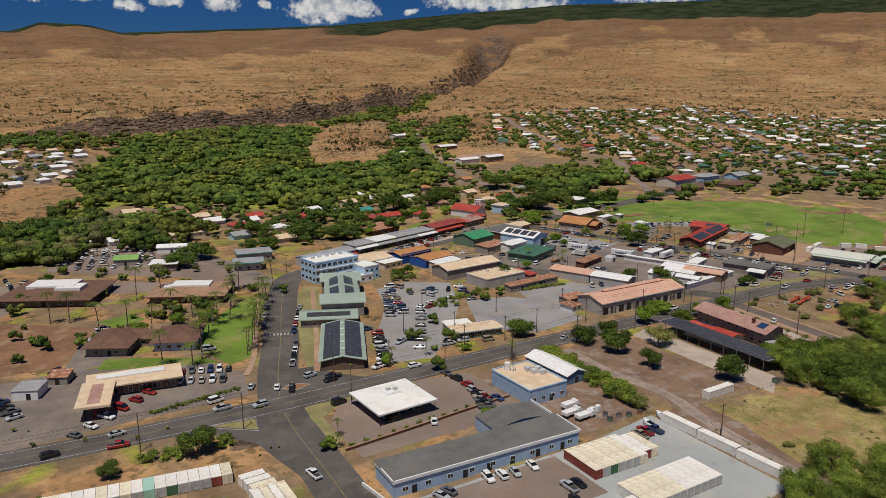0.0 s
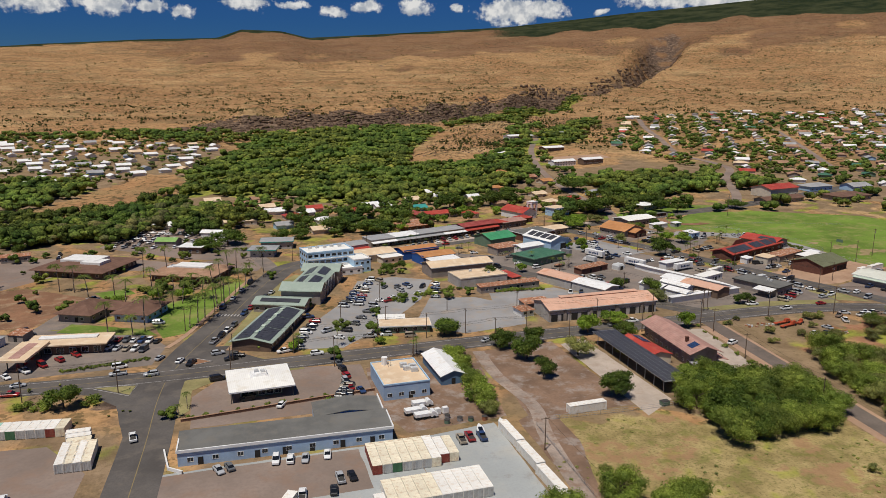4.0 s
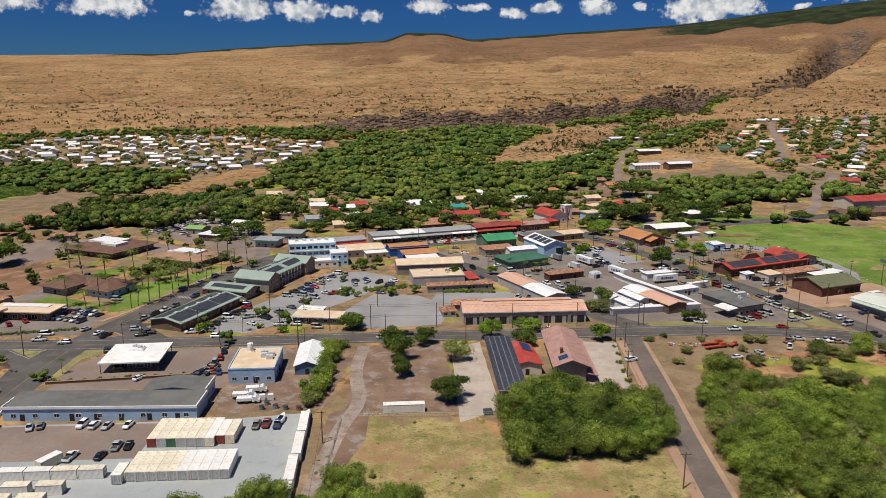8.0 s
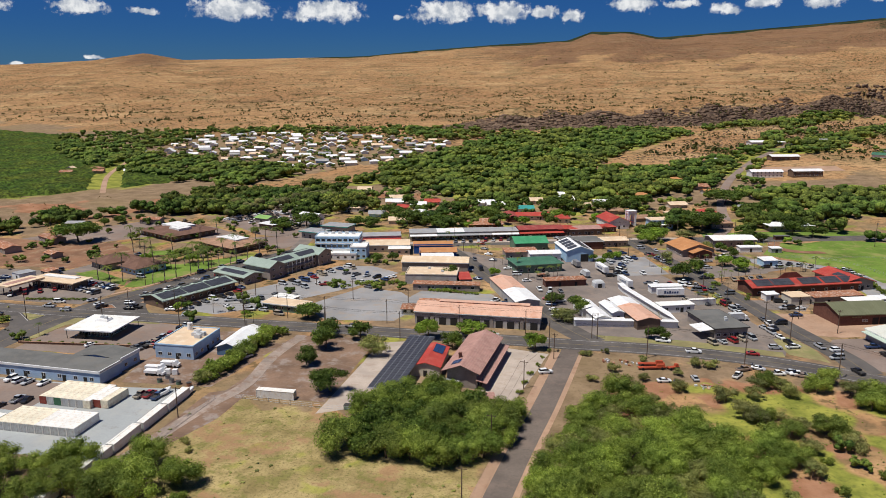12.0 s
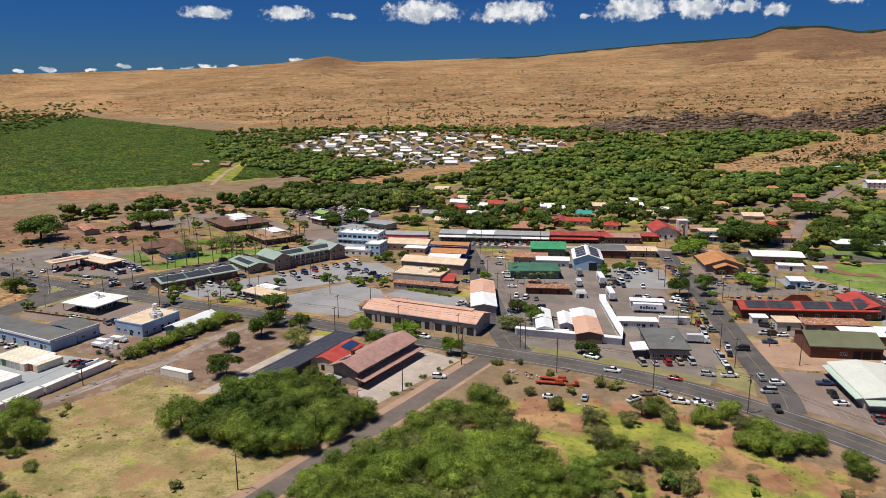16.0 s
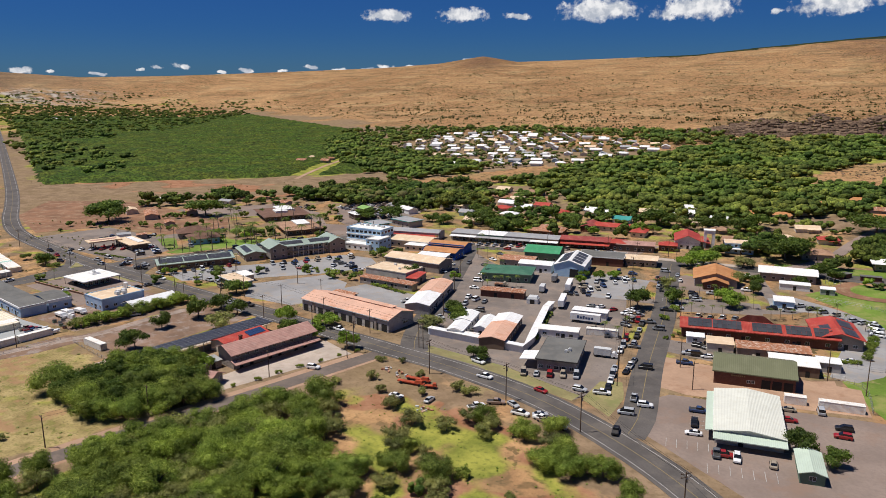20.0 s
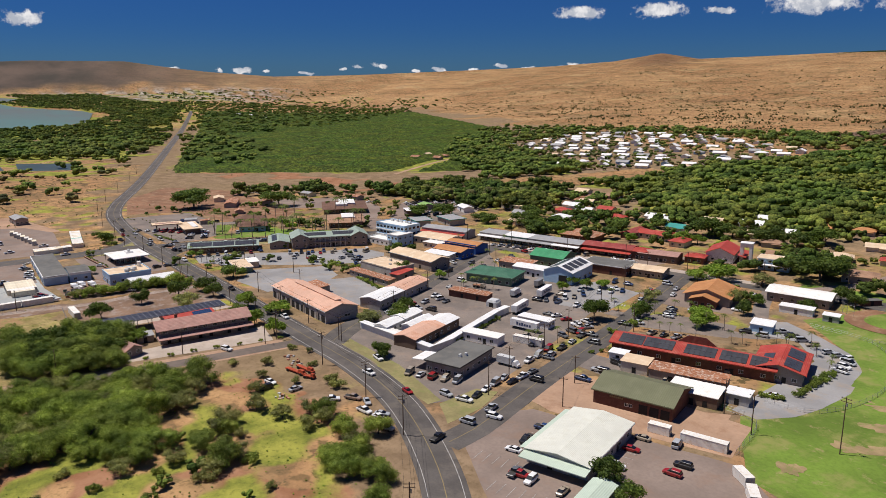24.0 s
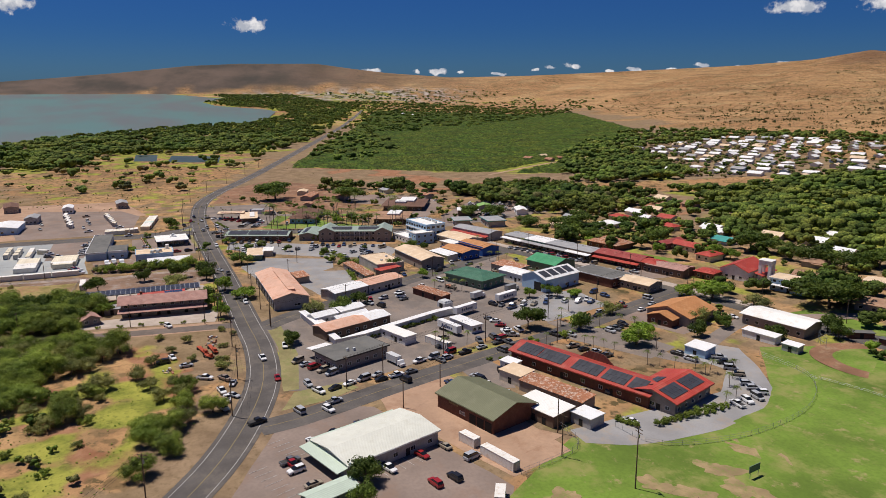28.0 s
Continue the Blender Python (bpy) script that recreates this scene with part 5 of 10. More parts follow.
part("roof_tank", tube((-3.2, 7.0, 5.0), (-3.2, 7.0, 7.6), 1.0, 1.0, 14), WHITE_METAL, b, "white cylindrical roof tank")
part("lattice_mast", join(*[tube((-2.0 + dx, 5.2 + dy, 5.0), (-2.0 + dx * .5, 5.2 + dy * .5, 9.6), 0.05, 0.04, 4) for dx in (-.4, .4) for dy in (-.4, .4)]), STEEL, b)
building("blue shed with a white gabled metal roof", 156.2, 177, 1, 8.2, 21, 3.2, "gable", 1.5, 0.5, MIDBLUE_WALL, WHITE_METAL, axis="y", name="shed", category="shed", doors=[("s", 0)], windows=[("e", 4)])
b = building("red-roofed shop with blue solar panels", 229, 171, 2, 9.6, 19, 3.6, "gable", 1.3, 0.5, CREAM_WALL, RED_ROOF, axis="y", windows=[("e", 3)], doors=[("s", 0)])
solar_rows(b, slope(9.6, 19, 3.6, 1.3, "y", "e", 5.0, 0.52), 2, 7, 1.7, 1.02, mat=SOLAR_BLUE)

# solar canopy over the bare slab
can = thing("solar_canopy", pose(221.8, 163.5, 0, 0, 0, -1.6), "long steel canopy covered with dark solar panels", "solar canopy")
part("deck", box(0, 0, 4.35, 9.3, 49, 0.22), STEEL, can)
for i in range(9):
    for sx in (-3.4, 3.4):
        part("post", tube((sx, -22 + i * 5.5, 0), (sx, -22 + i * 5.5, 4.4), 0.14, 0.14, 6), STEEL, can)
    part("beam", box(0, -22 + i * 5.5, 4.05, 9.0, 0.25, 0.32), STEEL, can)
solar_rows(can, pose(0, 0, 4.5), 5, 23, 1.66, 1.84, 0.26)

# two-storey motel
b = building("two-storey motel with a pink-brown shingle roof and open galleries", 244, 171.5, 85, 33, 9.6, 6.0, "gable", 1.9, 1.5, TAUPE_WALL, PINK_ROOF, name="motel", category="motel", windows=[("s", 9), ("n", 9)], floors=2, doors=[("s", -13.5), ("s", -9.5), ("s", -2), ("s", 2), ("s", 9), ("s", 13)], win=(1.5, 1.2))
part("gallery", box(0, -5.9, 2.85, 34, 2.1, 0.2), CONCRETE, b)
awning(b, 0, -5.0, 0, 35.5, 3.6, 3.5, PINK_ROOF, 0.7, 9)
for i in range(18):
    part("baluster", box(-16.5 + i * 1.94, -6.85, 3.05, 0.08, 0.08, 0.95), DARK_TRIM, b)
part("rail", box(0, -6.85, 4.0, 33.6, 0.1, 0.09), DARK_TRIM, b)
part("chimney", join(box(-9, 2.4, 6.4, 1.0, 0.9, 2.2), box(-9, 2.4, 8.6, 1.25, 1.1, 0.2)), MAROON_WALL, b)
solar_rows(b, slope(33, 9.6, 6.0, 1.9, "x", "n", -13.2, 0.5), 2, 3, 1.6, 1.0, mat=SOLAR_BLUE)
b = building("small pink-roofed house with blue solar panels", 248.5, 141.5, 20, 11, 7, 2.8, "gable", 1.5, 0.8, TAUPE_WALL, PINK_ROOF, axis="x", name="house", category="house", windows=[("s", 3), ("e", 2)], doors=[("s", 0)])
solar_rows(b, slope(11, 7, 2.8, 1.5, "x", "s", 0.6, 0.5), 3, 3, 1.2, 0.95, mat=SOLAR_BLUE)
building("low pale shed with a flat metal roof", 239, 151, 85, 6, 5, 2.5, "shed", 0.4, 0.4, TAUPE_WALL, GREY_ROOF, name="shed", category="shed", doors=[("s", 0)])

# ---- offices along the main street
b = building("long office building with a sage roof covered in solar panels", 103.3, 233.5, -23.5, 14.4, 38.5, 3.6, "gable", 1.5, 0.9, BROWN_WALL, SAGE_ROOF, axis="y", name="office", category="office", windows=[("e", 9), ("w", 9)], edge=MINT_ROOF, doors=[("e", 6)])
for s_ in ("e", "w"):
    for yy in (-12.6, 0.0, 12.6):
        solar_rows(b, slope(14.4, 38.5, 3.6, 1.5, "y", s_, yy, 0.48), 3, 6, 1.9, 1.96)
for yy in (-13, -6, 1, 8, 15):
    part("skylight", box(0, yy, 5.25, 1.5, 1.7, 0.25), MINT_ROOF, b)
b = building("office wing with a pale sage roof and solar panels", 111.1, 264.8, -23.5, 22, 11, 3.8, "gable", 1.3, 0.8, TAUPE_WALL, SAGE_ROOF, name="office", category="office", windows=[("s", 6), ("e", 2)], edge=MINT_ROOF, doors=[("s", 7)])
solar_rows(b, slope(22, 11, 3.8, 1.3, "x", "s", 0, 0.5), 5, 3, 3.4, 1.0)
b = building("long two-storey office with grey walls and a sage solar roof", 127.6, 289.9, 68, 34, 13, 6.4, "gable", 1.8, 0.9, TAUPE_WALL, SAGE_ROOF, name="office", category="office", windows=[("s", 9), ("n", 9)], floors=2, edge=MINT_ROOF, doors=[("s", 2)])
for xx in (-8.5, 8.5):
    solar_rows(b, slope(34, 13, 6.4, 1.8, "x", "s", xx, 0.5), 4, 3, 3.2, 1.3)
    solar_rows(b, slope(34, 13, 6.4, 1.8, "x", "n", xx, 0.5), 4, 3, 3.2, 1.3)
part("gallery", box(0, -7.2, 3.1, 20, 1.6, 0.2), CONCRETE, b)
for i in range(7):
    part("post", tube((-9 + 3 * i, -7.8, 0), (-9 + 3 * i, -7.8, 6.3), 0.12, 0.12, 6), TRIM, b)
for sgn in (-1, 1):
    building("gabled end wing of the grey two-storey office", 127.6 + sgn * 6.56, 289.9 + sgn * 16.23, 68, 9.5, 17.5, 6.6, "gable", 2.2, 0.8, TAUPE_WALL, SAGE_ROOF, axis="y", name="office", category="office", windows=[("s", 2), ("n", 2)], floors=2, edge=MINT_ROOF)

# pale blue three-storey block
b = building("pale-blue three-storey block with banded windows and a white flat roof", 140.0, 332.4, 10, 25, 14, 10.0, "flat", 0, 0, PALEBLUE_WALL, WHITE_ROOF, parapet=0.7, edge=PALEBLUE_WALL, name="office", category="office", windows=[("s", 8), ("e", 4), ("w", 4)], floors=3, win=(2.2, 1.4))
roof_units(b, [(-8, 3), (-4, 3.4), (0, 3), (4, 3.6), (8, 2.5)], 10.2, (1.8, 1.4, 1.1))
part("band", box(0, -7.25, 3.1, 25.4, 0.5, 0.5), WHITE_WALL, b)
part("band", box(0, -7.25, 6.4, 25.4, 0.5, 0.5), WHITE_WALL, b)
building("pale-blue lower annex with stepped white roof", 155.0, 323.9, 10, 9, 13, 6.6, "flat", 0, 0, PALEBLUE_WALL, WHITE_ROOF, parapet=0.6, edge=WHITE_WALL, name="office", category="office", windows=[("s", 3), ("e", 3)], floors=2)
building("white walled terrace in front of the blue block", 145.0, 317.9, 10, 20, 9, 3.0, "flat", 0, 0, WHITE_WALL, WHITE_ROOF, parapet=0.9, edge=WHITE_WALL, windows=[("s", 5)])

# ---- shops in the middle
b = building("shop with a broad pale tan roof", 164.8, 344.9, 14, 26, 15, 4.2, "gable", 1.3, 0.7, CREAM_WALL, TAN_ROOF, name="shop", category="shop", windows=[("s", 6)], doors=[("s", 4)], edge=TRIM)
building("low pale shop annex with a flat white roof", 174.8, 335.9, 14, 12, 8, 3.4, "flat", 0, 0.5, CREAM_WALL, WHITE_ROOF, name="shop", category="shop", windows=[("s", 3)])
b = building("shop with an orange roof and cobalt-blue painted walls", 192.4, 345.4, 14, 22, 12, 4.6, "gable", 1.2, 0.5, COBALT_WALL, ORANGE2_ROOF, name="shop", category="shop", windows=[("s", 4)], doors=[("s", 2)])
part("false_front", box(0, -6.1, 0, 22.4, 0.3, 5.4), COBALT_WALL, b, "tall cobalt-blue false front")
b = building("orange-roofed shop beside a blue wall", 198.4, 330.9, 14, 20, 12, 4.2, "gable", 1.2, 0.5, COBALT_WALL, ORANGE2_ROOF, name="shop", category="shop", windows=[("s", 4), ("e", 3)])
part("false_front", box(-10.1, 0, 0, 0.3, 12.6, 5.0), COBALT_WALL, b)
building("white-roofed lean-to shop beside the orange roof", 200.4, 319.9, 14, 17, 7, 3.4, "shed", 0.6, 0.4, CREAM_WALL, WHITE_METAL, name="shop", category="shop", windows=[("s", 3)])
b = building("tan warehouse with a low pale gabled roof", 203, 304, 6, 34, 13, 5.2, "gable", 1.6, 0.5, TAUPE_WALL, TAN_ROOF, name="warehouse", category="warehouse", windows=[("e", 2)], doors=[("s", 8)], edge=TRIM)
b = building("grey block shop with a flat cream roof", 206, 281.5, 6, 25, 15, 4.6, "flat", 0, 0, GREY_WALL, TAN_ROOF, parapet=0.5, edge=CREAM_WALL, name="shop", category="shop", windows=[("e", 3)], doors=[("s", 8)])
roof_units(b, [(-2, 4), (5, -2)], 4.8, (1.2, 1.0, 0.8))
building("red awning porch on a shop side", 222, 280, 16, 5, 12, 3.2, "shed", 0.5, 0.5, TAUPE_WALL, RED_ROOF, name="porch", category="porch", doors=[("e", 0)])
building("long narrow shed with a rusty flat roof", 216, 266, 6, 31, 4.6, 3.0, "shed", 0.4, 0.4, TAUPE_WALL, RUST_ROOF, name="shed", category="shed", doors=[("s", -8), ("s", 4)], windows=[("s", 5)])
b = building("long grey warehouse with dark loading bays and a faded salmon roof", 238, 222.5, 0.4, 50, 15, 5.2, "gable", 2.0, 0.5, GREY_WALL, ORANGE_ROOF, name="warehouse", category="warehouse", edge=TRIM)
bays(b, 50, 15, "s", 11, 2.6, 3.0, SHADE)
for i in range(4):
    part("pilaster", box(-18 + i * 12, -7.55, 0, 1.4, 0.3, 5.1), TAUPE_WALL, b)
part("ridge_vent", join(box(2, 1.2, 6.7, 36, 2.4, 0.9), box(2, 1.2, 7.6, 37, 3.2, 0.16)), ORANGE_ROOF, b, "raised salmon ridge vent")
window_in(b, on_side(50, 15, "e", 2.5, 1.5), 2.6, 0.9)
b = building("long shop wing with a white and salmon roof along the street", 252.5, 249, 23.5, 10.5, 19, 4.2, "gable", 1.0, 0.4, GREY_WALL, WHITE_METAL, axis="y", name="shop", category="shop", windows=[("e", 5)], doors=[("e", 2)])
building("salmon-roofed shop wing along the street", 244.3, 268, 23.5, 10.5, 21, 4.2, "gable", 1.2, 0.4, GREY_WALL, ORANGE_ROOF, axis="y", name="shop", category="shop", windows=[("e", 5)], doors=[("e", 2)])
building("small white shed with a rusty hipped roof", 207.5, 228, 8, 6, 7, 2.6, "hip", 1.3, 0.5, WHITE_WALL, RUST_ROOF, name="shed", category="shed", windows=[("s", 2)])
building("low rusty shed in the warehouse yard", 216, 236, 4, 12, 6, 2.8, "shed", 0.5, 0.4, TAUPE_WALL, RUST_ROOF, name="shed", category="shed", doors=[("s", 0)])
b = building("low tan building with a flat beige roof", 154.5, 223, -10, 19, 8, 3.0, "flat", 0, 0.6, GREEN_WALL, TAN_ROOF, name="office", category="office", windows=[("s", 5)], doors=[("s", -3)], edge=TRIM)
building("small pale raised roof block behind the tan building", 151, 231, -12, 10, 5, 3.2, "flat", 0, 0.5, CREAM_WALL, WHITE_ROOF, name="shed", category="shed", windows=[("s", 2)])

# ---- white market sheds, dark flat-roofed shop, trailers
for dx, dy, w_, d_, r_ in ((285.5, 231, 6, 11, WHITE_METAL), (280.5, 243, 7, 12, WHITE_METAL), (291, 241, 5, 15, WHITE_METAL)):
    building("white metal-roofed market shed", dx, dy, 20, w_, d_, 3.4, "gable", 0.9, 0.4, WHITE_WALL, r_, axis="y", name="shed", category="shed", windows=[("e", 3)], doors=[("s", 0)], group="market sheds")
building("long market shed with a white and rust-stained roof", 301.5, 234.5, 20, 9.5, 20, 3.8, "gable", 1.0, 0.4, BROWN_WALL, ORANGE_ROOF, axis="y", name="shed", category="shed", windows=[("e", 5)], doors=[("e", 5)], group="market sheds")
building("white roof end of the long market shed", 296.2, 249, 20, 9.5, 10.5, 3.8, "gable", 1.0, 0.4, BROWN_WALL, WHITE_METAL, axis="y", name="shed", category="shed", windows=[("e", 2)], group="market sheds")
wl = thing("yard_wall", pose(0, 0, 0), "white-capped concrete block wall round the market yard", "wall")
line = [Vector((*p, 0)) for p in [(276, 224.5), (316, 229.5), (313, 240), (298, 276), (296, 284)]]
part("wall", strip(line, 0.9, -0.9, 2.6, 2.6), WHITE_WALL, wl)
part("cap", strip(line, 1.5, -1.5, 2.8, 0.18), WHITE_METAL, wl)
b = building("shop with a dark flat roof and a deep white awning", 331.0, 230.5, 20, 13, 22, 4.2, "flat", 0, 0.6, TAUPE_WALL, DARK_ROOF, name="shop", category="shop", windows=[("s", 5), ("e", 6)], doors=[("s", 2)], edge=DARK_TRIM)
awning(b, -7.2, -6.5, -90, 8.5, 5.5, 3.9, WHITE_METAL, 0.5, 3)
roof_units(b, [(2, -3), (3, -1)], 4.4, (1.0, 0.9, 0.9))
building("white prefabricated store with a flat roof", 317.5, 252.5, 20, 15, 5.5, 3.2, "flat", 0, 0.3, WHITE_WALL, WHITE_ROOF, name="store", category="store", windows=[("s", 3)], doors=[("s", 2)])
building("small white flat-roofed depot building beside the trailer", 316, 281.5, 15, 14, 5, 3.2, "flat", 0, 0.4, WHITE_WALL, WHITE_METAL, name="depot", category="depot", windows=[("e", 2)], doors=[("s", 1)])
b = building("low brick-red yard building with a rusty roof", 270, 285, 20, 20, 5, 3.0, "shed", 0.4, 0.4, MAROON_WALL, RUST_ROOF, name="shed", category="shed", doors=[("s", -3), ("s", 5)])
tank = thing("storage_hut", pose(286, 285, 0, 0, 0, 20), "white arched metal storage hut", "hut")
part("body", join(*[box(0, 0, 0, 5, 4.5, 2.2), box(0, 0, 2.2, 4.7, 4.5, 0.9, 0.8)]), PALE_STEEL, tank)
part("door", box(0, -2.3, 0, 2.0, 0.1, 2.0), SHADE, tank)

# green-roofed supermarket and neighbours
b = building("market with a green metal roof and a dark palm-shaded front", 253.5, 314.4, 24, 24, 16, 4.2, "hip", 1.8, 0.8, GREEN_WALL, DKGREEN_ROOF, name="shop", category="shop", windows=[("s", 6), ("e", 4)], doors=[("s", 2)], edge=GREEN_WALL)
building("building with a bright green gabled roof", 246.3, 361.9, 18, 19, 16, 5.2, "gable", 2.4, 0.6, GREEN_WALL, GREEN_ROOF, name="shop", category="shop", windows=[("s", 4)], doors=[("s", 2)])
building("rusty-roofed low shop row", 243.5, 339, 18, 18, 9, 4.0, "shed", 0.6, 0.4, TAUPE_WALL, RUST_ROOF, name="shop", category="shop", windows=[("s", 3)])
building("white store with a low gabled roof", 256.7, 336.5, 18, 17, 9, 4.2, "gable", 1.0, 0.5, WHITE_WALL, WHITE_METAL, name="shop", category="shop", windows=[("s", 3)], doors=[("s", 3)])
b = building("tall pale-blue hall with a white roof and solar panels", 272.8, 346.0, 18, 15, 24, 6.0, "gable", 2.6, 0.5, PALEBLUE_WALL, WHITE_METAL, axis="y", name="hall", category="hall", windows=[("e", 4)], doors=[("e", 4)])
door_in(b, on_side(15, 24, "s", 2.6, 0), 4.2, 4.2, SHADE, "roller_door")
for yy in (-8.5, -3, 2.5, 8):
    solar_rows(b, slope(15, 24, 6.0, 2.6, "y", "e", yy, 0.52), 1, 4, 5.2, 1.05)
    solar_rows(b, slope(15, 24, 6.0, 2.6, "y", "w", yy, 0.52), 1, 4, 5.2, 1.05)
b = building("long maroon shop with a dark flat roof", 275.7, 373.2, 18, 24, 15, 4.6, "flat", 0, 0.4, MAROON_WALL, DARK_ROOF, name="shop", category="shop", windows=[("e", 4)], doors=[("s", 4)], edge=TRIM)
building("small cream building with a low tan gable", 294.5, 382.6, 18, 16, 11, 3.8, "gable", 1.1, 0.8, TAUPE_WALL, TAN_ROOF, name="shop", category="shop", windows=[("s", 5), ("e", 3)], doors=[("s", 1)])

# ---- shop rows on the north side of the main street
for i in range(4):
    cx, cy = 178.5 + i * 16.4, 380.3 + i * 5.1
    b = building("part of a shop row with pale roof and shaded arcade", cx, cy, 17, 17, 11, 4.4, "shed", 0.5, 0.2, (TAUPE_WALL, GREEN_WALL, TAUPE_WALL, BROWN_WALL)[i], (GREY_ROOF, WHITE_METAL, GREY_ROOF, GREY_ROOF)[i], name="shop", category="shop", windows=[("s", 4)], doors=[("s", 0), ("s", 5)], win=(2.4, 1.6), sill=0.7, group="shop row")
    awning(b, 0, -5.4, 0, 17, 3.4, 3.5, (WHITE_METAL, GREY_ROOF, GREY_ROOF, WHITE_METAL)[i], 0.5, 5)
b = building("store with a red awning and grey false front", 151, 364, 19, 33, 12, 4.6, "gable", 1.2, 0.3, GREY_WALL, GREY_ROOF, name="shop", category="shop", windows=[("s", 6)], doors=[("s", 0)], win=(2.2, 1.5), sill=0.7)
awning(b, 0, -5.9, 0, 33, 3.2, 3.4, RED_ROOF, 0.7, 7)
b = building("teal-fronted store under a low roof", 119, 391, -8, 18, 12, 4.4, "flat", 0, 0.8, GREY_WALL, GREY_ROOF, name="shop", category="shop", windows=[("s", 4)], doors=[("s", 2)], edge=TEAL_ROOF)
b = building("maroon-roofed shop row with a red awning", 249.0, 405.9, 20, 29, 13, 4.6, "gable", 1.4, 0.4, MAROON_WALL, MAROON_ROOF, name="shop", category="shop", windows=[("s", 6)], doors=[("s", 0)], win=(2.2, 1.5), sill=0.7)
awning(b, 0, -6.4, 0, 29, 3.0, 3.3, RED_ROOF, 0.6, 6)
building("red-roofed shop at the row's end", 266.0, 410.9, 20, 12, 11, 4.2, "hip", 1.6, 0.5, MAROON_WALL, RED_ROOF, name="shop", category="shop", windows=[("s", 3)], doors=[("s", 0)])
b = building("low shop with a dusty pink roof", 277.1, 414.3, 20, 21, 12, 4.0, "gable", 1.0, 0.5, BROWN_WALL, PINK_ROOF, name="shop", category="shop", windows=[("s", 5)], doors=[("s", 2)])
building("small shop with a red hipped roof", 292.1, 425.3, 20, 10, 9, 3.4, "hip", 1.6, 0.5, MAROON_WALL, RED_ROOF, name="shop", category="shop", windows=[("s", 2)], doors=[("s", 0)])
b = building("church with red roofs", 296.6, 443.8, 22, 14, 22, 5.0, "gable", 3.0, 0.7, WHITE_WALL, RED_ROOF, axis="y", name="church", category="church", windows=[("e", 5), ("s", 2)], doors=[("s", 0)])
awning(b, 8.2, 2, 90, 18, 4.5, 4.2, RED_ROOF, 1.0, 5)
tw = thing("bell_tower", pose(308.6, 446.8, 0, 0, 0, 22), "white square church tower with an arched opening", "tower")
for sx in (-1, 1):
    for sy in (-1, 1):
        part("pier", box(sx * 2.3, sy * 2.0, 0, 1.4, 1.2, 9.0), WHITE_WALL, tw)
part("top", join(box(0, 0, 9.0, 6.2, 5.4, 1.6), box(0, 0, 10.6, 6.6, 5.8, 0.3)), WHITE_WALL, tw)
part("arch", join(*[turned(box(0, 0, 0, 0.5, 0.5, 1.4), pose(1.9 * math.cos(a), -1.9, 7.0 + 1.7 * math.sin(a), 0, -math.degrees(a) + 90)) for a in [math.radians(v) for v in range(10, 180, 20)]]), WHITE_WALL, tw)
b = building("white two-storey shop with a blue-grey front balcony", 327.2, 442.7, 20, 15, 10, 6.0, "flat", 0, 0.6, PALEBLUE_WALL, TAN_ROOF, name="shop", category="shop", windows=[("s", 4), ("e", 2)], floors=2, doors=[("s", 1)], edge=TRIM)
awning(b, 0, -5, 0, 15, 2.4, 3.4, WHITE_METAL, 0.3, 4)
b = building("long low building with a white roof and dark verandah", 408, 446, 14, 26, 12, 3.8, "hip", 1.3, 2.0, TAUPE_WALL, WHITE_METAL, name="building", category="building", windows=[("s", 6)], doors=[("s", 2)])
building("small house with a tan hipped roof", 366, 450, 20, 15, 11, 3.4, "hip", 2.0, 1.0, TAUPE_WALL, TANBROWN_ROOF, name="house", category="house", windows=[("s", 3)], doors=[("s", 0)])
b = building("hall with a wide orange-brown gabled roof", 338.0, 369.5, 20, 19, 20, 4.0, "gable", 3.0, 0.9, TAUPE_WALL, ORANGE2_ROOF, axis="y", name="hall", category="hall", windows=[("e", 4), ("w", 4)], doors=[("s", 0)])
building("low gabled porch of the orange-roofed hall", 342.0, 357.5, 20, 11, 6, 3.4, "gable", 1.8, 0.6, MAROON_WALL, ORANGE2_ROOF, axis="y", name="porch", category="porch", doors=[("s", 0)], windows=[("s", 2)])
building("long white-roofed hall beside the ball field", 364.3, 397.2, 15, 25, 14, 4.2, "gable", 1.2, 1.0, TAUPE_WALL, WHITE_ROOF, name="hall", category="hall", windows=[("s", 6)], doors=[("s", 3)])
building("low white equipment shed with a flat roof", 372, 379, 15, 13, 4.5, 2.8, "shed", 0.3, 0.3, WHITE_WALL, WHITE_METAL, name="shed", category="shed", doors=[("s", 0)])
building("small grey shed by the ball field", 386, 379.5, 15, 6, 4, 2.6, "shed", 0.3, 0.3, GREY_WALL, WHITE_METAL, name="shed", category="shed", doors=[("s", 0)])
building("blue-grey metal shed with a pale roof", 375, 347, 18, 8, 7, 3.0, "shed", 0.5, 0.3, PALEBLUE_WALL, WHITE_METAL, name="shed", category="shed", doors=[("s", 0)])

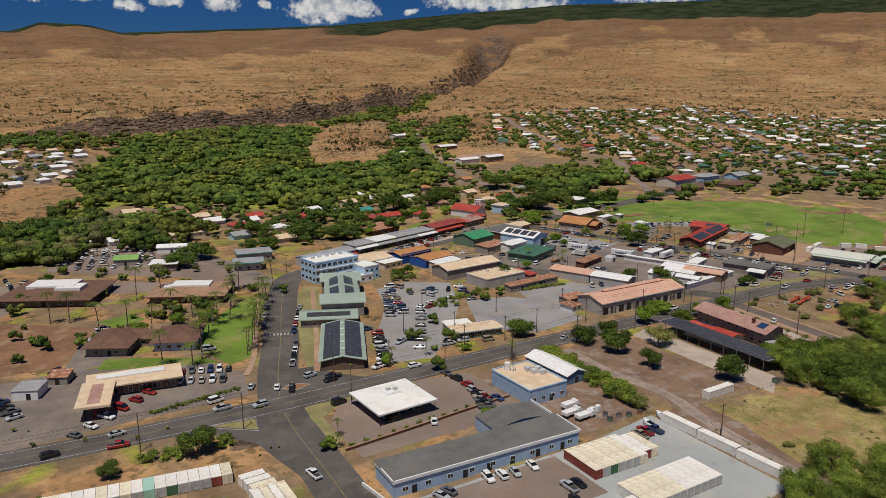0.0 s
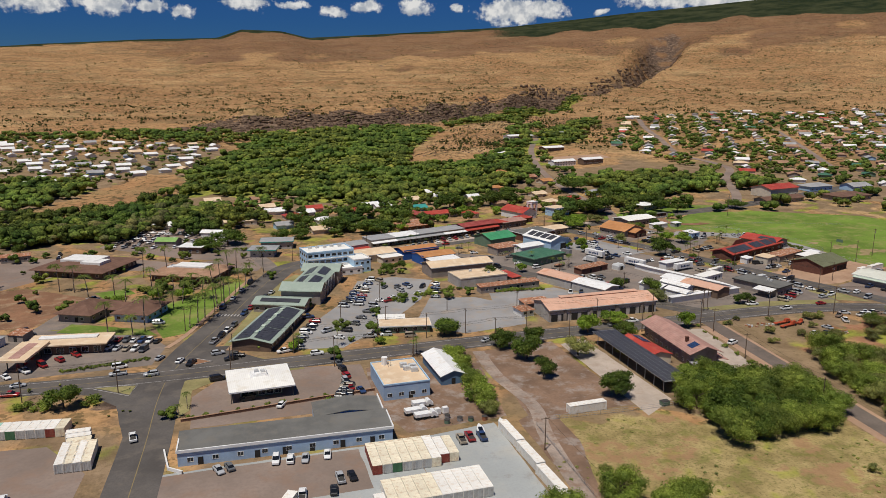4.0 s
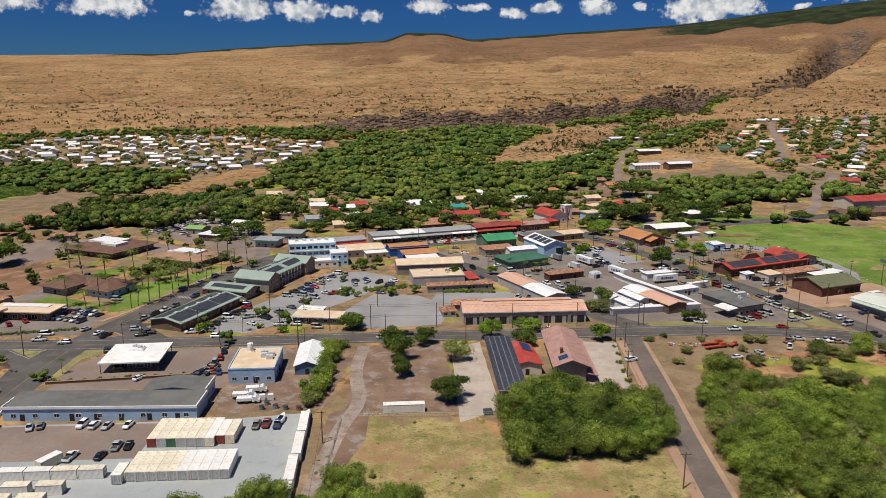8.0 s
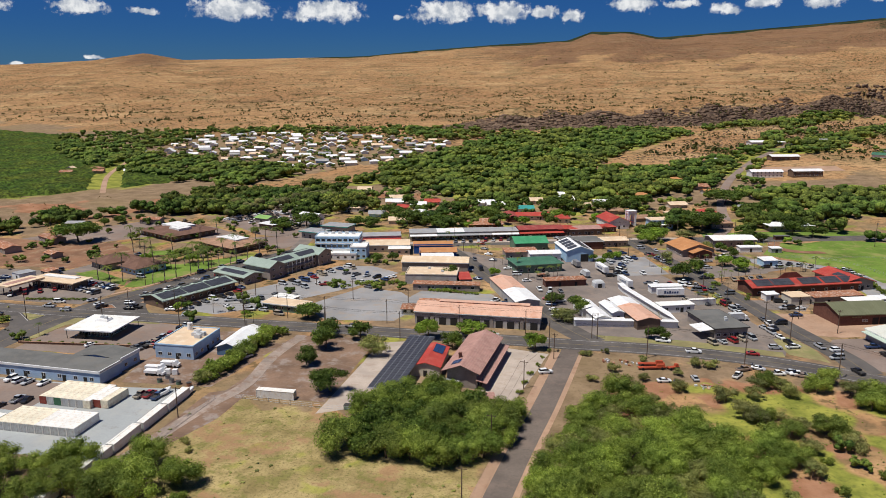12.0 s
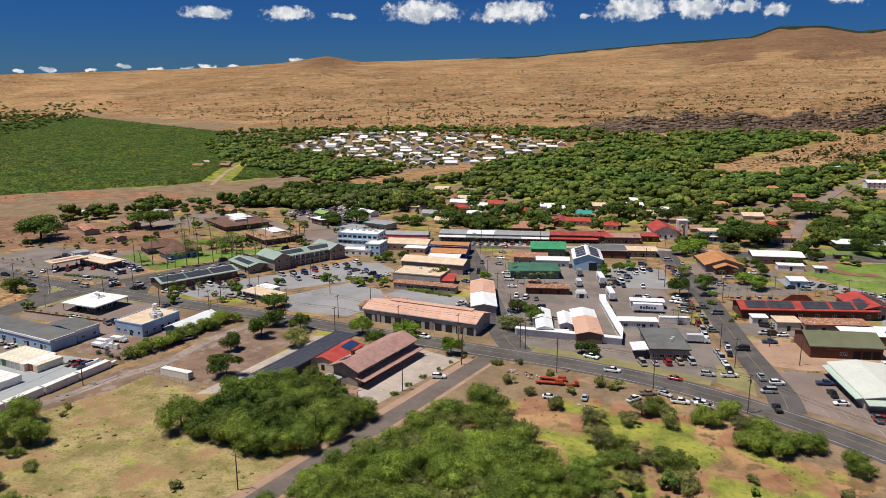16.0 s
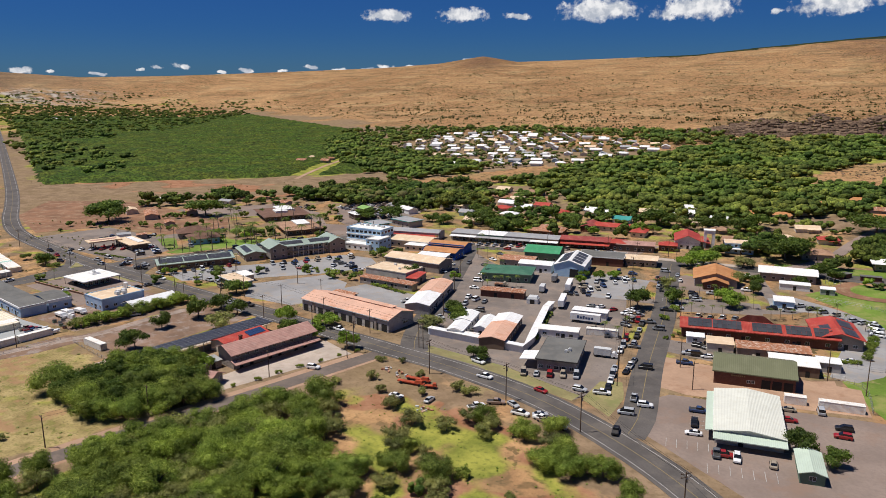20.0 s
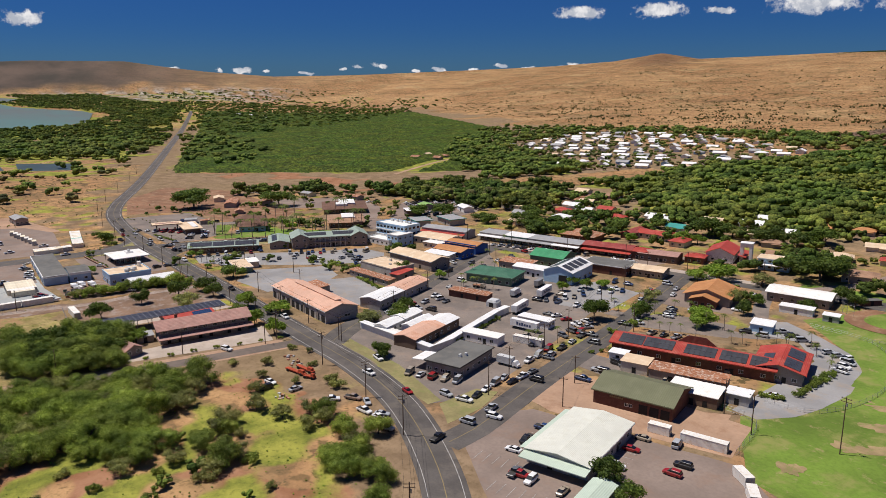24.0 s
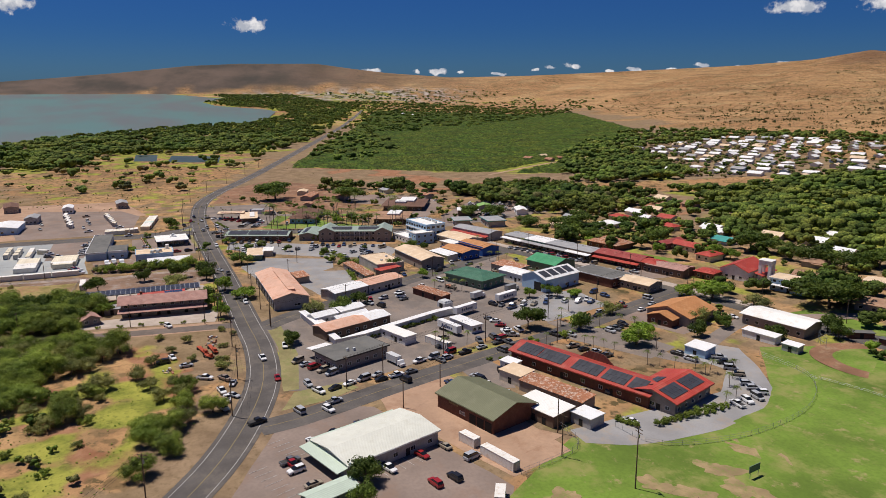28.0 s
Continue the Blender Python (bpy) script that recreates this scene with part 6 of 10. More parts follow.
# ---- red shopping building, olive hall, white hall
b = building("long shopping building with a red roof and dark solar panels", 377.5, 297, 21, 54, 12, 4.2, "gable", 1.8, 0.9, MAROON_WALL, RED_ROOF, name="shopping_building", category="shopping building", windows=[("s", 8), ("n", 10)], doors=[("s", -5), ("s", 14), ("n", 0)], edge=RED_ROOF)
for xx, nn in ((-20.5, 5), (-10.8, 6), (3.2, 6), (14.0, 5), (21.8, 3)):
    solar_rows(b, slope(54, 12, 4.2, 1.8, "x", "s", xx, 0.48), nn, 2, 1.65, 2.7)
part("false_gable", ([(-7, 6.4, 4.2), (7, 6.4, 4.2), (3, 6.4, 7.0), (-3, 6.4, 7.0), (-7, 6.1, 4.2), (7, 6.1, 4.2), (3, 6.1, 7.0), (-3, 6.1, 7.0)], [(1, 0, 3, 2), (4, 5, 6, 7), (0, 4, 7, 3), (5, 1, 2, 6), (3, 7, 6, 2)]), MAROON_WALL, b)
b = building("red-roofed wing of the shopping building with rows of solar panels", 401.5, 312, 21, 15, 21, 4.2, "gable", 2.0, 0.9, TAUPE_WALL, RED_ROOF, axis="y", name="shopping_building", category="shopping building", windows=[("e", 5), ("s", 3)], doors=[("s", 2)], edge=RED_ROOF)
for yy in (-5.5, 4.5):
    solar_rows(b, slope(15, 21, 4.2, 2.0, "y", "e", yy, 0.48), 3, 4, 1.65, 2.1)
solar_rows(b, slope(15, 21, 4.2, 2.0, "y", "w", -3, 0.48), 2, 4, 1.65, 2.1)
building("rusty tin-roofed workshop row", 388, 279.5, 21, 24, 6.5, 3.4, "shed", 0.6, 0.3, TAUPE_WALL, RUST_ROOF, name="workshop", category="workshop", doors=[("s", -5), ("s", 5)])
building("workshop with a tan flat roof", 371, 275, 21, 9, 7, 3.6, "shed", 0.3, 0.3, CREAM_WALL, TAN_ROOF, name="workshop", category="workshop", doors=[("s", 0)])
building("open-fronted workshop with a pale flat roof", 397, 270, 18, 15, 9, 3.6, "shed", 0.5, 0.3, BROWN_WALL, WHITE_ROOF, name="workshop", category="workshop", doors=[("s", 0), ("s", 4)])
building("small white-roofed store room", 406, 279, 18, 7, 6, 3.2, "flat", 0, 0.3, GREY_WALL, WHITE_METAL, name="store", category="store", doors=[("s", 0)])
building("small white shed with an open front", 361, 278, 21, 6, 4, 2.8, "shed", 0.3, 0.3, WHITE_WALL, WHITE_METAL, name="shed", category="shed", doors=[("s", 0)])
b = building("dark red-brown hall with an olive metal roof", 388.2, 255.5, 17.5, 24, 17, 4.6, "gable", 2.6, 0.6, MAROON_WALL, OLIVE_ROOF, name="hall", category="hall", doors=[("s", 6)], edge=OLIVE_ROOF)
for xx in (3.5, 6.8, 10.0):
    door_in(b, on_side(24, 17, "s", xx, 0), 2.4, 3.0, SHADE, "roller_door")
for xx in (-1.6, -0.3):
    window_in(b, on_side(24, 17, "s", xx, 1.4), 0.9, 0.9)
for i in range(7):
    part("sign_letter", box(-6.6 + i * 0.62, -8.62, 3.2, 0.42, 0.06, 0.5), YELLOW_LINE, b, "plain yellow sign bar")
b = building("large cream-roofed hall with a pale green awning", 397, 219, 18, 17, 28.5, 3.9, "gable", 1.1, 0.6, GREY_WALL, CREAM_METAL, axis="y", name="hall", category="hall", windows=[("s", 3), ("e", 5)], doors=[("s", -2), ("e", 4)], edge=WHITE_METAL)
awning(b, 0, -14.3, 0, 18.2, 3.6, 3.6, MINT_ROOF, 0.5, 5)
awning(b, -8.5, 0, -90, 27, 2.6, 3.6, MINT_ROOF, 0.4, 6)
building("small shelter with a pale green roof", 417, 201.5, 18, 5.5, 12, 2.8, "gable", 0.8, 0.5, GREEN_WALL, MINT_ROOF, axis="y", name="shelter", category="shelter", windows=[("s", 1)], doors=[("e", 0)])

# ---- county buildings under the palms, fuel station
b = building("large low office with a brown shingle roof and white flat centre", 20.1, 361.6, -27, 37, 30, 3.4, "hip", 2.6, 2.2, BROWN_WALL, BROWN_ROOF, name="office", category="office", windows=[("s", 8), ("e", 7)], doors=[("s", 0)])
part("flat_centre", join(box(-2, 2, 4.6, 20, 12, 1.75), box(7, -2.5, 4.5, 11, 9, 1.7)), WHITE_WALL, b, "bright white flat roof centre")
b = building("low office with a tan shingle roof and white flat centre", 72.5, 333.0, -27, 31, 22, 3.4, "hip", 2.2, 2.0, BROWN_WALL, TANBROWN_ROOF, name="office", category="office", windows=[("s", 7), ("e", 5)], doors=[("s", 0)])
part("flat_centre", join(box(0, 1.5, 4.2, 17, 9, 1.7), box(-9, 0, 4.1, 6, 5, 1.2)), WHITE_WALL, b, "bright white flat roof centre")
building("office with a steep brown hipped roof and carport", 33, 279, -27, 14, 19, 3.4, "hip", 3.2, 1.5, TAUPE_WALL, BROWN_ROOF, name="office", category="office", windows=[("e", 4), ("s", 2)], doors=[("s", 1)])
building("office wing with a brown hipped roof and white-framed windows", 54, 272, -24, 14, 17, 3.4, "hip", 3.2, 1.4, PALEBLUE_WALL, BROWN_ROOF, name="office", category="office", windows=[("s", 4), ("e", 4)], doors=[("e", 3)])
building("brown roofed link between office wings", 44, 279, -27, 13, 9, 3.2, "gable", 1.8, 0.8, TAUPE_WALL, BROWN_ROOF, name="office", category="office", windows=[("s", 3)])
b = building("fuel station shop with a tan mansard roof", 33, 236.5, -8, 25, 9, 3.8, "flat", 0, 1.6, BROWN_WALL, TAN_ROOF, name="fuel_station", category="fuel station", windows=[("s", 6)], doors=[("s", 4)], edge=TAN_ROOF, win=(2.2, 1.8), sill=0.6)
part("flat_centre", box(-1, 2.2, 4.0, 20, 3.4, 0.4), WHITE_WALL, b, "white flat roof strip")
b = thing("fuel_canopy", pose(20.5, 225.5, 0, 0, 0, -12), "fuel station canopy with a tan mansard edge and dark centre", "canopy")
part("canopy", join(box(0, 0, 4.2, 9.5, 19, 0.7)), TAN_ROOF, b)
part("flat_centre", box(0, 0, 4.9, 3.4, 15, 0.06), PINK_ROOF, b)
for yy in (-6.5, 6.5):
    for xx in (-2.6, 2.6):
        part("post", tube((xx, yy, 0), (xx, yy, 4.3), 0.2, 0.2), DARK_TRIM, b)
for yy in (-5, 0, 5):
    part("fuel_pump", join(box(0, yy, 0, 1.0, 2.2, 0.18), box(0, yy, 0.18, 0.6, 0.9, 1.6)), RED_WALL, b)
building("white box-like store shed", 4, 247, -24, 7.5, 8, 3.0, "flat", 0, 0.2, WHITE_WALL, GREY_ROOF, name="shed", category="shed", doors=[("s", 1)])
building("small shed with a rusty roof", 13, 254, -24, 6, 6, 2.6, "shed", 0.4, 0.3, TAUPE_WALL, RUST_ROOF, name="shed", category="shed", doors=[("s", 0)])
building("rusty-roofed plank shed by the dirt lot", -14, 290, -24, 9, 6, 2.6, "gable", 0.9, 0.5, TAUPE_WALL, RUST_ROOF, name="shed", category="shed", doors=[("s", 0)])
building("long store with a rusty gabled roof", -55, 300, -28, 26, 9, 3.2, "gable", 1.2, 0.4, TAUPE_WALL, RUST_ROOF, name="shed", category="shed", windows=[("s", 3)])
building("white canopy-roofed car dealer's office", 72, 391, -22, 13, 11, 4.0, "flat", 0, 0.8, BROWN_WALL, WHITE_METAL, name="shop", category="shop", windows=[("s", 3)], doors=[("s", 0)])
b = building("small corner fuel shop with a teal-edged canopy", 110, 371, -15, 13, 10, 4.2, "flat", 0, 1.5, GREY_WALL, GREY_ROOF, name="fuel_station", category="fuel station", windows=[("s", 3)], doors=[("s", 0)], edge=TEAL_ROOF)
building("bright green-roofed workshop among parked cars", 57, 414, -20, 12, 10, 3.4, "gable", 1.4, 0.5, TAUPE_WALL, paint("lime_roof", (0.25, 0.42, 0.12), 0.6, 0.12, 0.2, 3.0, 0.4, ribs=0.45), name="workshop", category="workshop", doors=[("s", 0)])
building("long workshop with a white gabled roof", 84, 432, -20, 16, 8, 3.4, "gable", 1.2, 0.5, WHITE_WALL, WHITE_METAL, name="workshop", category="workshop", doors=[("s", 0)])

# ---------------------------------------------------------------- trees
def blob(r, squash=0.8, n=3):
    """A rough ball of quads."""
    vs, fs, ids = [], [], {}
    for ax in range(3):
        for s in (-1, 1):
            g0 = {}
            for i in range(n + 1):
                for j in range(n + 1):
                    p = [0, 0, 0]
                    p[ax], p[(ax + 1) % 3], p[(ax + 2) % 3] = s, 2 * i / n - 1, 2 * j / n - 1
                    v = Vector(p).normalized()
                    key = tuple(round(c, 4) for c in v)
                    if key not in ids:
                        ids[key] = len(vs)
                        vs.append((v.x * r, v.y * r, v.z * r * squash))
                    g0[i, j] = ids[key]
            for i in range(n):
                for j in range(n):
                    q = (g0[i, j], g0[i + 1, j], g0[i + 1, j + 1], g0[i, j + 1])
                    fs.append(q if s > 0 else q[::-1])
    return np.array(vs), np.array(fs)


def crown_arrays(seed, rx, height, base, lobes, leaves, size, flat=0.7, up=0.25, core=0.55, core_n=2, slim=(0.4, 0.95)):
    """A crown: several uneven lobes, each covered with small leaf sprays. Returns vertices and quads."""
    r = np.random.RandomState(seed)
    centres, radii = [], []
    for i in range(lobes):
        a, d = r.uniform(0, math.tau), rx * (0.0 if i == 0 else r.uniform(0.35, 0.8))
        lr = rx * r.uniform(0.26, 0.5)
        centres.append((d * math.cos(a), d * math.sin(a), base + (height - base) * (0.55 + r.uniform(-0.22, 0.25) - 0.25 * (d / rx) ** 2)))
        radii.append(lr)
    centres, radii = np.array(centres), np.array(radii)
    vs, fs, off = [], [], 0
    for c, lr in zip(centres, radii):
        bv, bf = blob(lr * core, flat, core_n)
        bv = bv * (1 + r.uniform(-0.16, 0.16, (len(bv), 1))) + c
        vs.append(bv)
        fs.append(bf + off)
        off += len(bv)
    pick = r.choice(lobes, leaves, p=radii ** 2 / (radii ** 2).sum())
    d = r.normal(size=(leaves, 3))
    d[:, 2] += up
    d /= np.linalg.norm(d, axis=1)[:, None]
    p = centres[pick] + d * (radii[pick] * r.uniform(0.62, 1.2, leaves))[:, None] * np.array([1, 1, flat])
    nrm = d + r.normal(size=(leaves, 3)) * 0.55
    nrm /= np.linalg.norm(nrm, axis=1)[:, None]
    u = np.cross(nrm, r.normal(size=(leaves, 3)))
    u /= np.linalg.norm(u, axis=1)[:, None]
    w = np.cross(nrm, u)
    s = size * r.uniform(0.55, 1.35, (leaves, 1))
    k = r.uniform(*slim, (leaves, 1))
    quad = np.stack([p - u * s - w * s * k * 0.6, p + u * s * 0.7 - w * s * k, p + u * s + w * s * k * 0.7, p - u * s * 0.8 + w * s * k], 1).reshape(-1, 3)
    vs.append(quad)
    fs.append(np.arange(leaves * 4).reshape(-1, 4) + off)
    return np.vstack(vs), np.vstack(fs)


def trunk_piece(seed, h, r0, limbs, reach):
    r = random.Random(seed)
    knee = Vector((r.uniform(-.3, .3), r.uniform(-.3, .3), h * 0.45))
    out = [tube((0, 0, -0.2), knee, r0, r0 * 0.75, 7)]
    for i in range(limbs):
        a = i * math.tau / limbs + r.uniform(-.4, .4)
        tip = Vector((reach * math.cos(a), reach * math.sin(a), h * r.uniform(0.75, 0.95)))
        mid = knee.lerp(tip, 0.5) + Vector((0, 0, 0.1 * h))
        out += [tube(knee, mid, r0 * 0.6, r0 * 0.38, 6), tube(mid, tip, r0 * 0.38, r0 * 0.12, 5)]
    return join(*out)


# kind: label, variants, crown radius, height, crown base, lobes, leaves, leaf size, flatness, leaf material
TREE_KINDS = {
    "kiawe": ("spreading kiawe tree with feathery green foliage", 4, 5.2, 7.5, 0.9, 16, 7800, 0.150, 0.72, KIAWE),
    "shade": ("broad dark-green shade tree with an umbrella crown", 3, 6.2, 7.5, 2.8, 14, 3200, 0.26, 0.5, DEEP_LEAF),
    "round": ("dense round dark-green tree on bare ground", 3, 4.2, 7.0, 1.4, 11, 2600, 0.23, 0.85, DEEP_LEAF),
    "bright": ("bright green leafy tree beside buildings", 2, 4.0, 6.2, 1.6, 11, 2400, 0.23, 0.75, BRIGHT_LEAF),
    "grey": ("grey-green thorny tree with thin foliage", 3, 4.2, 5.6, 0.8, 12, 2600, 0.16, 0.7, OLIVE_LEAF),
    "bush": ("low grey-green bush on dry ground", 3, 2.3, 2.4, 0.2, 8, 900, 0.15, 0.75, OLIVE_LEAF),
    "green_bush": ("low rounded green bush beside paving", 2, 2.2, 2.4, 0.2, 8, 900, 0.16, 0.8, KIAWE),
}
PROTO, used_kinds = {}, {}


def tree(kind, x, y, scale=1.0, squash=1.0, z=None):
    label, variants, rx, h, base, lobes, leaves, size, flat, mat = TREE_KINDS[kind]
    used_kinds[kind] = used_kinds.get(kind, -1) + 1
    v = used_kinds[kind] % variants
    z = ground_z(x, y) if z is None else z
    if (kind, v) not in PROTO:
        name = {"kiawe": "kiawe_tree", "shade": "shade_tree", "grey": "thorn_tree"}.get(kind, "bush" if "bush" in kind else "tree")
        ob = thing(name, pose(x, y, z, 0, 0, random.uniform(0, 360)), label, name.replace("_", " "))
        cv, cf = crown_arrays(hash_seed(kind, v), rx, h, base, lobes, leaves, size, flat)
        part("crown", fast_mesh("crown", cv, cf, mat), None, ob)
        if "bush" not in kind:
            part("trunk", trunk_piece(v, h * 0.8, 0.26 if rx > 3 else 0.1, 4, rx * 0.5), BARK, ob, smooth=True)
        PROTO[kind, v] = ob
        return ob
    m = pose(x, y, z, 0, 0, random.uniform(0, 360)) @ Matrix.Diagonal((scale, scale * random.uniform(0.9, 1.1), scale * squash, 1))
    return copy_thing(PROTO[kind, v], m)


def hash_seed(kind, v):
    return sum(ord(c) for c in kind) * 7 + v * 131


def palm_proto(seed, h, label):
    r = random.Random(seed)
    ob = thing("palm", pose(0, 0, 0), label, "palm tree", "coconut palms")
    lean = (r.uniform(-.9, .9), r.uniform(-.9, .9))
    pts = [Vector((lean[0] * (i / 5) ** 2, lean[1] * (i / 5) ** 2, h * i / 5 - 0.1)) for i in range(6)]
    part("trunk", join(*[tube(p, q, 0.2 - 0.016 * i, 0.19 - 0.016 * i, 7) for i, (p, q) in enumerate(zip(pts, pts[1:]))]), PALM_BARK, ob, smooth=True)
    vs, fs = [], []
    for i in range(19):
        a, lift, ln = i * 2.4 + r.uniform(-.2, .2), r.uniform(-0.5, 1.1), r.uniform(2.6, 3.5)
        u, side = Vector((math.cos(a), math.sin(a), 0)), Vector((-math.sin(a), math.cos(a), 0))
        spine = [pts[-1] + u * ln * t + Vector((0, 0, lift * t * 1.4 - (1.5 + 0.5 * lift) * t * t)) for t in (0, 0.25, 0.5, 0.75, 1.0)]
        for wing in (-1, 1):
            for k in range(4):
                for f in (0.0, 0.5):
                    p = spine[k].lerp(spine[k + 1], f)
                    q = spine[k].lerp(spine[k + 1], f + 0.34)
                    w = 0.82 * (1 - 0.2 * k) * (0.5 if k == 0 else 1)
                    t1 = q + side * wing * w + u * 0.25 - Vector((0, 0, 0.22))
                    n = len(vs)
                    vs += [tuple(p), tuple(q), tuple(t1), tuple(p.lerp(t1, 0.75))]
                    fs.append((n, n + 1, n + 2, n + 3))
    part("frond_crown", fast_mesh("frond_crown", np.array(vs), np.array(fs), PALM_LEAF), None, ob)
    return ob


PALMS = []


def palm(x, y, scale=1.0):
    if len(PALMS) < 4:
        p = palm_proto(len(PALMS), (9.5, 11.5, 7.5, 10.5)[len(PALMS)], "slender coconut palm with a feathery crown")
        p.matrix_world = pose(x, y, 0)
        PALMS.append(p)
        return p
    return copy_thing(random.choice(PALMS), pose(x, y, 0, 0, 0, random.uniform(0, 360)) @ Matrix.Scale(scale * random.uniform(0.85, 1.1), 4))


def within(x, y, ring):
    """Whether one point lies in a ring."""
    odd = False
    for (ax, ay), (bx, by) in zip(ring, ring[1:] + ring[:1]):
        if (ay > y) != (by > y) and x < (bx - ax) * (y - ay) / (by - ay) + ax:
            odd = not odd
    return odd


def fill(ring, kinds, gap, scale=(0.8, 1.25), seed=0, avoid=()):
    """Trees at an even but irregular spacing inside a ring."""
    r = random.Random(seed)
    xs, ys = [p[0] for p in ring], [p[1] for p in ring]
    put = []
    for _ in range(6000):
        x, y = r.uniform(min(xs), max(xs)), r.uniform(min(ys), max(ys))
        if not within(x, y, ring):
            continue
        if any(math.hypot(x - a, y - b) < gap for a, b in put) or any(math.hypot(x - a, y - b) < c for a, b, c in avoid):
            continue
        put.append((x, y))
        tree(r.choice(kinds), x, y, r.uniform(*scale), r.uniform(0.85, 1.15))
    return put


random.seed(7)
# the thickets on both sides of the narrow side road
fill([(217, 120), (218, 108), (240, 106), (256, 108), (260, 122), (262, 140), (254, 136), (240, 146), (226, 143)], ["kiawe", "kiawe", "kiawe", "round"], 5.2, (0.85, 1.2), 1)
fill([(283, 152), (275, 120), (271, 92), (300, 70), (322, 96), (316, 118), (312, 134), (306, 150), (294, 156)], ["kiawe", "kiawe", "grey"], 5.6, (0.8, 1.15), 2)
fill([(268, 84), (262, 52), (300, 40), (330, 66), (322, 92), (298, 68)], ["kiawe", "kiawe", "grey"], 6.5, (0.8, 1.15), 3)
fill([(165, 60), (190, 66), (225, 60), (250, 70), (251, 50), (200, 30), (165, 40)], ["kiawe", "kiawe", "green_bush"], 7.0, (0.7, 1.05), 4)
fill([(396, 150), (430, 120), (470, 80), (440, 70), (400, 110)], ["kiawe", "grey", "bush"], 9, (0.7, 1.0), 7)
fill([(330, 150), (362, 154), (392, 140), (380, 100), (340, 80), (322, 120)], ["bush", "green_bush", "bush"], 12, (0.7, 1.2), 8)
fill([(318, 130), (340, 132), (336, 118), (322, 112)], ["kiawe", "grey"], 6, (0.7, 0.95), 9)
# more of the thicket, and the clumps that stand apart on the open scrub
fill([(302, 128.5), (315, 122), (320, 110), (318, 98), (297, 98)], ["kiawe", "kiawe", "grey"], 6.4, (0.8, 1.1), 10)
for kind, x, y, size in [("kiawe", 352, 173, 0.8), ("kiawe", 357, 181, 0.75), ("grey", 361, 172, 0.9), ("kiawe", 366, 168, 0.9), ("kiawe", 370, 163, 0.85), ("grey", 374, 168, 0.9), ("kiawe", 378, 168, 0.8), ("kiawe", 364, 162, 0.8), ("kiawe", 389, 161, 0.75),
                         ("grey", 343, 168, 0.8), ("kiawe", 338, 175, 0.7), ("grey", 334, 172, 0.75), ("kiawe", 347, 141, 0.95), ("grey", 351, 137, 0.8), ("kiawe", 336, 139, 0.7), ("grey", 341, 143, 0.7), ("green_bush", 331, 141, 1.3), ("grey", 326, 150, 0.95), ("kiawe", 331, 148, 0.6)]:
    tree(kind, x, y, size)
for x, y, s in [(310, 166, 0.7), (323, 160, 0.85), (332, 164, 0.7), (341, 172, 0.75), (346, 146, 0.7), (329, 146, 0.8), (300, 172, 0.5), (311, 178, 0.45)]:
    tree("grey", x, y, s)
for x, y, s in [(290, 178, 1.1), (283, 168, 0.9), (300, 190, 0.8), (318, 188, 1.2), (323, 187, 1.2), (281, 192, 0.9), (288, 195, 0.7), (186, 84, 0.8), (176, 104, 0.7), (240, 84, 0.8), (180, 100, 0.6), (200, 76, 1.0)]:
    tree("bush", x, y, s)
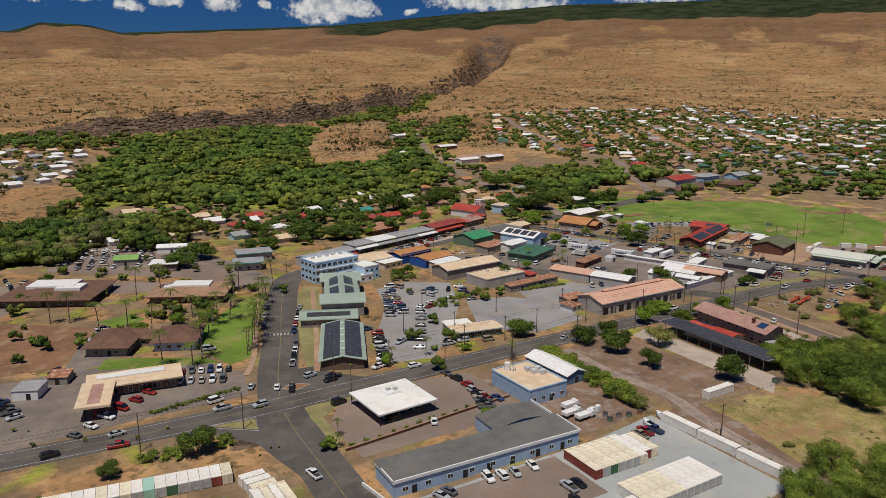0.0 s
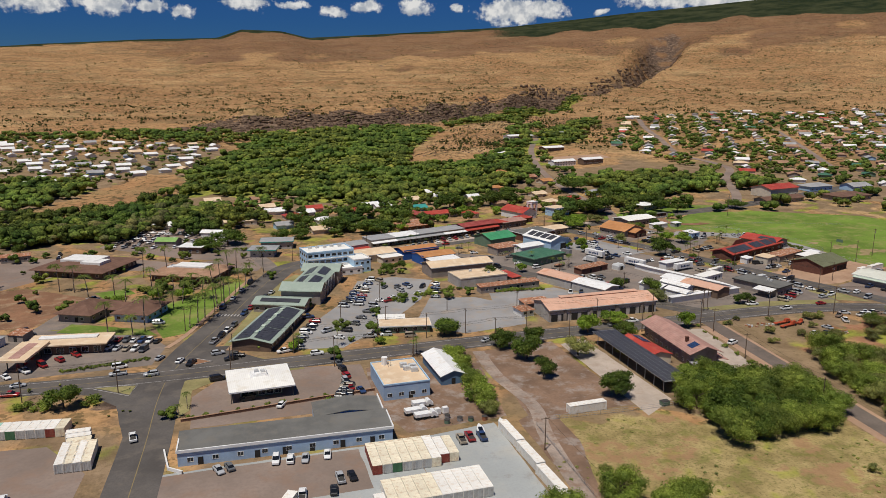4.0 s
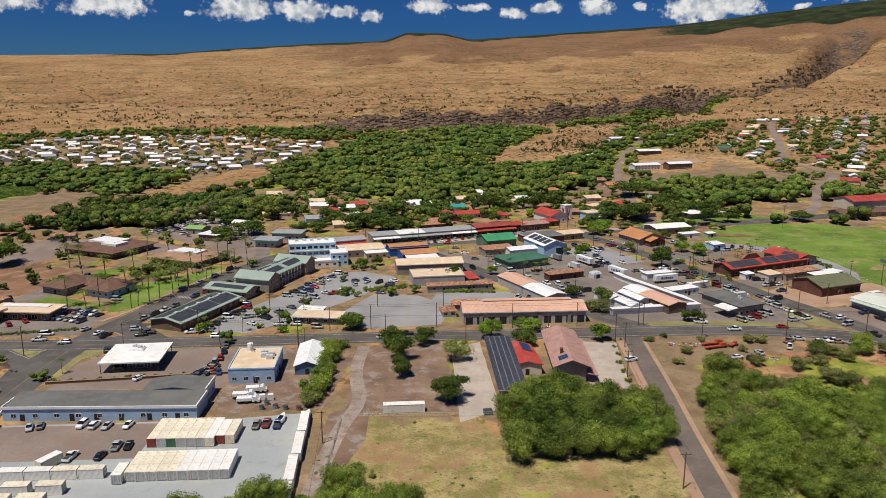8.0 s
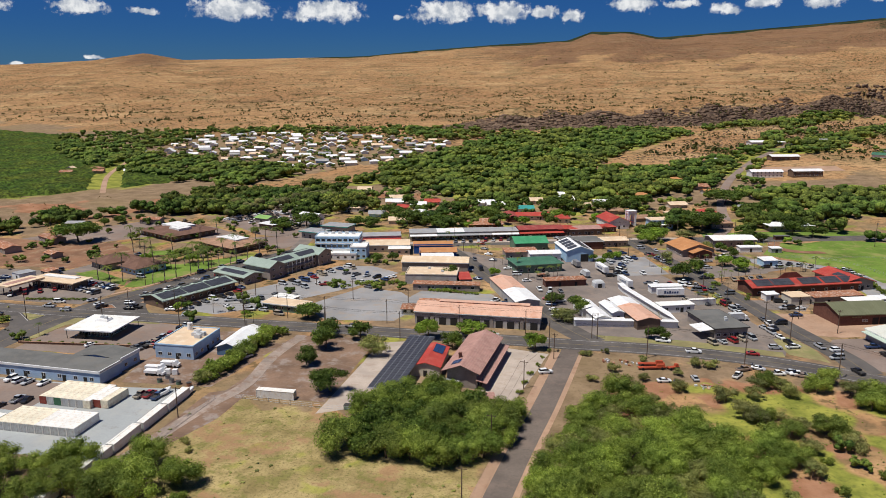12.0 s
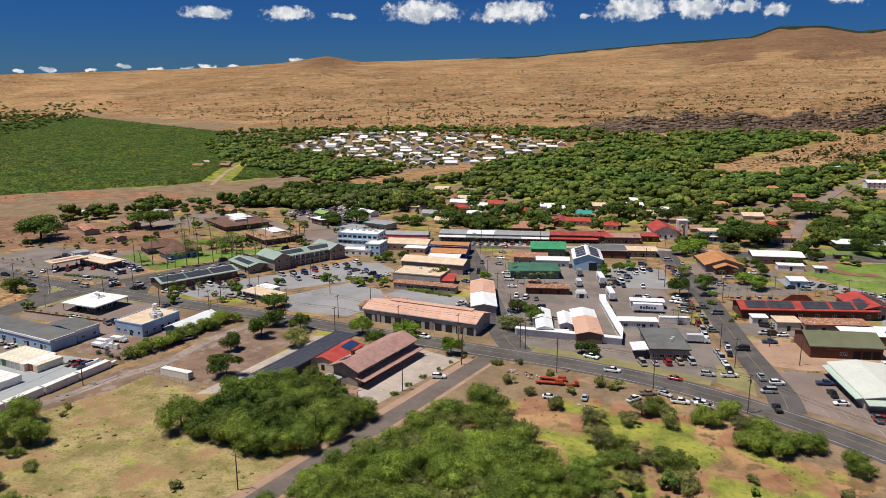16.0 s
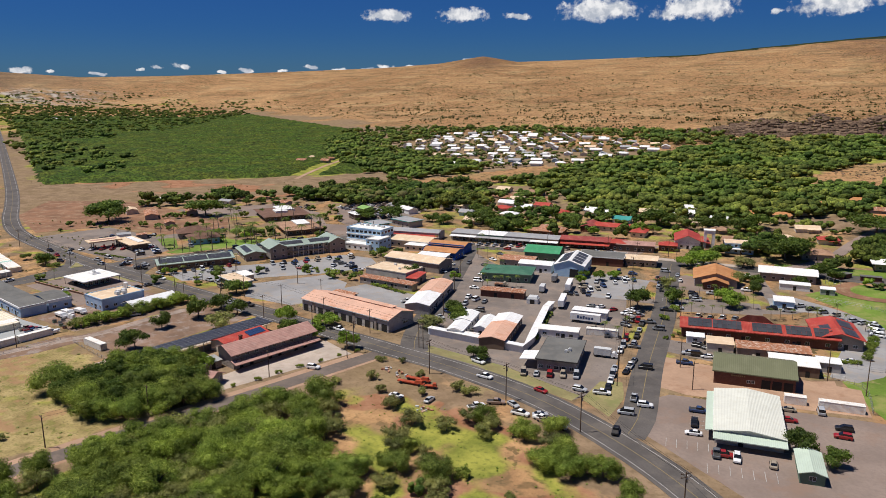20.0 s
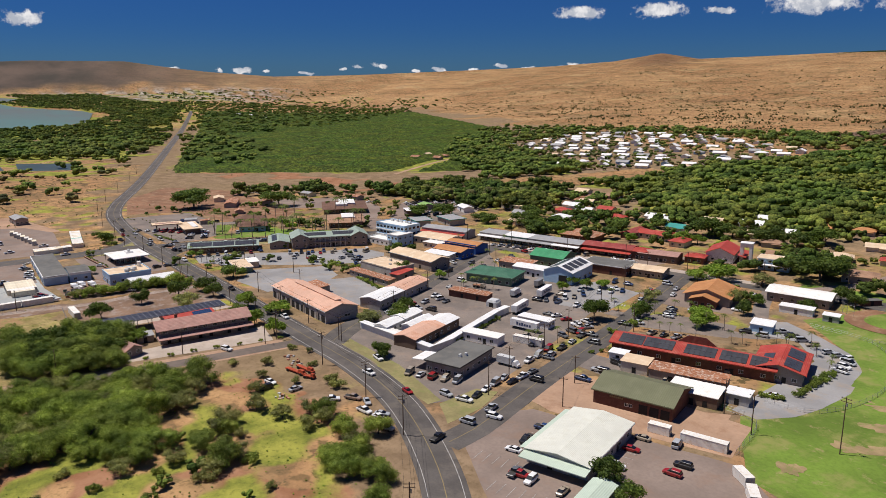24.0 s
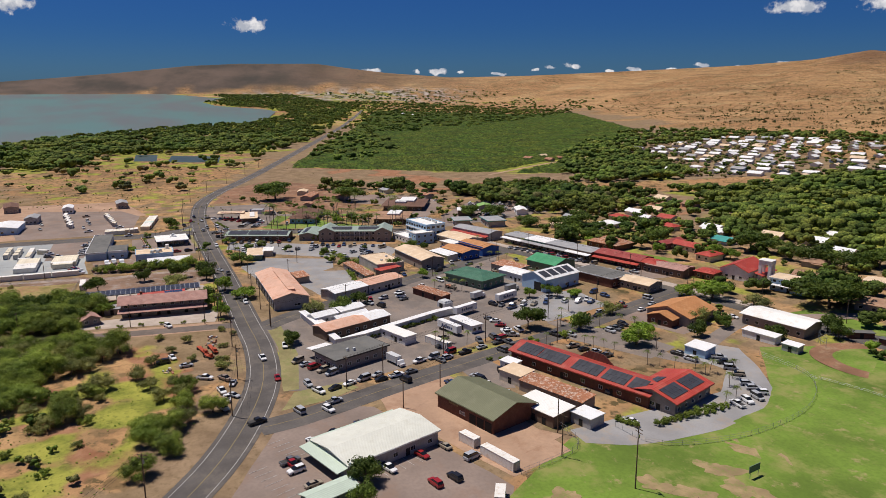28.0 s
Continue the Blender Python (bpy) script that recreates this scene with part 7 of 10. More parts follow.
# trees of the dirt lot and the motel
for kind, x, y, size in [("round", 184, 194, 1.05), ("round", 197, 193, 1.0), ("round", 187, 164, 0.95), ("grey", 207, 178, 1.25), ("shade", 203, 144, 0.92), ("round", 233, 190, 0.95), ("bright", 246, 192, 1.0), ("bright", 240, 147, 0.75),
                      ("bright", 233, 152, 0.6), ("shade", 236, 139, 0.9), ("shade", 229, 136, 0.85), ("round", 168, 213.5, 1.45), ("bright", 163, 159, 0.5), ("round", 277, 241, 1.05), ("round", 267, 252, 0.85), ("grey", 271, 231, 1.35),
                      ("round", 309, 214, 0.75), ("round", 305, 214, 0.7), ("round", 413, 211, 1.0), ("round", 422, 208, 0.8), ("shade", 327, 303.5, 1.15), ("bright", 316, 391, 1.5), ("bright", 352, 340, 1.1), ("grey", 324, 346, 1.0),
                      ("bright", 292, 338, 0.85), ("bright", 296, 345, 0.8), ("bright", 235, 294, 0.75), ("round", 214, 286, 1.0), ("round", 168, 313, 0.8), ("round", 176, 317, 0.75), ("bright", 116, 157.5, 0.75), ("round", 6, 355, 0.8),
                      ("bright", 110, 212, 0.6), ("bright", 142, 210, 0.5), ("shade", 40, 183, 0.9), ("green_bush", 34, 184, 1.5), ("green_bush", 47, 184, 1.4), ("green_bush", 28, 186, 1.3), ("shade", 18, 182, 0.5), ("shade", 418, 424, 1.35),
                      ("shade", 408, 430, 1.2), ("shade", 470, 424, 1.3), ("shade", -64, 272, 2.93), ("shade", -28, 329, 2.37), ("round", 91, 405, 2.13), ("round", 80, 392, 1.84), ("round", 188, 180, 1.26), ("bright", 222, 199, 1.18),
                      ("bright", 237, 206, 1.33), ("bright", 263, 193, 1.07), ("bright", 70, 293, 0.93), ("bright", 58, 294, 0.86), ("bright", 43, 291, 0.79), ("bright", 61, 280, 0.67), ("round", 159, 425, 2.33), ("round", 181, 414, 2.15),
                      ("shade", 189, 424, 1.01), ("round", 139, 448, 2.09), ("round", 214, 454, 1.26), ("bright", 203, 416, 0.98), ("bright", 238, 438, 0.91), ("round", 259, 491, 2.74), ("grey", 270, 497, 1.9), ("round", 294, 495, 2.43),
                      ("round", 310, 498, 2.16), ("shade", 320, 512, 1.89), ("bright", 321, 402, 2.18), ("shade", 354, 436, 2.45), ("grey", 340, 407, 1.55), ("grey", 347, 370, 1.14), ("bright", 358, 332, 1.49), ("round", 356, 377, 0.79),
                      ("round", 359, 360, 0.9), ("round", 373, 385, 0.81), ("round", 376, 409, 1.16), ("round", 384, 405, 0.92), ("round", 335, 323, 1.08), ("bright", 283, 338, 0.78), ("bright", 288, 326, 0.76), ("shade", 383, 530, 2.4),
                      ("shade", 399, 490, 1.86), ("shade", 411, 449, 1.89), ("bright", 286, 458, 1.11), ("bright", 259, 460, 1.22), ("bright", 267, 464, 1.13), ("green_bush", 340, 312, 1.06), ("green_bush", 341, 298, 1.01), ("round", 79, 511, 1.86),
                      ("round", 123, 414, 1.37), ("round", 134, 413, 1.53)]:
    tree(kind, x, y, size, 1.0 if size < 1.3 else 0.68)
fill([(135, 86), (150, 90), (168, 94), (188, 85), (191, 78), (149, 70), (128, 66)], ["kiawe", "kiawe", "green_bush"], 6.6, (0.75, 1.1), 71)
for x, y, q in [(-30, 398, 0.9), (-22, 412, 0.9), (-40, 388, 0.9), (-46, 379, 0.9)]:
    tree("round", x, y, q)
# hedgerow between the shed and the dirt lot
for i in range(20):
    f = i / 19
    tree(("green_bush", "grey", "kiawe")[i % 3], 163.0 + -2.8 * f + random.uniform(-1.2, 1.2), 190.7 + -48.1 * f, (random.uniform(1.5, 2.0), random.uniform(0.6, 0.8), random.uniform(0.55, 0.75))[i % 3])
# planted bushes along pavements and fences
for x, y in [(268, 193), (258, 138), (259, 146), (261, 154), (262, 162), (263, 170), (265, 178), (266, 186)]:
    tree("green_bush", x, y, random.uniform(0.35, 0.6))
for i in range(14):
    tree("green_bush", 34 + i * 2.0, 213.6 + 0.35 * i, random.uniform(0.4, 0.6), 0.8)
for i in range(11):
    tree("green_bush", 312 - i * 1.1, 244 + i * 3.0, random.uniform(0.5, 0.8))
for i in range(9):
    tree("green_bush", 415 - i * 0.2, 297 + i * 3.2, random.uniform(0.6, 0.9))
for i in range(7):
    tree("green_bush", 408 + i * 0.8, 288 + i * 0.4, random.uniform(0.5, 0.7))
for i in range(10):
    tree("green_bush", 76 + i * 4.4, 165.0 + 0.42 * i, random.uniform(0.3, 0.55))
for i in range(6):
    tree("green_bush", 351 + i * 1.2, 275 + i * 4, random.uniform(0.5, 0.8))
for i in range(9):
    tree("green_bush", 210 + i * 2.6, 263 - i * 0.3, random.uniform(0.5, 0.9))
for i in range(12):
    tree("green_bush", 160 + i * 3.0 + random.uniform(-1, 1), 262 + i * 0.9 + random.uniform(-3, 3), random.uniform(0.5, 0.9))
# small palms along the lane behind the red-roofed building
LANE_PALMS = [(347.2, 312.0), (351.0, 314.0), (354.6, 315.7), (358.3, 317.7), (365.2, 316.9), (376.1, 323.3), (378.9, 326.2), (382.9, 329.1), (387.8, 333.6), (391.0, 335.3), (344.3, 301.7), (344.7, 310.2)]
# palms
for x, y in [(98, 302), (95, 297), (93, 292), (90, 286), (88, 280), (85, 274), (83, 268), (80, 262), (77, 256), (74, 250), (70, 285), (66, 278), (62, 270), (74, 296), (78, 290), (58, 250), (52, 246), (46, 284), (40, 302), (30, 300), (44, 250),
             (86, 310), (82, 304), (66, 300), (56, 296), (100, 312), (106, 322), (14, 322), (20, 318), (50, 338), (90, 330), (94, 334), (60, 340)]:
    palm(x + random.uniform(-1, 1), y + random.uniform(-1, 1), 1.3)
for x, y in [(150, 194), (152, 196), (112, 211), (126, 212), (140, 214), (236, 320), (252, 294), (256, 292), (258, 297), (262, 295), (264, 299), (266, 302), (245, 306), (202, 361), (196, 372), (313, 331), (337, 264), (336, 273), (219, 345), (216, 341), (224, 347), (244, 322), (329, 268), (332, 262), (240, 122),
             (331, 325), (336, 331), (342, 336), (348, 339), (354, 343), (360, 331), (366, 335), (390, 338), (397, 341), (402, 335), (328, 318), (322, 322), (411, 325), (409, 331), (318, 344), (75, 172), (73, 166), (176, 352), (305, 405), (437, 190)]:
    palm(x, y, 0.62)
for x, y in LANE_PALMS:
    palm(x, y, 0.5)

# ---------------------------------------------------------------- woods, scrub and rocks that nobody could count
def scatter(name, label, category, template, pts, scales, material, seed=0, stretch=(0.8, 1.2), sink=0.15):
    """Copies of a template, joined into one mesh, on the ground."""
    r = np.random.RandomState(seed)
    tv, tf = template
    n = len(pts)
    pts = np.asarray(pts, float)
    z = land(pts[:, 0], pts[:, 1])[0]
    a = r.uniform(0, math.tau, n)
    c, s = np.cos(a), np.sin(a)
    sc, hi = np.asarray(scales)[:, None], (np.asarray(scales) * r.uniform(*stretch, n))[:, None]
    x = (tv[None, :, 0] * c[:, None] - tv[None, :, 1] * s[:, None]) * sc + pts[:, 0:1]
    y = (tv[None, :, 0] * s[:, None] + tv[None, :, 1] * c[:, None]) * sc + pts[:, 1:2]
    zz = (tv[None, :, 2] - sink) * hi + z[:, None]
    verts = np.stack([x, y, zz], -1).reshape(-1, 3)
    faces = (tf[None] + (np.arange(n) * len(tv))[:, None, None]).reshape(-1, 4)
    return tagged(new(name, fast_mesh(name, verts, faces, material)), label, category, kind="stuff")


def spread(ring, gap, seed, keep=None):
    """Points over a ring, one for each cell of a jittered grid."""
    r = np.random.RandomState(seed)
    xs, ys = [p[0] for p in ring], [p[1] for p in ring]
    gx, gy = np.meshgrid(np.arange(min(xs), max(xs), gap), np.arange(min(ys), max(ys), gap))
    x, y = gx.ravel() + r.uniform(-.55, .55, gx.size) * gap, gy.ravel() + r.uniform(-.55, .55, gx.size) * gap
    edge = min(14.0, 1.6 * gap)
    ok = inside(x + edge * waves(x, y, 70, seed + 3), y + edge * waves(x, y, 60, seed + 4), ring)
    if keep is not None:
        ok &= r.uniform(0, 1, x.size) < keep(x, y)
    return np.stack([x[ok], y[ok]], 1)


ROADS_CLEAR = [[(478, 434), (511, 474), (549, 536), (596, 592), (606, 640), (612, 705), (680, 850), (755, 1016), (830, 1150)], [(356, 409), (372, 450), (378, 510), (392, 590), (417, 678), (460, 790), (514, 894)], [(700, 560), (830, 760), (940, 940)], [(820, 500), (950, 680), (1060, 830)],
               [(-2000, 918), (-1300, 665), (-751, 465), (-339, 314), (-209, 264)], [(-150, 520), (-230, 640), (-290, 760)]]


def off_roads(pts, gap=9.0):
    ok = np.ones(len(pts), bool)
    for line in ROADS_CLEAR:
        ok &= along(pts[:, 0], pts[:, 1], line)[0] > gap
    return pts[ok]


LOW_TREES = [crown_arrays(900 + i, 6.4, 8.2, 0.8, 8, 34, 0.42, 0.72, core=1.0, core_n=2) for i in range(3)]
FAR_TREES = [crown_arrays(910 + i, 6.4, 7.6, 0.6, 5, 10, 0.6, 0.7, core=1.05, core_n=1) for i in range(3)]
NEAR_TREES = [crown_arrays(920 + i, 4.8, 6.8, 0.8, 10, 420, 0.30, 0.75, core=0.9, core_n=2) for i in range(3)]
TUFT = crown_arrays(960, 1.6, 2.0, 0.1, 3, 14, 0.5, 0.8, core=0.7, core_n=1)
HILL_TUFT = crown_arrays(961, 2.0, 2.4, 0.1, 3, 4, 0.5, 0.8, core=1.0, core_n=1)



def wood(ring, gap, seed, label, mats=None, keep=None, scale=(0.7, 1.4), shapes=None):
    pts = off_roads(spread(ring, gap, seed, keep))
    for bare in CLEARINGS:
        pts = pts[~inside(pts[:, 0] + 8 * waves(pts[:, 0], pts[:, 1], 40, 97), pts[:, 1], bare)]
    r = np.random.RandomState(seed + 5)
    which = r.randint(0, 3, len(pts))
    far = np.hypot(pts[:, 0] - 300, pts[:, 1] - 50) > 1250
    for i in range(3):
        for sel, kit in ((pts[(which == i) & ~far], shapes or LOW_TREES), (pts[(which == i) & far], FAR_TREES)):
            if len(sel):
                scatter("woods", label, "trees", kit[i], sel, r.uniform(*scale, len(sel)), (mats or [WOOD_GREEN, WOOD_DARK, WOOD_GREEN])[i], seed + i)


wood(RIVER, 9.2, 11, "dense green riverside woods", keep=lambda x, y: smooth01(1.05 + waves(x, y, 60, 34)), scale=(0.55, 1.35))
near_north = [(130, 440), (165, 405), (262, 436), (330, 458), (420, 470), (420, 520), (300, 512), (110, 505), (40, 470)]
CLEAR = lambda x, y: (np.min([np.hypot(x - a, y - b) - 0.8 * c for a, b, c in BUILT], axis=0) > 0) * (along(x, y, MAIN_STREET)[0] > 11)
MAIN_STREET = [(112, 322), (122, 340), (140, 350), (164, 357), (190, 364), (244, 381), (299, 397), (352, 408), (414, 420), (500, 438)]
wood(near_north, 11.0, 15, "dark green garden trees behind the shops", [WOOD_DARK, WOOD_GREEN, WOOD_DARK], keep=lambda x, y: 0.6 * CLEAR(x, y), scale=(0.45, 1.1), shapes=NEAR_TREES)
for ring, sd in (([(-60, 440), (-10, 425), (30, 440), (36, 545), (-10, 575), (-60, 540)], 61), ([(28, 470), (60, 468), (72, 570), (36, 592)], 62), ([(62, 440), (96, 440), (114, 500), (80, 520)], 63),
                 ([(136, 440), (190, 404), (225, 430), (225, 470), (164, 505)], 64), ([(300, 415), (345, 425), (420, 440), (440, 470), (420, 500), (330, 460)], 65), ([(-110, 320), (-80, 350), (-60, 420), (-110, 400)], 66)):
    wood(ring, 8.0, sd, "clump of large dark green trees", [WOOD_DARK, WOOD_GREEN, WOOD_DARK], keep=lambda x, y: (0.3 if sd == 64 else 0.85) * CLEAR(x, y), scale=(0.9, 1.6), shapes=NEAR_TREES)
wood([(-110, 250), (-70, 420), (20, 440), (112, 425), (114, 345), (60, 300), (10, 262), (-60, 225)], 12.5, 68, "small trees among offices and yards", [WOOD_DARK, WOOD_GREEN, WOOD_DARK], keep=lambda x, y: 0.3 * CLEAR(x, y), scale=(0.3, 0.8), shapes=NEAR_TREES)
wood([(306, 402), (345, 408), (470, 428), (440, 418), (400, 405), (350, 385), (318, 372)], 11, 69, "small trees beside the shops", [BRIGHT_LEAF, WOOD_DARK, WOOD_GREEN], keep=lambda x, y: 0.6 * CLEAR(x, y), scale=(0.4, 0.8), shapes=NEAR_TREES)
wood([(322, 150), (350, 160), (392, 150), (440, 108), (475, 60), (400, 20), (335, 60), (318, 100)], 7.0, 70, "low thorny bushes on the waste ground", [WOOD_GREY, WOOD_GREEN, WOOD_GREEN], keep=lambda x, y: smooth01(0.05 + waves(x, y, 34, 86)), scale=(0.25, 0.55), shapes=NEAR_TREES)
wood(VALLEY, 10.5, 67, "green trees along the valley floor", keep=lambda x, y: np.full(x.shape, 0.85))
wood([(60, 500), (110, 505), (300, 512), (420, 520), (440, 620), (380, 700), (300, 640), (160, 600), (60, 560)], 9.5, 113, "dark green garden trees among houses", [WOOD_DARK, WOOD_GREEN, WOOD_GREEN], scale=(0.4, 1.0),
     keep=lambda x, y: 0.42 * (np.min([np.hypot(x - a, y - b) - 0.75 * c for a, b, c in BUILT], axis=0) > 0))
wood([(-30, 560), (60, 640), (-40, 700), (-170, 770), (-300, 830), (-420, 800), (-200, 640), (-120, 600)], 10.5, 12, "belt of green trees below the houses", keep=lambda x, y: np.full(x.shape, 0.8))
wood([(-20, 440), (40, 530), (100, 540), (70, 470), (20, 430)], 7.5, 14, "grove of dark green trees", [WOOD_GREEN, WOOD_GREY, WOOD_DARK])
wood([(400, 560), (470, 600), (560, 560), (600, 500), (520, 480), (420, 500)], 8.5, 15, "grove of trees beyond the ball field", keep=lambda x, y: np.full(x.shape, 0.85))
wood([(380, 600), (430, 760), (420, 960), (560, 1150), (620, 1060), (520, 880), (480, 700), (440, 600)], 15, 16, "scattered trees on the spur", keep=lambda x, y: np.full(x.shape, 0.45))
wood(HOMES_EAST, 12.5, 17, "garden trees among the houses", [WOOD_DARK, WOOD_GREEN, WOOD_DARK], keep=lambda x, y: smooth01(0.72 + 0.6 * waves(x, y, 80, 84)), scale=(0.4, 0.95))
wood(HOMES_WEST, 13, 18, "garden trees among the houses", [WOOD_DARK, WOOD_GREEN, WOOD_GREY], keep=lambda x, y: np.full(x.shape, 0.62), scale=(0.35, 0.75))
wood([(420, 424), (560, 452), (800, 400), (1100, 330), (900, 280), (640, 330), (565, 400)], 16, 19, "shade trees beyond the ball field", [WOOD_DARK, WOOD_DARK, WOOD_GREEN], keep=lambda x, y: np.full(x.shape, 0.6), scale=(0.8, 1.3))
wood(COASTAL, 13.5, 20, "coastal kiawe woods and mangroves", [WOOD_GREEN, WOOD_DARK, WOOD_GREEN], keep=lambda x, y: smooth01(0.95 + 1.1 * waves(x, y, 170, 33)) * (np.hypot(x + 500, y - 205) > 100) * (np.hypot(x - 300, y - 50) < 3700), scale=(0.9, 1.6))
wood([(-640, 120), (-600, 330), (-440, 340), (-330, 300), (-150, 218), (-110, 185), (-170, 60), (-420, 0)], 33, 81, "scattered shrubby trees on the dry flats", [WOOD_GREEN, WOOD_GREY, WOOD_GREEN], keep=lambda x, y: 0.75 * (np.hypot(x + 500, y - 205) > 62), scale=(0.5, 1.3))
wood([(-2000, 990), (-1400, 790), (-800, 590), (-520, 540), (-330, 420), (-420, 380), (-900, 500), (-1960, 880)], 22, 24, "trees along the highway", keep=lambda x, y: np.full(x.shape, 0.5), scale=(0.8, 1.4))
wood([(-420, 800), (-310, 830), (-365, 1090), (-122, 1084), (90, 960), (200, 1060), (60, 1150), (-200, 1180), (-520, 1150), (-640, 1090)], 13, 25, "belt of trees at the foot of the hills", keep=lambda x, y: np.full(x.shape, 0.7))
wood([(-2600, 860), (-1900, 920), (-1000, 600), (-900, 700), (-1500, 1489), (-1900, 1600), (-2500, 1300)], 22, 26, "far woods on the plain", keep=lambda x, y: smooth01(0.8 + waves(x, y, 200, 82)), scale=(1.0, 1.6))
wood([(-3400, 1000), (-2500, 1000), (-1900, 1000), (-1500, 1500), (-2100, 2100), (-3000, 1900)], 34, 27, "far woods on the western plain", keep=lambda x, y: smooth01(0.25 + 1.2 * waves(x, y, 240, 94)), scale=(1.0, 1.7))
def scrub_mat(ring, step, seed):
    """Dense low scrub: one ruffled sheet of crowns that comes down to the ground at its ragged border."""
    xs, ys = [p[0] for p in ring], [p[1] for p in ring]
    gx, gy = np.meshgrid(np.arange(min(xs), max(xs), step), np.arange(min(ys), max(ys), step))
    r = np.random.RandomState(seed)
    x, y = gx + r.uniform(-.35, .35, gx.shape) * step, gy + r.uniform(-.35, .35, gx.shape) * step
    fill_ = zone(x, y, ring, 9.0, 6.0, seed)
    for line in ROADS_CLEAR:
        fill_ = fill_ * smooth01((along(x, y, line)[0] - 14) / 5)
    z = land(x, y)[0] - 1.0 + fill_ * (3.6 + 0.9 * waves(x, y, 60, seed) + 1.0 * waves(x, y, 17, seed + 1) + r.uniform(-1.3, 1.6, x.shape))
    idx = np.arange(x.size).reshape(x.shape)
    q = np.stack([idx[:-1, :-1], idx[:-1, 1:], idx[1:, 1:], idx[1:, :-1]], -1).reshape(-1, 4)
    q = q[(fill_.ravel()[q] > 0.02).any(1)]
    used, q = np.unique(q, return_inverse=True)
    verts = np.stack([x.ravel(), y.ravel(), z.ravel()], 1)[used]
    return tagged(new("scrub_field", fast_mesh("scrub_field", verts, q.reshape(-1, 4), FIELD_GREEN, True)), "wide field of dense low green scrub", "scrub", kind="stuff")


scrub_mat(CANE, 3.6, 21)
rr = np.random.RandomState(22)
# dry bushes dotted over the hills
rr = np.random.RandomState(30)
n = 42000
a, d = np.radians(rr.uniform(-72, 62, n)), 760 + 2500 * rr.uniform(0, 1, n) ** 1.3
pts = np.stack([HUB[0] + d * np.sin(a), HUB[1] + d * np.cos(a)], 1)
s_ = 0.40 * pts[:, 0] + 0.917 * pts[:, 1]
thick = smooth01(0.2 + 0.9 * waves(pts[:, 0], pts[:, 1], 300, 31) + 0.35 * waves(pts[:, 0], pts[:, 1], 90, 98))
ok = (s_ > 880) & (rr.uniform(0, 1, n) < 0.20 + 0.8 * thick * np.clip(1.25 - (d - 900) / 2200, 0.25, 1))
for ring in (HOMES_EAST, HOMES_WEST, CANE, RIVER):
    ok &= ~inside(pts[:, 0], pts[:, 1], ring)
pts = pts[ok]
cut = int(0.7 * len(pts))
size_ = 0.9 + 2.3 * rr.uniform(0, 1, len(pts)) ** 2
scatter("dry_bushes", "scattered grey-green bushes on the dry hillside", "bushes", HILL_TUFT, pts[:cut], size_[:cut], HILL_BUSH, 31)
scatter("dry_bushes", "scattered dry brown bushes on the hillside", "bushes", HILL_TUFT, pts[cut:], 0.8 * size_[cut:], DRY_BUSH, 32)
# scrub on the near waste ground: low tufts
for ring, gap, mat, sd, label in ((SCRUB_FIELD, 2.6, BRIGHT_LEAF, 41, "low yellow-green weeds"), (SOUTH_FIELD, 4.2, OLIVE_LEAF, 42, "low yellow-green weed tufts"), ([(60, 136), (170, 132), (176, 190), (160, 192)], 7, DRY_BUSH, 43, "tufts of dry weeds")):
    pts = spread(ring, gap, sd, lambda x, y: smooth01(0.3 + 0.9 * waves(x, y, 24, sd)))
    scatter("weeds", label, "weeds", TUFT, pts, np.random.RandomState(sd).uniform(0.12, 0.32, len(pts)) * (2.2 if sd == 42 else 1.0), mat, sd, (0.4, 0.7) if sd != 42 else (0.15, 0.3))
pts = spread([(-60, 330), (-130, 240), (-60, 216), (0, 209), (60, 206), (60, 196), (-20, 196), (-140, 215), (-300, 250), (-420, 180), (-300, 60), (-120, 20), (-60, 120), (-20, 180), (60, 180), (66, 150), (50, 150)], 6, 44, lambda x, y: smooth01(0.2 + waves(x, y, 40, 45)))
scatter("weeds", "dry roadside weeds and low bushes", "weeds", TUFT, pts, np.random.RandomState(44).uniform(0.3, 0.9, len(pts)), OLIVE_LEAF, 44, (0.5, 1.0))
pts = spread([(-420, 300), (-250, 345), (-120, 420), (20, 480), (150, 540), (160, 600), (20, 545), (-150, 500), (-300, 440)], 8, 46, lambda x, y: smooth01(0.0 + waves(x, y, 60, 47)))
scatter("weeds", "sparse weeds on the bare field", "weeds", TUFT, pts, np.random.RandomState(46).uniform(0.3, 0.8, len(pts)), DRY_BUSH, 46, (0.5, 1.0))
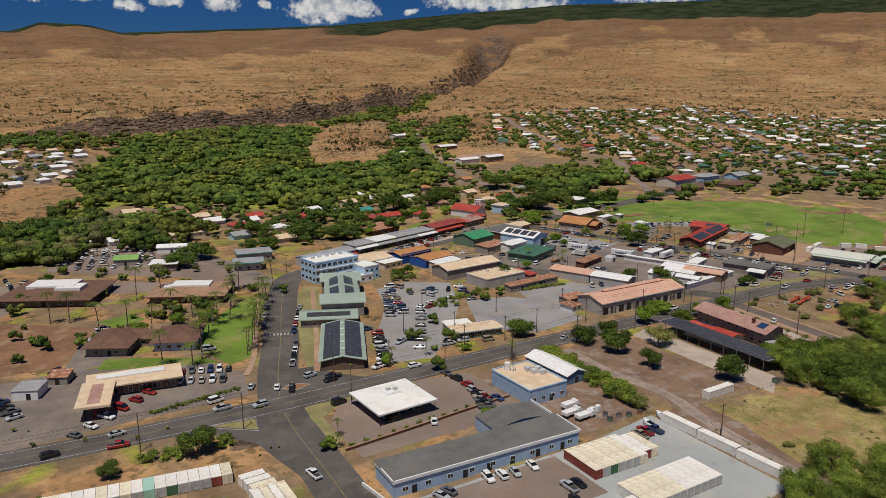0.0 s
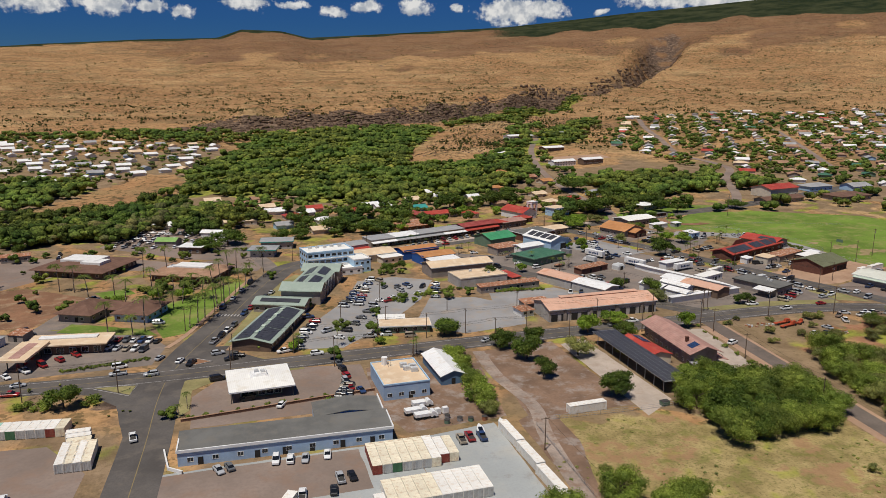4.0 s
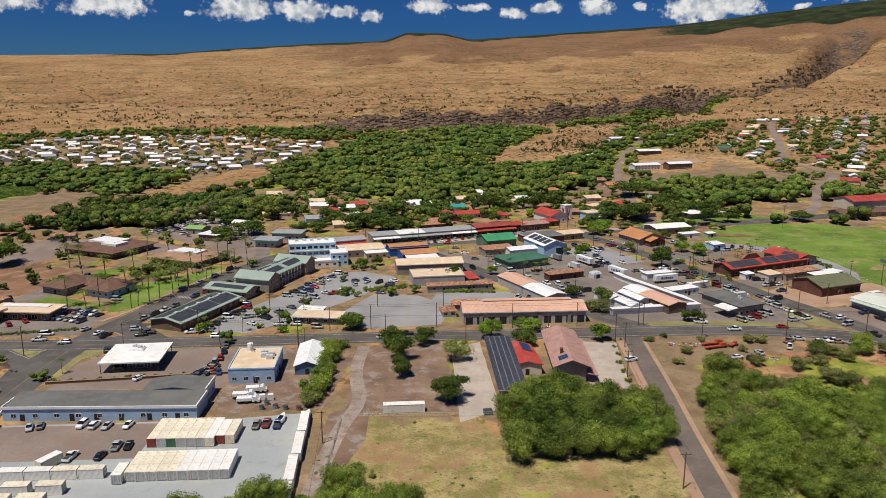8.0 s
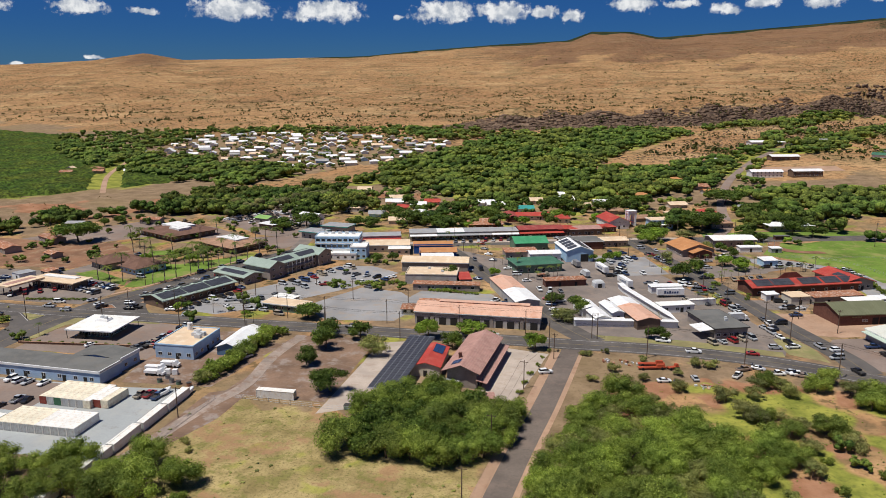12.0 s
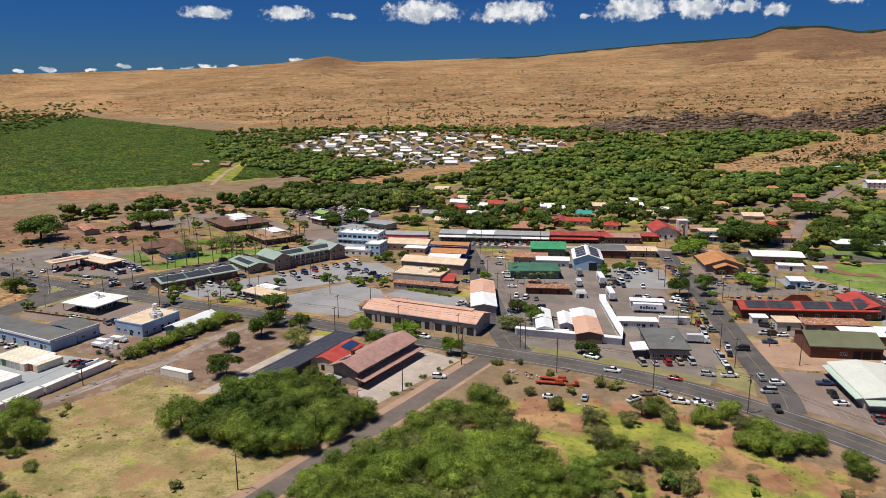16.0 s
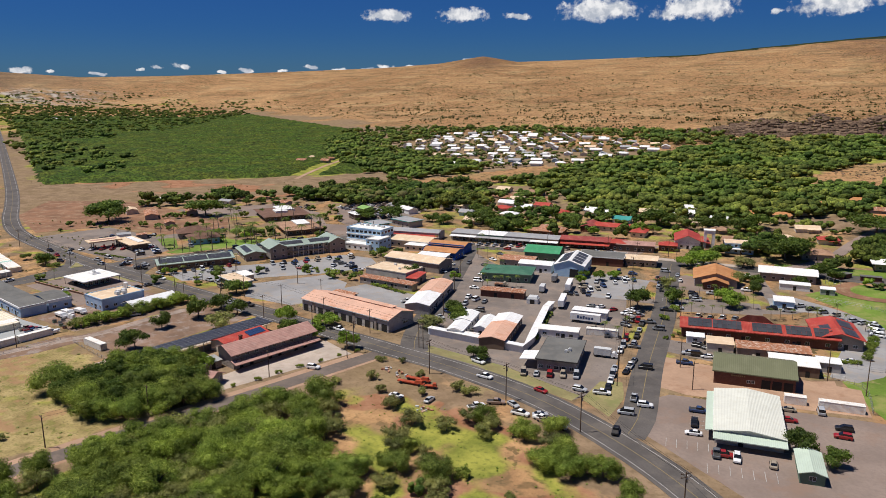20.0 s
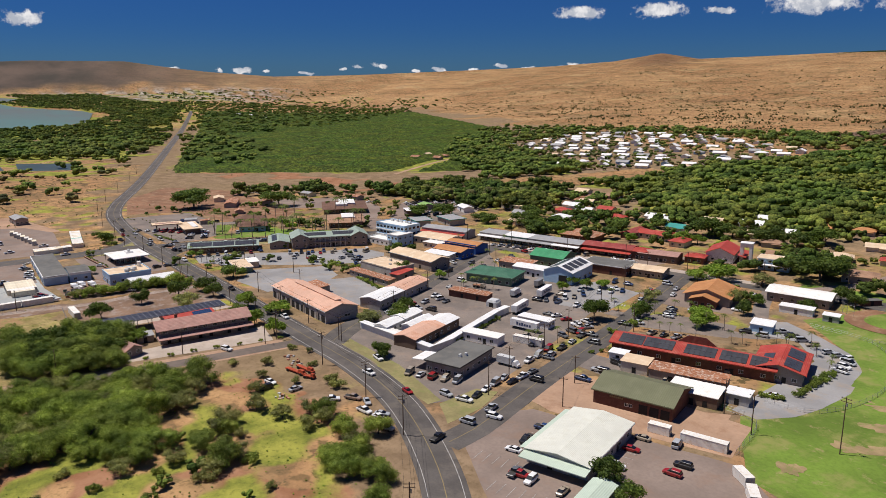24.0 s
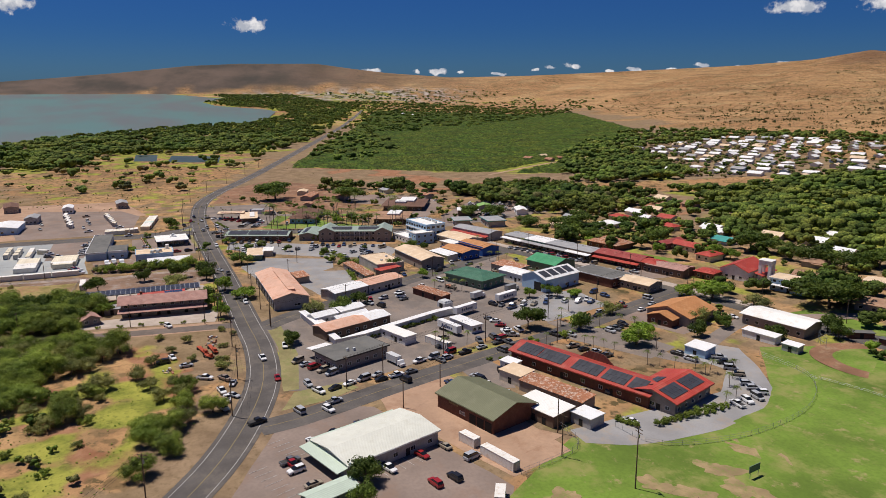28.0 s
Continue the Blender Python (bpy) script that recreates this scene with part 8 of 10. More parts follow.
# the scarp and the gorge: broken ledges of lava one above the other, with fallen blocks between
def ledges(label, line, offsets, count, seed, length=(5, 20), high=(1.5, 4.5), spread_=5.0):
    """Long rough blocks that follow a line, at several distances to its left."""
    r = np.random.RandomState(seed)
    spots = [(Vector((*p, 0)), (Vector((*q, 0)) - Vector((*p, 0)))) for p, q in zip(line, line[1:])]
    total = [d.length for _, d in spots]
    feet = []
    base = np.array([(sx, sy, sz) for sz in (-0.6, 1) for sx, sy in ((-1, -1), (1, -1), (1, 1), (-1, 1))], float)
    vs, fs = [], []
    for i in range(count):
        p, d = spots[r.choice(len(spots), p=np.array(total) / sum(total))]
        u = d.normalized()
        side = Vector((-u.y, u.x, 0))
        c = p + d * r.uniform() + side * (offsets[r.randint(len(offsets))] + r.normal(0, spread_))
        ln, wd, hi = r.uniform(*length) / 2, r.uniform(2.0, 5.0) / 2, r.uniform(*high)
        a = math.atan2(u.y, u.x) + r.normal(0, 0.22)
        v = base * (1 + r.uniform(-0.3, 0.3, (8, 1))) * (ln, wd, hi)
        v = np.stack([v[:, 0] * math.cos(a) - v[:, 1] * math.sin(a) + c.x, v[:, 0] * math.sin(a) + v[:, 1] * math.cos(a) + c.y, v[:, 2]], 1)
        fs.append(np.array(CUBE) + 8 * i)
        vs.append(v)
        feet.append((c.x, c.y))
    feet = np.array(feet)
    lift = np.repeat(land(feet[:, 0], feet[:, 1])[0] - 0.3, 8)
    vs = [np.vstack(vs) + np.stack([0 * lift, 0 * lift, lift], 1)]
    return tagged(new("ledges", fast_mesh("ledges", np.vstack(vs), np.vstack(fs), ROCK)), label, "rocks", kind="stuff")


ledges("broken dark lava ledges along the scarp", CLIFF[:-1], (-14, -6, 2, 9, 16, 24, 34), 2600, 50, (3, 11), (0.7, 2.2))
for sgn in (-1, 1):
    ledges("layered lava ledges in the gorge wall", GULCH[1:6], tuple(sgn * o for o in (18, 28, 40, 54, 70)), 700, 52 + sgn, (8, 30), (1.6, 4.2), 8.0)
rr = np.random.RandomState(50)
bv, bf = blob(1.0, 0.7, 1)
bv = bv * (1 + rr.uniform(-0.3, 0.3, (len(bv), 1)))
pts = spread(SPUR, 6, 52)
scatter("boulders", "brown boulders on the dry spur", "rocks", (bv, bf), pts, 0.4 + 1.6 * rr.uniform(0, 1, len(pts)) ** 2, ROCK, 53, (0.6, 1.1), 0.0)
# shrubs and small trees beside walls, kerbs and paths of the town
SHRUBS = [(-42, 402), (-41, 415), (44, 312), (50, 311), (60, 305), (63, 310), (70, 304), (74, 308), (76, 313), (40, 391), (26, 406), (66, 377), (28, 290), (22, 285), (22, 353), (31, 350), (33, 355), (60, 319), (110, 317), (-38, 318), (-10, 279), (-23, 276), (-120, 400), (-106, 396), (-118, 377), (164, 309), (169, 306), (174, 309), (160, 286), (184, 259), (195, 263), (131, 230), (141, 221), (132, 216), (112, 216), (99, 216), (147, 243), (70, 167), (123, 199), (121, 264), (163, 261), (168, 258)]
for i, (mat, label) in enumerate(((DEEP_LEAF, "small dark green trees beside walls and kerbs"), (KIAWE, "green shrubs beside paths and walls"))):
    spots = SHRUBS[i::2]
    scatter("shrubs", label, "shrubs", NEAR_TREES[i], spots, np.random.RandomState(90 + i).uniform(0.3, 0.75, len(spots)), mat, 90 + i)

# ---------------------------------------------------------------- houses
HOUSE_PROTO = {}
HOUSE_ROOFS = {"white": WHITE_METAL, "tan": TAN_ROOF, "grey": GREY_ROOF, "red": RED_ROOF, "brown": TANBROWN_ROOF, "green": DKGREEN_ROOF, "teal": TEAL_ROOF, "rust": RUST_ROOF, "orange": ORANGE2_ROOF}


def house(x, y, rot, roof="white", shape="gable", size=1.0, group=""):
    """A small one-storey house: walls, roof with eaves, porch."""
    key = (roof, shape)
    BUILT.append((x, y, 8.5))
    if key not in HOUSE_PROTO:
        walls = {"white": WHITE_WALL, "tan": CREAM_WALL, "grey": PALEBLUE_WALL, "red": CREAM_WALL, "brown": TAUPE_WALL, "green": GREEN_WALL, "teal": WHITE_WALL, "rust": TAUPE_WALL, "orange": CREAM_WALL}[roof]
        ob = thing("house", pose(x, y, ground_z(x, y), 0, 0, rot), f"small one-storey house with a {roof} {shape} roof among garden trees", "house", group)
        part("wall", wall_shell(12, 8, 2.7, shape, 1.7, "x"), walls, ob)
        part("roof", roof_slab(12, 8, 2.7, shape, 1.7, "x", 0.7), HOUSE_ROOFS[roof], ob)
        part("porch", join(box(2.5, -5.2, 2.4, 6, 2.6, 0.16), box(-0.3, -6.3, 0, 0.14, 0.14, 2.4), box(5.3, -6.3, 0, 0.14, 0.14, 2.4)), HOUSE_ROOFS[roof], ob)
        HOUSE_PROTO[key] = ob
        return ob
    ob = copy_thing(HOUSE_PROTO[key], pose(x, y, ground_z(x, y), 0, 0, rot) @ Matrix.Diagonal((size, size * random.uniform(0.85, 1.2), random.uniform(0.9, 1.1), 1)))
    if group:
        tagged(ob, group=group)
    return ob


random.seed(11)
for x, y, rot, roof, shape in [(148, 497, 15, "white", "gable"), (157, 462, 15, "white", "hip"), (156, 512, 10, "red", "gable"), (183, 491, 15, "red", "hip"), (208, 507, 20, "white", "gable"), (233, 491, 15, "teal", "gable"),
                               (237, 527, 15, "tan", "gable"), (260, 535, 20, "white", "gable"), (289, 525, 15, "white", "gable"), (302, 553, 15, "orange", "gable"), (322, 556, 20, "orange", "hip"), (198, 592, 15, "tan", "gable"),
                               (118, 566, 15, "brown", "gable"), (356, 632, 20, "orange", "hip"), (379, 576, 20, "orange", "gable"), (364, 492, 20, "red", "hip"), (341, 484, 20, "tan", "hip"), (382, 684, 20, "orange", "gable"),
                               (374, 600, 20, "rust", "gable"), (329, 572, 20, "orange", "gable"), (301, 601, 20, "rust", "hip"), (82, 568, 10, "tan", "gable"), (112, 549, 15, "brown", "gable"), (122, 528, 15, "tan", "gable"),
                               (126, 507, 15, "white", "gable"), (84, 508, 10, "white", "gable"), (194, 572, 15, "grey", "gable"), (256, 556, 15, "white", "hip"), (340, 606, 20, "orange", "gable"), (137, 484, 15, "red", "hip"),
                               (168, 440, 15, "grey", "hip"), (150, 428, 15, "tan", "gable"), (200, 513, 15, "white", "gable"), (318, 466, 20, "brown", "gable"), (346, 520, 20, "tan", "gable"), (395, 510, 20, "grey", "hip"),
                               (300, 490, 20, "brown", "hip"), (276, 505, 18, "tan", "gable"), (410, 470, 15, "brown", "hip"), (128, 450, 15, "grey", "gable"), (60, 470, 10, "white", "gable"), (100, 486, 10, "tan", "gable")]:
    house(x, y, rot + random.uniform(-4, 4), roof, shape, random.uniform(0.9, 1.2))
building("large old house with a rusty many-coloured roof", 211.9, 423.3, 16, 22, 16, 3.4, "hip", 3.0, 0.8, MAROON_WALL, RUST_ROOF, name="house", category="house", windows=[("s", 4)], doors=[("s", 0)])
building("long red-roofed lodging block", 244.0, 461.8, 12, 30, 9, 3.2, "gable", 1.6, 0.8, CREAM_WALL, RED_ROOF, name="building", category="building", windows=[("s", 7)], doors=[("s", 2)])
building("red-roofed wing of the lodging block", 262.0, 453.8, 12, 9, 12, 3.2, "hip", 1.8, 0.8, CREAM_WALL, RED_ROOF, name="building", category="building", windows=[("s", 2)])
building("maroon-roofed long shop behind the row", 226, 456, 104, 22, 8, 3.4, "gable", 1.4, 0.5, MAROON_WALL, MAROON_ROOF, name="shop", category="shop", windows=[("s", 4)])

# rows of houses on the slopes
FAR_HOMES = []


def homes(ring, angle, gap_x, gap_y, roofs, group, seed, skip=0.12, limit=0):
    r = random.Random(seed)
    c, s = math.cos(math.radians(angle)), math.sin(math.radians(angle))
    us = [p[0] * c + p[1] * s for p in ring]
    vs = [-p[0] * s + p[1] * c for p in ring]
    v, row = min(vs), 0
    while v < max(vs):
        u = min(us) + (row % 2) * gap_x / 3
        while u < max(us):
            uu, vv = u + r.uniform(-3, 3), v + r.uniform(-3, 3)
            x, y = uu * c - vv * s, uu * s + vv * c
            p = np.array([[x, y]])
            if bool(inside(p[:, 0], p[:, 1], ring)[0]) and len(off_roads(p, 10)) and r.random() > skip:
                if math.hypot(x - 350, y - 60) > limit:
                    FAR_HOMES.append((x, y, angle + r.choice((0, 90)), r.choice(roofs), r.uniform(0.9, 1.25)))
                else:
                    house(x, y, angle + r.choice((0, 90, 180)) + r.uniform(-5, 5), r.choice(roofs), r.choice(("gable", "gable", "hip")), r.uniform(0.9, 1.25), group)
            u += gap_x
        v += gap_y if row % 2 else gap_y * 1.35
        row += 1


homes(HOMES_EAST, 56, 27, 30, ["white", "grey", "white", "tan", "grey", "brown", "brown", "white", "white", "grey", "tan", "brown", "green", "white", "grey", "red"], "houses of the eastern slope", 3, 0.12, 760)
homes(HOMES_WEST, 20, 24, 28, ["white", "white", "white", "white", "tan", "grey", "white"], "houses of the western homestead", 4, 0.2, 905)
homes([(-330, 640), (-210, 620), (-180, 700), (-280, 760)], 20, 34, 36, ["white", "tan", "rust"], "houses among the trees", 5, 0.2, 2000)
homes([(-1760, 940), (-1500, 860), (-1450, 960), (-1700, 1060)], 20, 60, 70, ["white", "white", "tan"], "far white houses", 6, 0.3)
# the houses too far off to pick apart, joined by roof colour
for colour in sorted({h[3] for h in FAR_HOMES}):
    for name, mat, piece in (("far_houses", WHITE_WALL, wall_shell(12, 8, 2.7, "gable", 1.7, "x")), ("far_roofs", HOUSE_ROOFS[colour], roof_slab(12, 8, 2.7, "gable", 1.7, "x", 0.8))):
        bits = [turned(piece, pose(x, y, ground_z(x, y), 0, 0, rot) @ Matrix.Scale(s, 4)) for x, y, rot, c, s in FAR_HOMES if c == colour]
        tagged(new(name, sheet(name, *join(*bits), mat)), f"far small houses with {colour} roofs on the slope", "houses", kind="stuff")
# schools and larger buildings beyond
building("tall gymnasium with a red gabled roof", 540, 462, 10, 34, 20, 7.0, "gable", 2.6, 0.8, CREAM_WALL, RED_ROOF, name="gymnasium", category="gymnasium", windows=[("s", 6)])
building("low school block with a brown roof", 522, 436, 10, 44, 12, 3.6, "gable", 1.8, 1.0, TAUPE_WALL, BROWN_ROOF, name="school", category="school", windows=[("s", 8)])
building("low school block with a brown hipped roof", 585, 430, 5, 34, 18, 3.6, "hip", 2.4, 1.0, TAUPE_WALL, BROWN_ROOF, name="school", category="school", windows=[("s", 6)])
building("long school block with a grey roof", 590, 470, 5, 26, 14, 4.0, "hip", 2.4, 0.8, PALEBLUE_WALL, GREY_ROOF, name="school", category="school", windows=[("s", 5)])
building("grey-roofed school block with a gable", 625, 460, 5, 22, 14, 4.0, "gable", 2.4, 0.8, PALEBLUE_WALL, GREY_ROOF, name="school", category="school", windows=[("s", 4)])
building("long white-roofed school building", 500, 905, 15, 62, 14, 4.0, "gable", 1.6, 0.8, WHITE_WALL, WHITE_METAL, name="school", category="school", windows=[("s", 10)])
building("school wing with a grey roof", 556, 915, 15, 44, 14, 4.0, "gable", 1.6, 0.8, WHITE_WALL, GREY_ROOF, name="school", category="school", windows=[("s", 8)])
building("hall with a pale green roof", 482, 778, 15, 30, 12, 4.0, "gable", 1.6, 0.8, BROWN_WALL, WHITE_METAL, name="hall", category="hall", windows=[("s", 5)])
building("two-storey flats with a white roof", 440, 664, 15, 30, 10, 5.4, "gable", 1.6, 0.6, WHITE_WALL, WHITE_METAL, name="flats", category="flats", windows=[("s", 8)], floors=2)
building("two-storey flats with a white roof", 476, 668, 15, 28, 10, 5.4, "gable", 1.6, 0.6, BROWN_WALL, WHITE_METAL, name="flats", category="flats", windows=[("s", 8)], floors=2)
building("white-roofed house beside the pale road", 413, 756, 15, 16, 10, 3.2, "hip", 1.8, 0.7, WHITE_WALL, WHITE_METAL, name="house", category="house", windows=[("s", 3)])
lot("lawn", [(478, 840), (540, 860), (548, 880), (480, 868)], LAWN, "school playing field", 0.4, category="lawn")
lot("pavement", [(430, 690), (520, 700), (520, 730), (430, 720)], PALE_DIRT, "bare dusty ground by the flats", 0.4, category="yard")
# west side yards
for x, y, rot, w_, d_, roof, wall_, label in [(47, 474, 10, 20, 10, WHITE_METAL, CREAM_WALL, "pale flat-roofed store"), (100, 470, 10, 22, 9, TAN_ROOF, CREAM_WALL, "cream flat-roofed store"),
                                             (-20, 395, 10, 14, 8, RUST_ROOF, TAUPE_WALL, "rusty-roofed barn"), (-62, 372, 10, 12, 8, GREY_ROOF, CREAM_WALL, "grey-roofed shed"), (-110, 345, 12, 14, 7, WHITE_METAL, CREAM_WALL, "white-roofed shed"),
                                             (-44, 326, -28, 20, 8, RUST_ROOF, TAUPE_WALL, "long rusty store"), (-84, 300, -20, 14, 8, TAN_ROOF, CREAM_WALL, "tan-roofed shed")]:
    building(label + " on dusty ground", x, y, rot, w_, d_, 3.2, "gable", 1.0, 0.4, wall_, roof, name="shed", category="shed", doors=[("s", 0)], windows=[("s", 3)])
for x, y, rot, w_, d_, roof, wall_, label in [(12, 80, -3, 26, 18, WHITE_METAL, PALEBLUE_WALL, "blue-sided warehouse with a white roof"), (-20, 92, -3, 16, 8, GREY_ROOF, GREY_WALL, "grey flat-roofed depot"), (-84, 70, 8, 26, 10, BROWN_ROOF, TAUPE_WALL, "low brown-roofed shed"),
                                             (-60, 112, 0, 16, 7, WHITE_METAL, WHITE_WALL, "white-roofed depot"), (-70, 150, 5, 18, 8, GREY_ROOF, TAUPE_WALL, "grey-roofed hut")]:
    building(label + " in a dusty yard", x, y, rot, w_, d_, 4.2, "gable", 1.2, 0.4, wall_, roof, name="warehouse", category="warehouse", doors=[("s", 0)], windows=[("e", 3)])
lot("pavement", [(-110, 60), (-100, 150), (-20, 168), (-18, 120), (45, 118), (50, 60)], PALE_DIRT, "pale dusty industrial yard", 0.014, category="yard")
lot("pavement", [(-140, 240), (-60, 220), (-45, 262), (-10, 268), (14, 268), (30, 305), (0, 330), (-80, 330), (-140, 330), (-200, 290)], RED_DIRT, "bare red-brown dirt ground", 0.01, category="yard")
POND = paint("pond_water", (0.07, 0.095, 0.085), 0.4, 0.15, 0.02, 0.5, spec=0.2)
lot("pond", [(-545, 208), (-504, 271), (-417, 260), (-448, 199)], POND, "dark still fish-pond water", 0.1, category="pond")
lot("pond", [(-584, 161), (-567, 190), (-465, 186), (-479, 158)], POND, "grey fish-pond water", 0.1, category="pond")

# ---------------------------------------------------------------- vehicles
CAR_PAINT = {n: paint("car_" + n, c, 0.28, 0.05, 0.6, 6.0, spec=0.6) for n, c in {"white": (0.78, 0.78, 0.76), "silver": (0.42, 0.43, 0.44), "black": (0.018, 0.018, 0.02), "grey": (0.13, 0.135, 0.14), "red": (0.32, 0.02, 0.02),
                                                                              "blue": (0.03, 0.06, 0.15), "tan": (0.36, 0.30, 0.22), "yellow": (0.55, 0.40, 0.04), "dull": (0.30, 0.22, 0.17)}.items()}
CAR_GLASS = glass_paint("car_glass", (0.012, 0.014, 0.016), 0.06)


def loft(sections):
    """A body from cross sections (x, half width, z low, z high), mirrored in y, with chamfered shoulders."""
    vs, fs = [], []
    for x, w, lo, hi in sections:
        k = min(0.12, (hi - lo) * 0.3)
        vs += [(x, -w, lo), (x, -w, hi - k), (x, -w + k, hi), (x, w - k, hi), (x, w, hi - k), (x, w, lo)]
    for i in range(len(sections) - 1):
        a, b = 6 * i, 6 * i + 6
        fs += [(a + j, b + j, b + (j + 1) % 6, a + (j + 1) % 6) for j in range(6)]
    e = 6 * (len(sections) - 1)
    return vs, fs + [(0, 1, 2, 3, 4, 5), tuple(e + j for j in reversed(range(6)))]


CAR_SHAPES = {
    "sedan": dict(body=[(-2.3, 0.78, 0.4, 0.82), (-2.1, 0.86, 0.3, 0.95), (-1.3, 0.9, 0.28, 1.0), (1.0, 0.9, 0.28, 0.98), (2.0, 0.86, 0.28, 0.8), (2.3, 0.76, 0.38, 0.68)],
                  cabin=[(-1.75, 0.72, 0.95, 1.0), (-1.05, 0.66, 0.95, 1.4), (0.25, 0.66, 0.95, 1.42), (1.15, 0.74, 0.95, 1.0)], roof=(-0.4, 1.3, 1.2, 1.41), wheels=1.38, nose=2.28),
    "suv": dict(body=[(-2.35, 0.84, 0.42, 0.95), (-2.2, 0.92, 0.34, 1.1), (-1.2, 0.95, 0.32, 1.14), (1.0, 0.95, 0.32, 1.12), (2.0, 0.92, 0.34, 1.0), (2.35, 0.82, 0.42, 0.85)],
                cabin=[(-2.2, 0.8, 1.1, 1.3), (-1.95, 0.76, 1.1, 1.7), (0.3, 0.76, 1.1, 1.72), (1.15, 0.84, 1.1, 1.15)], roof=(-0.85, 2.15, 1.42, 1.71), wheels=1.42, nose=2.33),
    "pickup": dict(body=[(-2.75, 0.92, 0.5, 1.0), (-2.6, 0.95, 0.42, 1.08), (-0.7, 0.95, 0.38, 1.1), (1.3, 0.95, 0.38, 1.12), (2.4, 0.92, 0.4, 1.02), (2.75, 0.84, 0.48, 0.9)],
                   cabin=[(-0.75, 0.8, 1.1, 1.5), (-0.6, 0.78, 1.1, 1.75), (0.75, 0.78, 1.1, 1.77), (1.6, 0.86, 1.1, 1.15)], roof=(0.07, 1.3, 1.44, 1.76), wheels=1.7, nose=2.73),
    "van": dict(body=[(-2.5, 0.9, 0.4, 1.0), (-2.4, 0.95, 0.34, 1.15), (0.8, 0.96, 0.34, 1.15), (1.9, 0.92, 0.34, 1.0), (2.4, 0.82, 0.42, 0.85)],
                cabin=[(-2.4, 0.88, 1.1, 1.9), (-2.25, 0.86, 1.1, 2.0), (0.6, 0.86, 1.1, 2.0), (1.7, 0.88, 1.1, 1.15)], roof=(-0.8, 2.8, 1.6, 1.99), wheels=1.5, nose=2.38),
}
WHEEL = sheet("wheel", *join(tube((0, -0.11, 0.33), (0, 0.11, 0.33), 0.33, 0.33, 12), tube((0, -0.12, 0.33), (0, 0.12, 0.33), 0.18, 0.18, 8)), TYRE)
CAR_PROTO, CAR_MESH = {}, {}


def car(kind, colour, x, y, heading, z=0.05):
    shape = CAR_SHAPES[kind]
    far = y > 355 and x < 120
    if (kind, colour, far) in CAR_PROTO:
        return copy_thing(CAR_PROTO[kind, colour, far], pose(x, y, z, 0, 0, heading))
    ob = thing({"suv": "car", "sedan": "car"}.get(kind, kind), pose(x, y, z, 0, 0, heading), f"{'weathered ' if colour == 'dull' else ''}{colour} {kind} standing on the asphalt", "car" if kind in ("suv", "sedan") else kind)
    part("body", loft(shape["body"]), CAR_PAINT[colour], ob)
    if kind not in CAR_MESH:
        cx, ln, wd, zz = shape["roof"]
        CAR_MESH[kind] = sheet("cabin_glass", *loft(shape["cabin"]), CAR_GLASS)
    part("cabin_glass", CAR_MESH[kind], None, ob)
    cx, ln, wd, zz = shape["roof"]
    part("roof", box(cx, 0, zz, ln, wd, 0.06, 0.9), CAR_PAINT[colour], ob)
    if kind == "pickup":
        part("bed", box(-1.7, 0, 1.085, 1.75, 1.5, 0.03), DARK_TRIM, ob)
    if far:
        part("wheels", join(*[tube((sx * shape["wheels"], -0.95, 0.33), (sx * shape["wheels"], 0.95, 0.33), 0.33, 0.33, 10) for sx in (-1, 1)]), TYRE, ob)
    for sx in () if far else (-1, 1):
        for sy in (-1, 1):
            w = part("wheel", WHEEL, None, ob)
            w.matrix_local = pose(sx * shape["wheels"], sy * 0.86, 0)
    CAR_PROTO[kind, colour, far] = ob
    return ob


def park(spots):
    for x, y, h in spots:
        kind = random.choice(("sedan", "sedan", "suv", "suv", "pickup", "pickup", "van"))
        colour = random.choice(("white", "white", "white", "silver", "silver", "black", "black", "grey", "grey", "white", "silver", "red", "blue", "tan"))
        car(kind, colour, x, y, h + random.choice((0, 180)) + random.uniform(-3, 3))


random.seed(21)

park([(149.7, 289.2, 336), (147.1, 283.3, 336), (144.5, 277.4, 336), (141.9, 271.5, 336), (139.3, 265.6, 336), (136.7, 259.7, 336), (121.8, 242.3, 339), (120.1, 238.0, 339), (118.4, 233.7, 339), (116.7, 229.4, 339), (115.0, 225.1, 339), (113.3, 220.8, 339), (111.6, 216.5, 339), (153.6, 263.5, 329), (149.3, 256.3, 329), (145.1, 249.1, 329), (140.8, 241.9, 329), (136.6, 234.8, 329), (132.3, 227.6, 329), (128.0, 220.4, 329), (160.4, 284.9, 55), (166.2, 283.4, 55), (172.0, 281.9, 55), (177.8, 280.4, 55), (183.6, 278.9, 55), (42.9, 243.5, 73), (45.7, 242.4, 73), (48.5, 241.3, 73), (51.3, 240.2, 73), (54.1, 239.1, 73)])
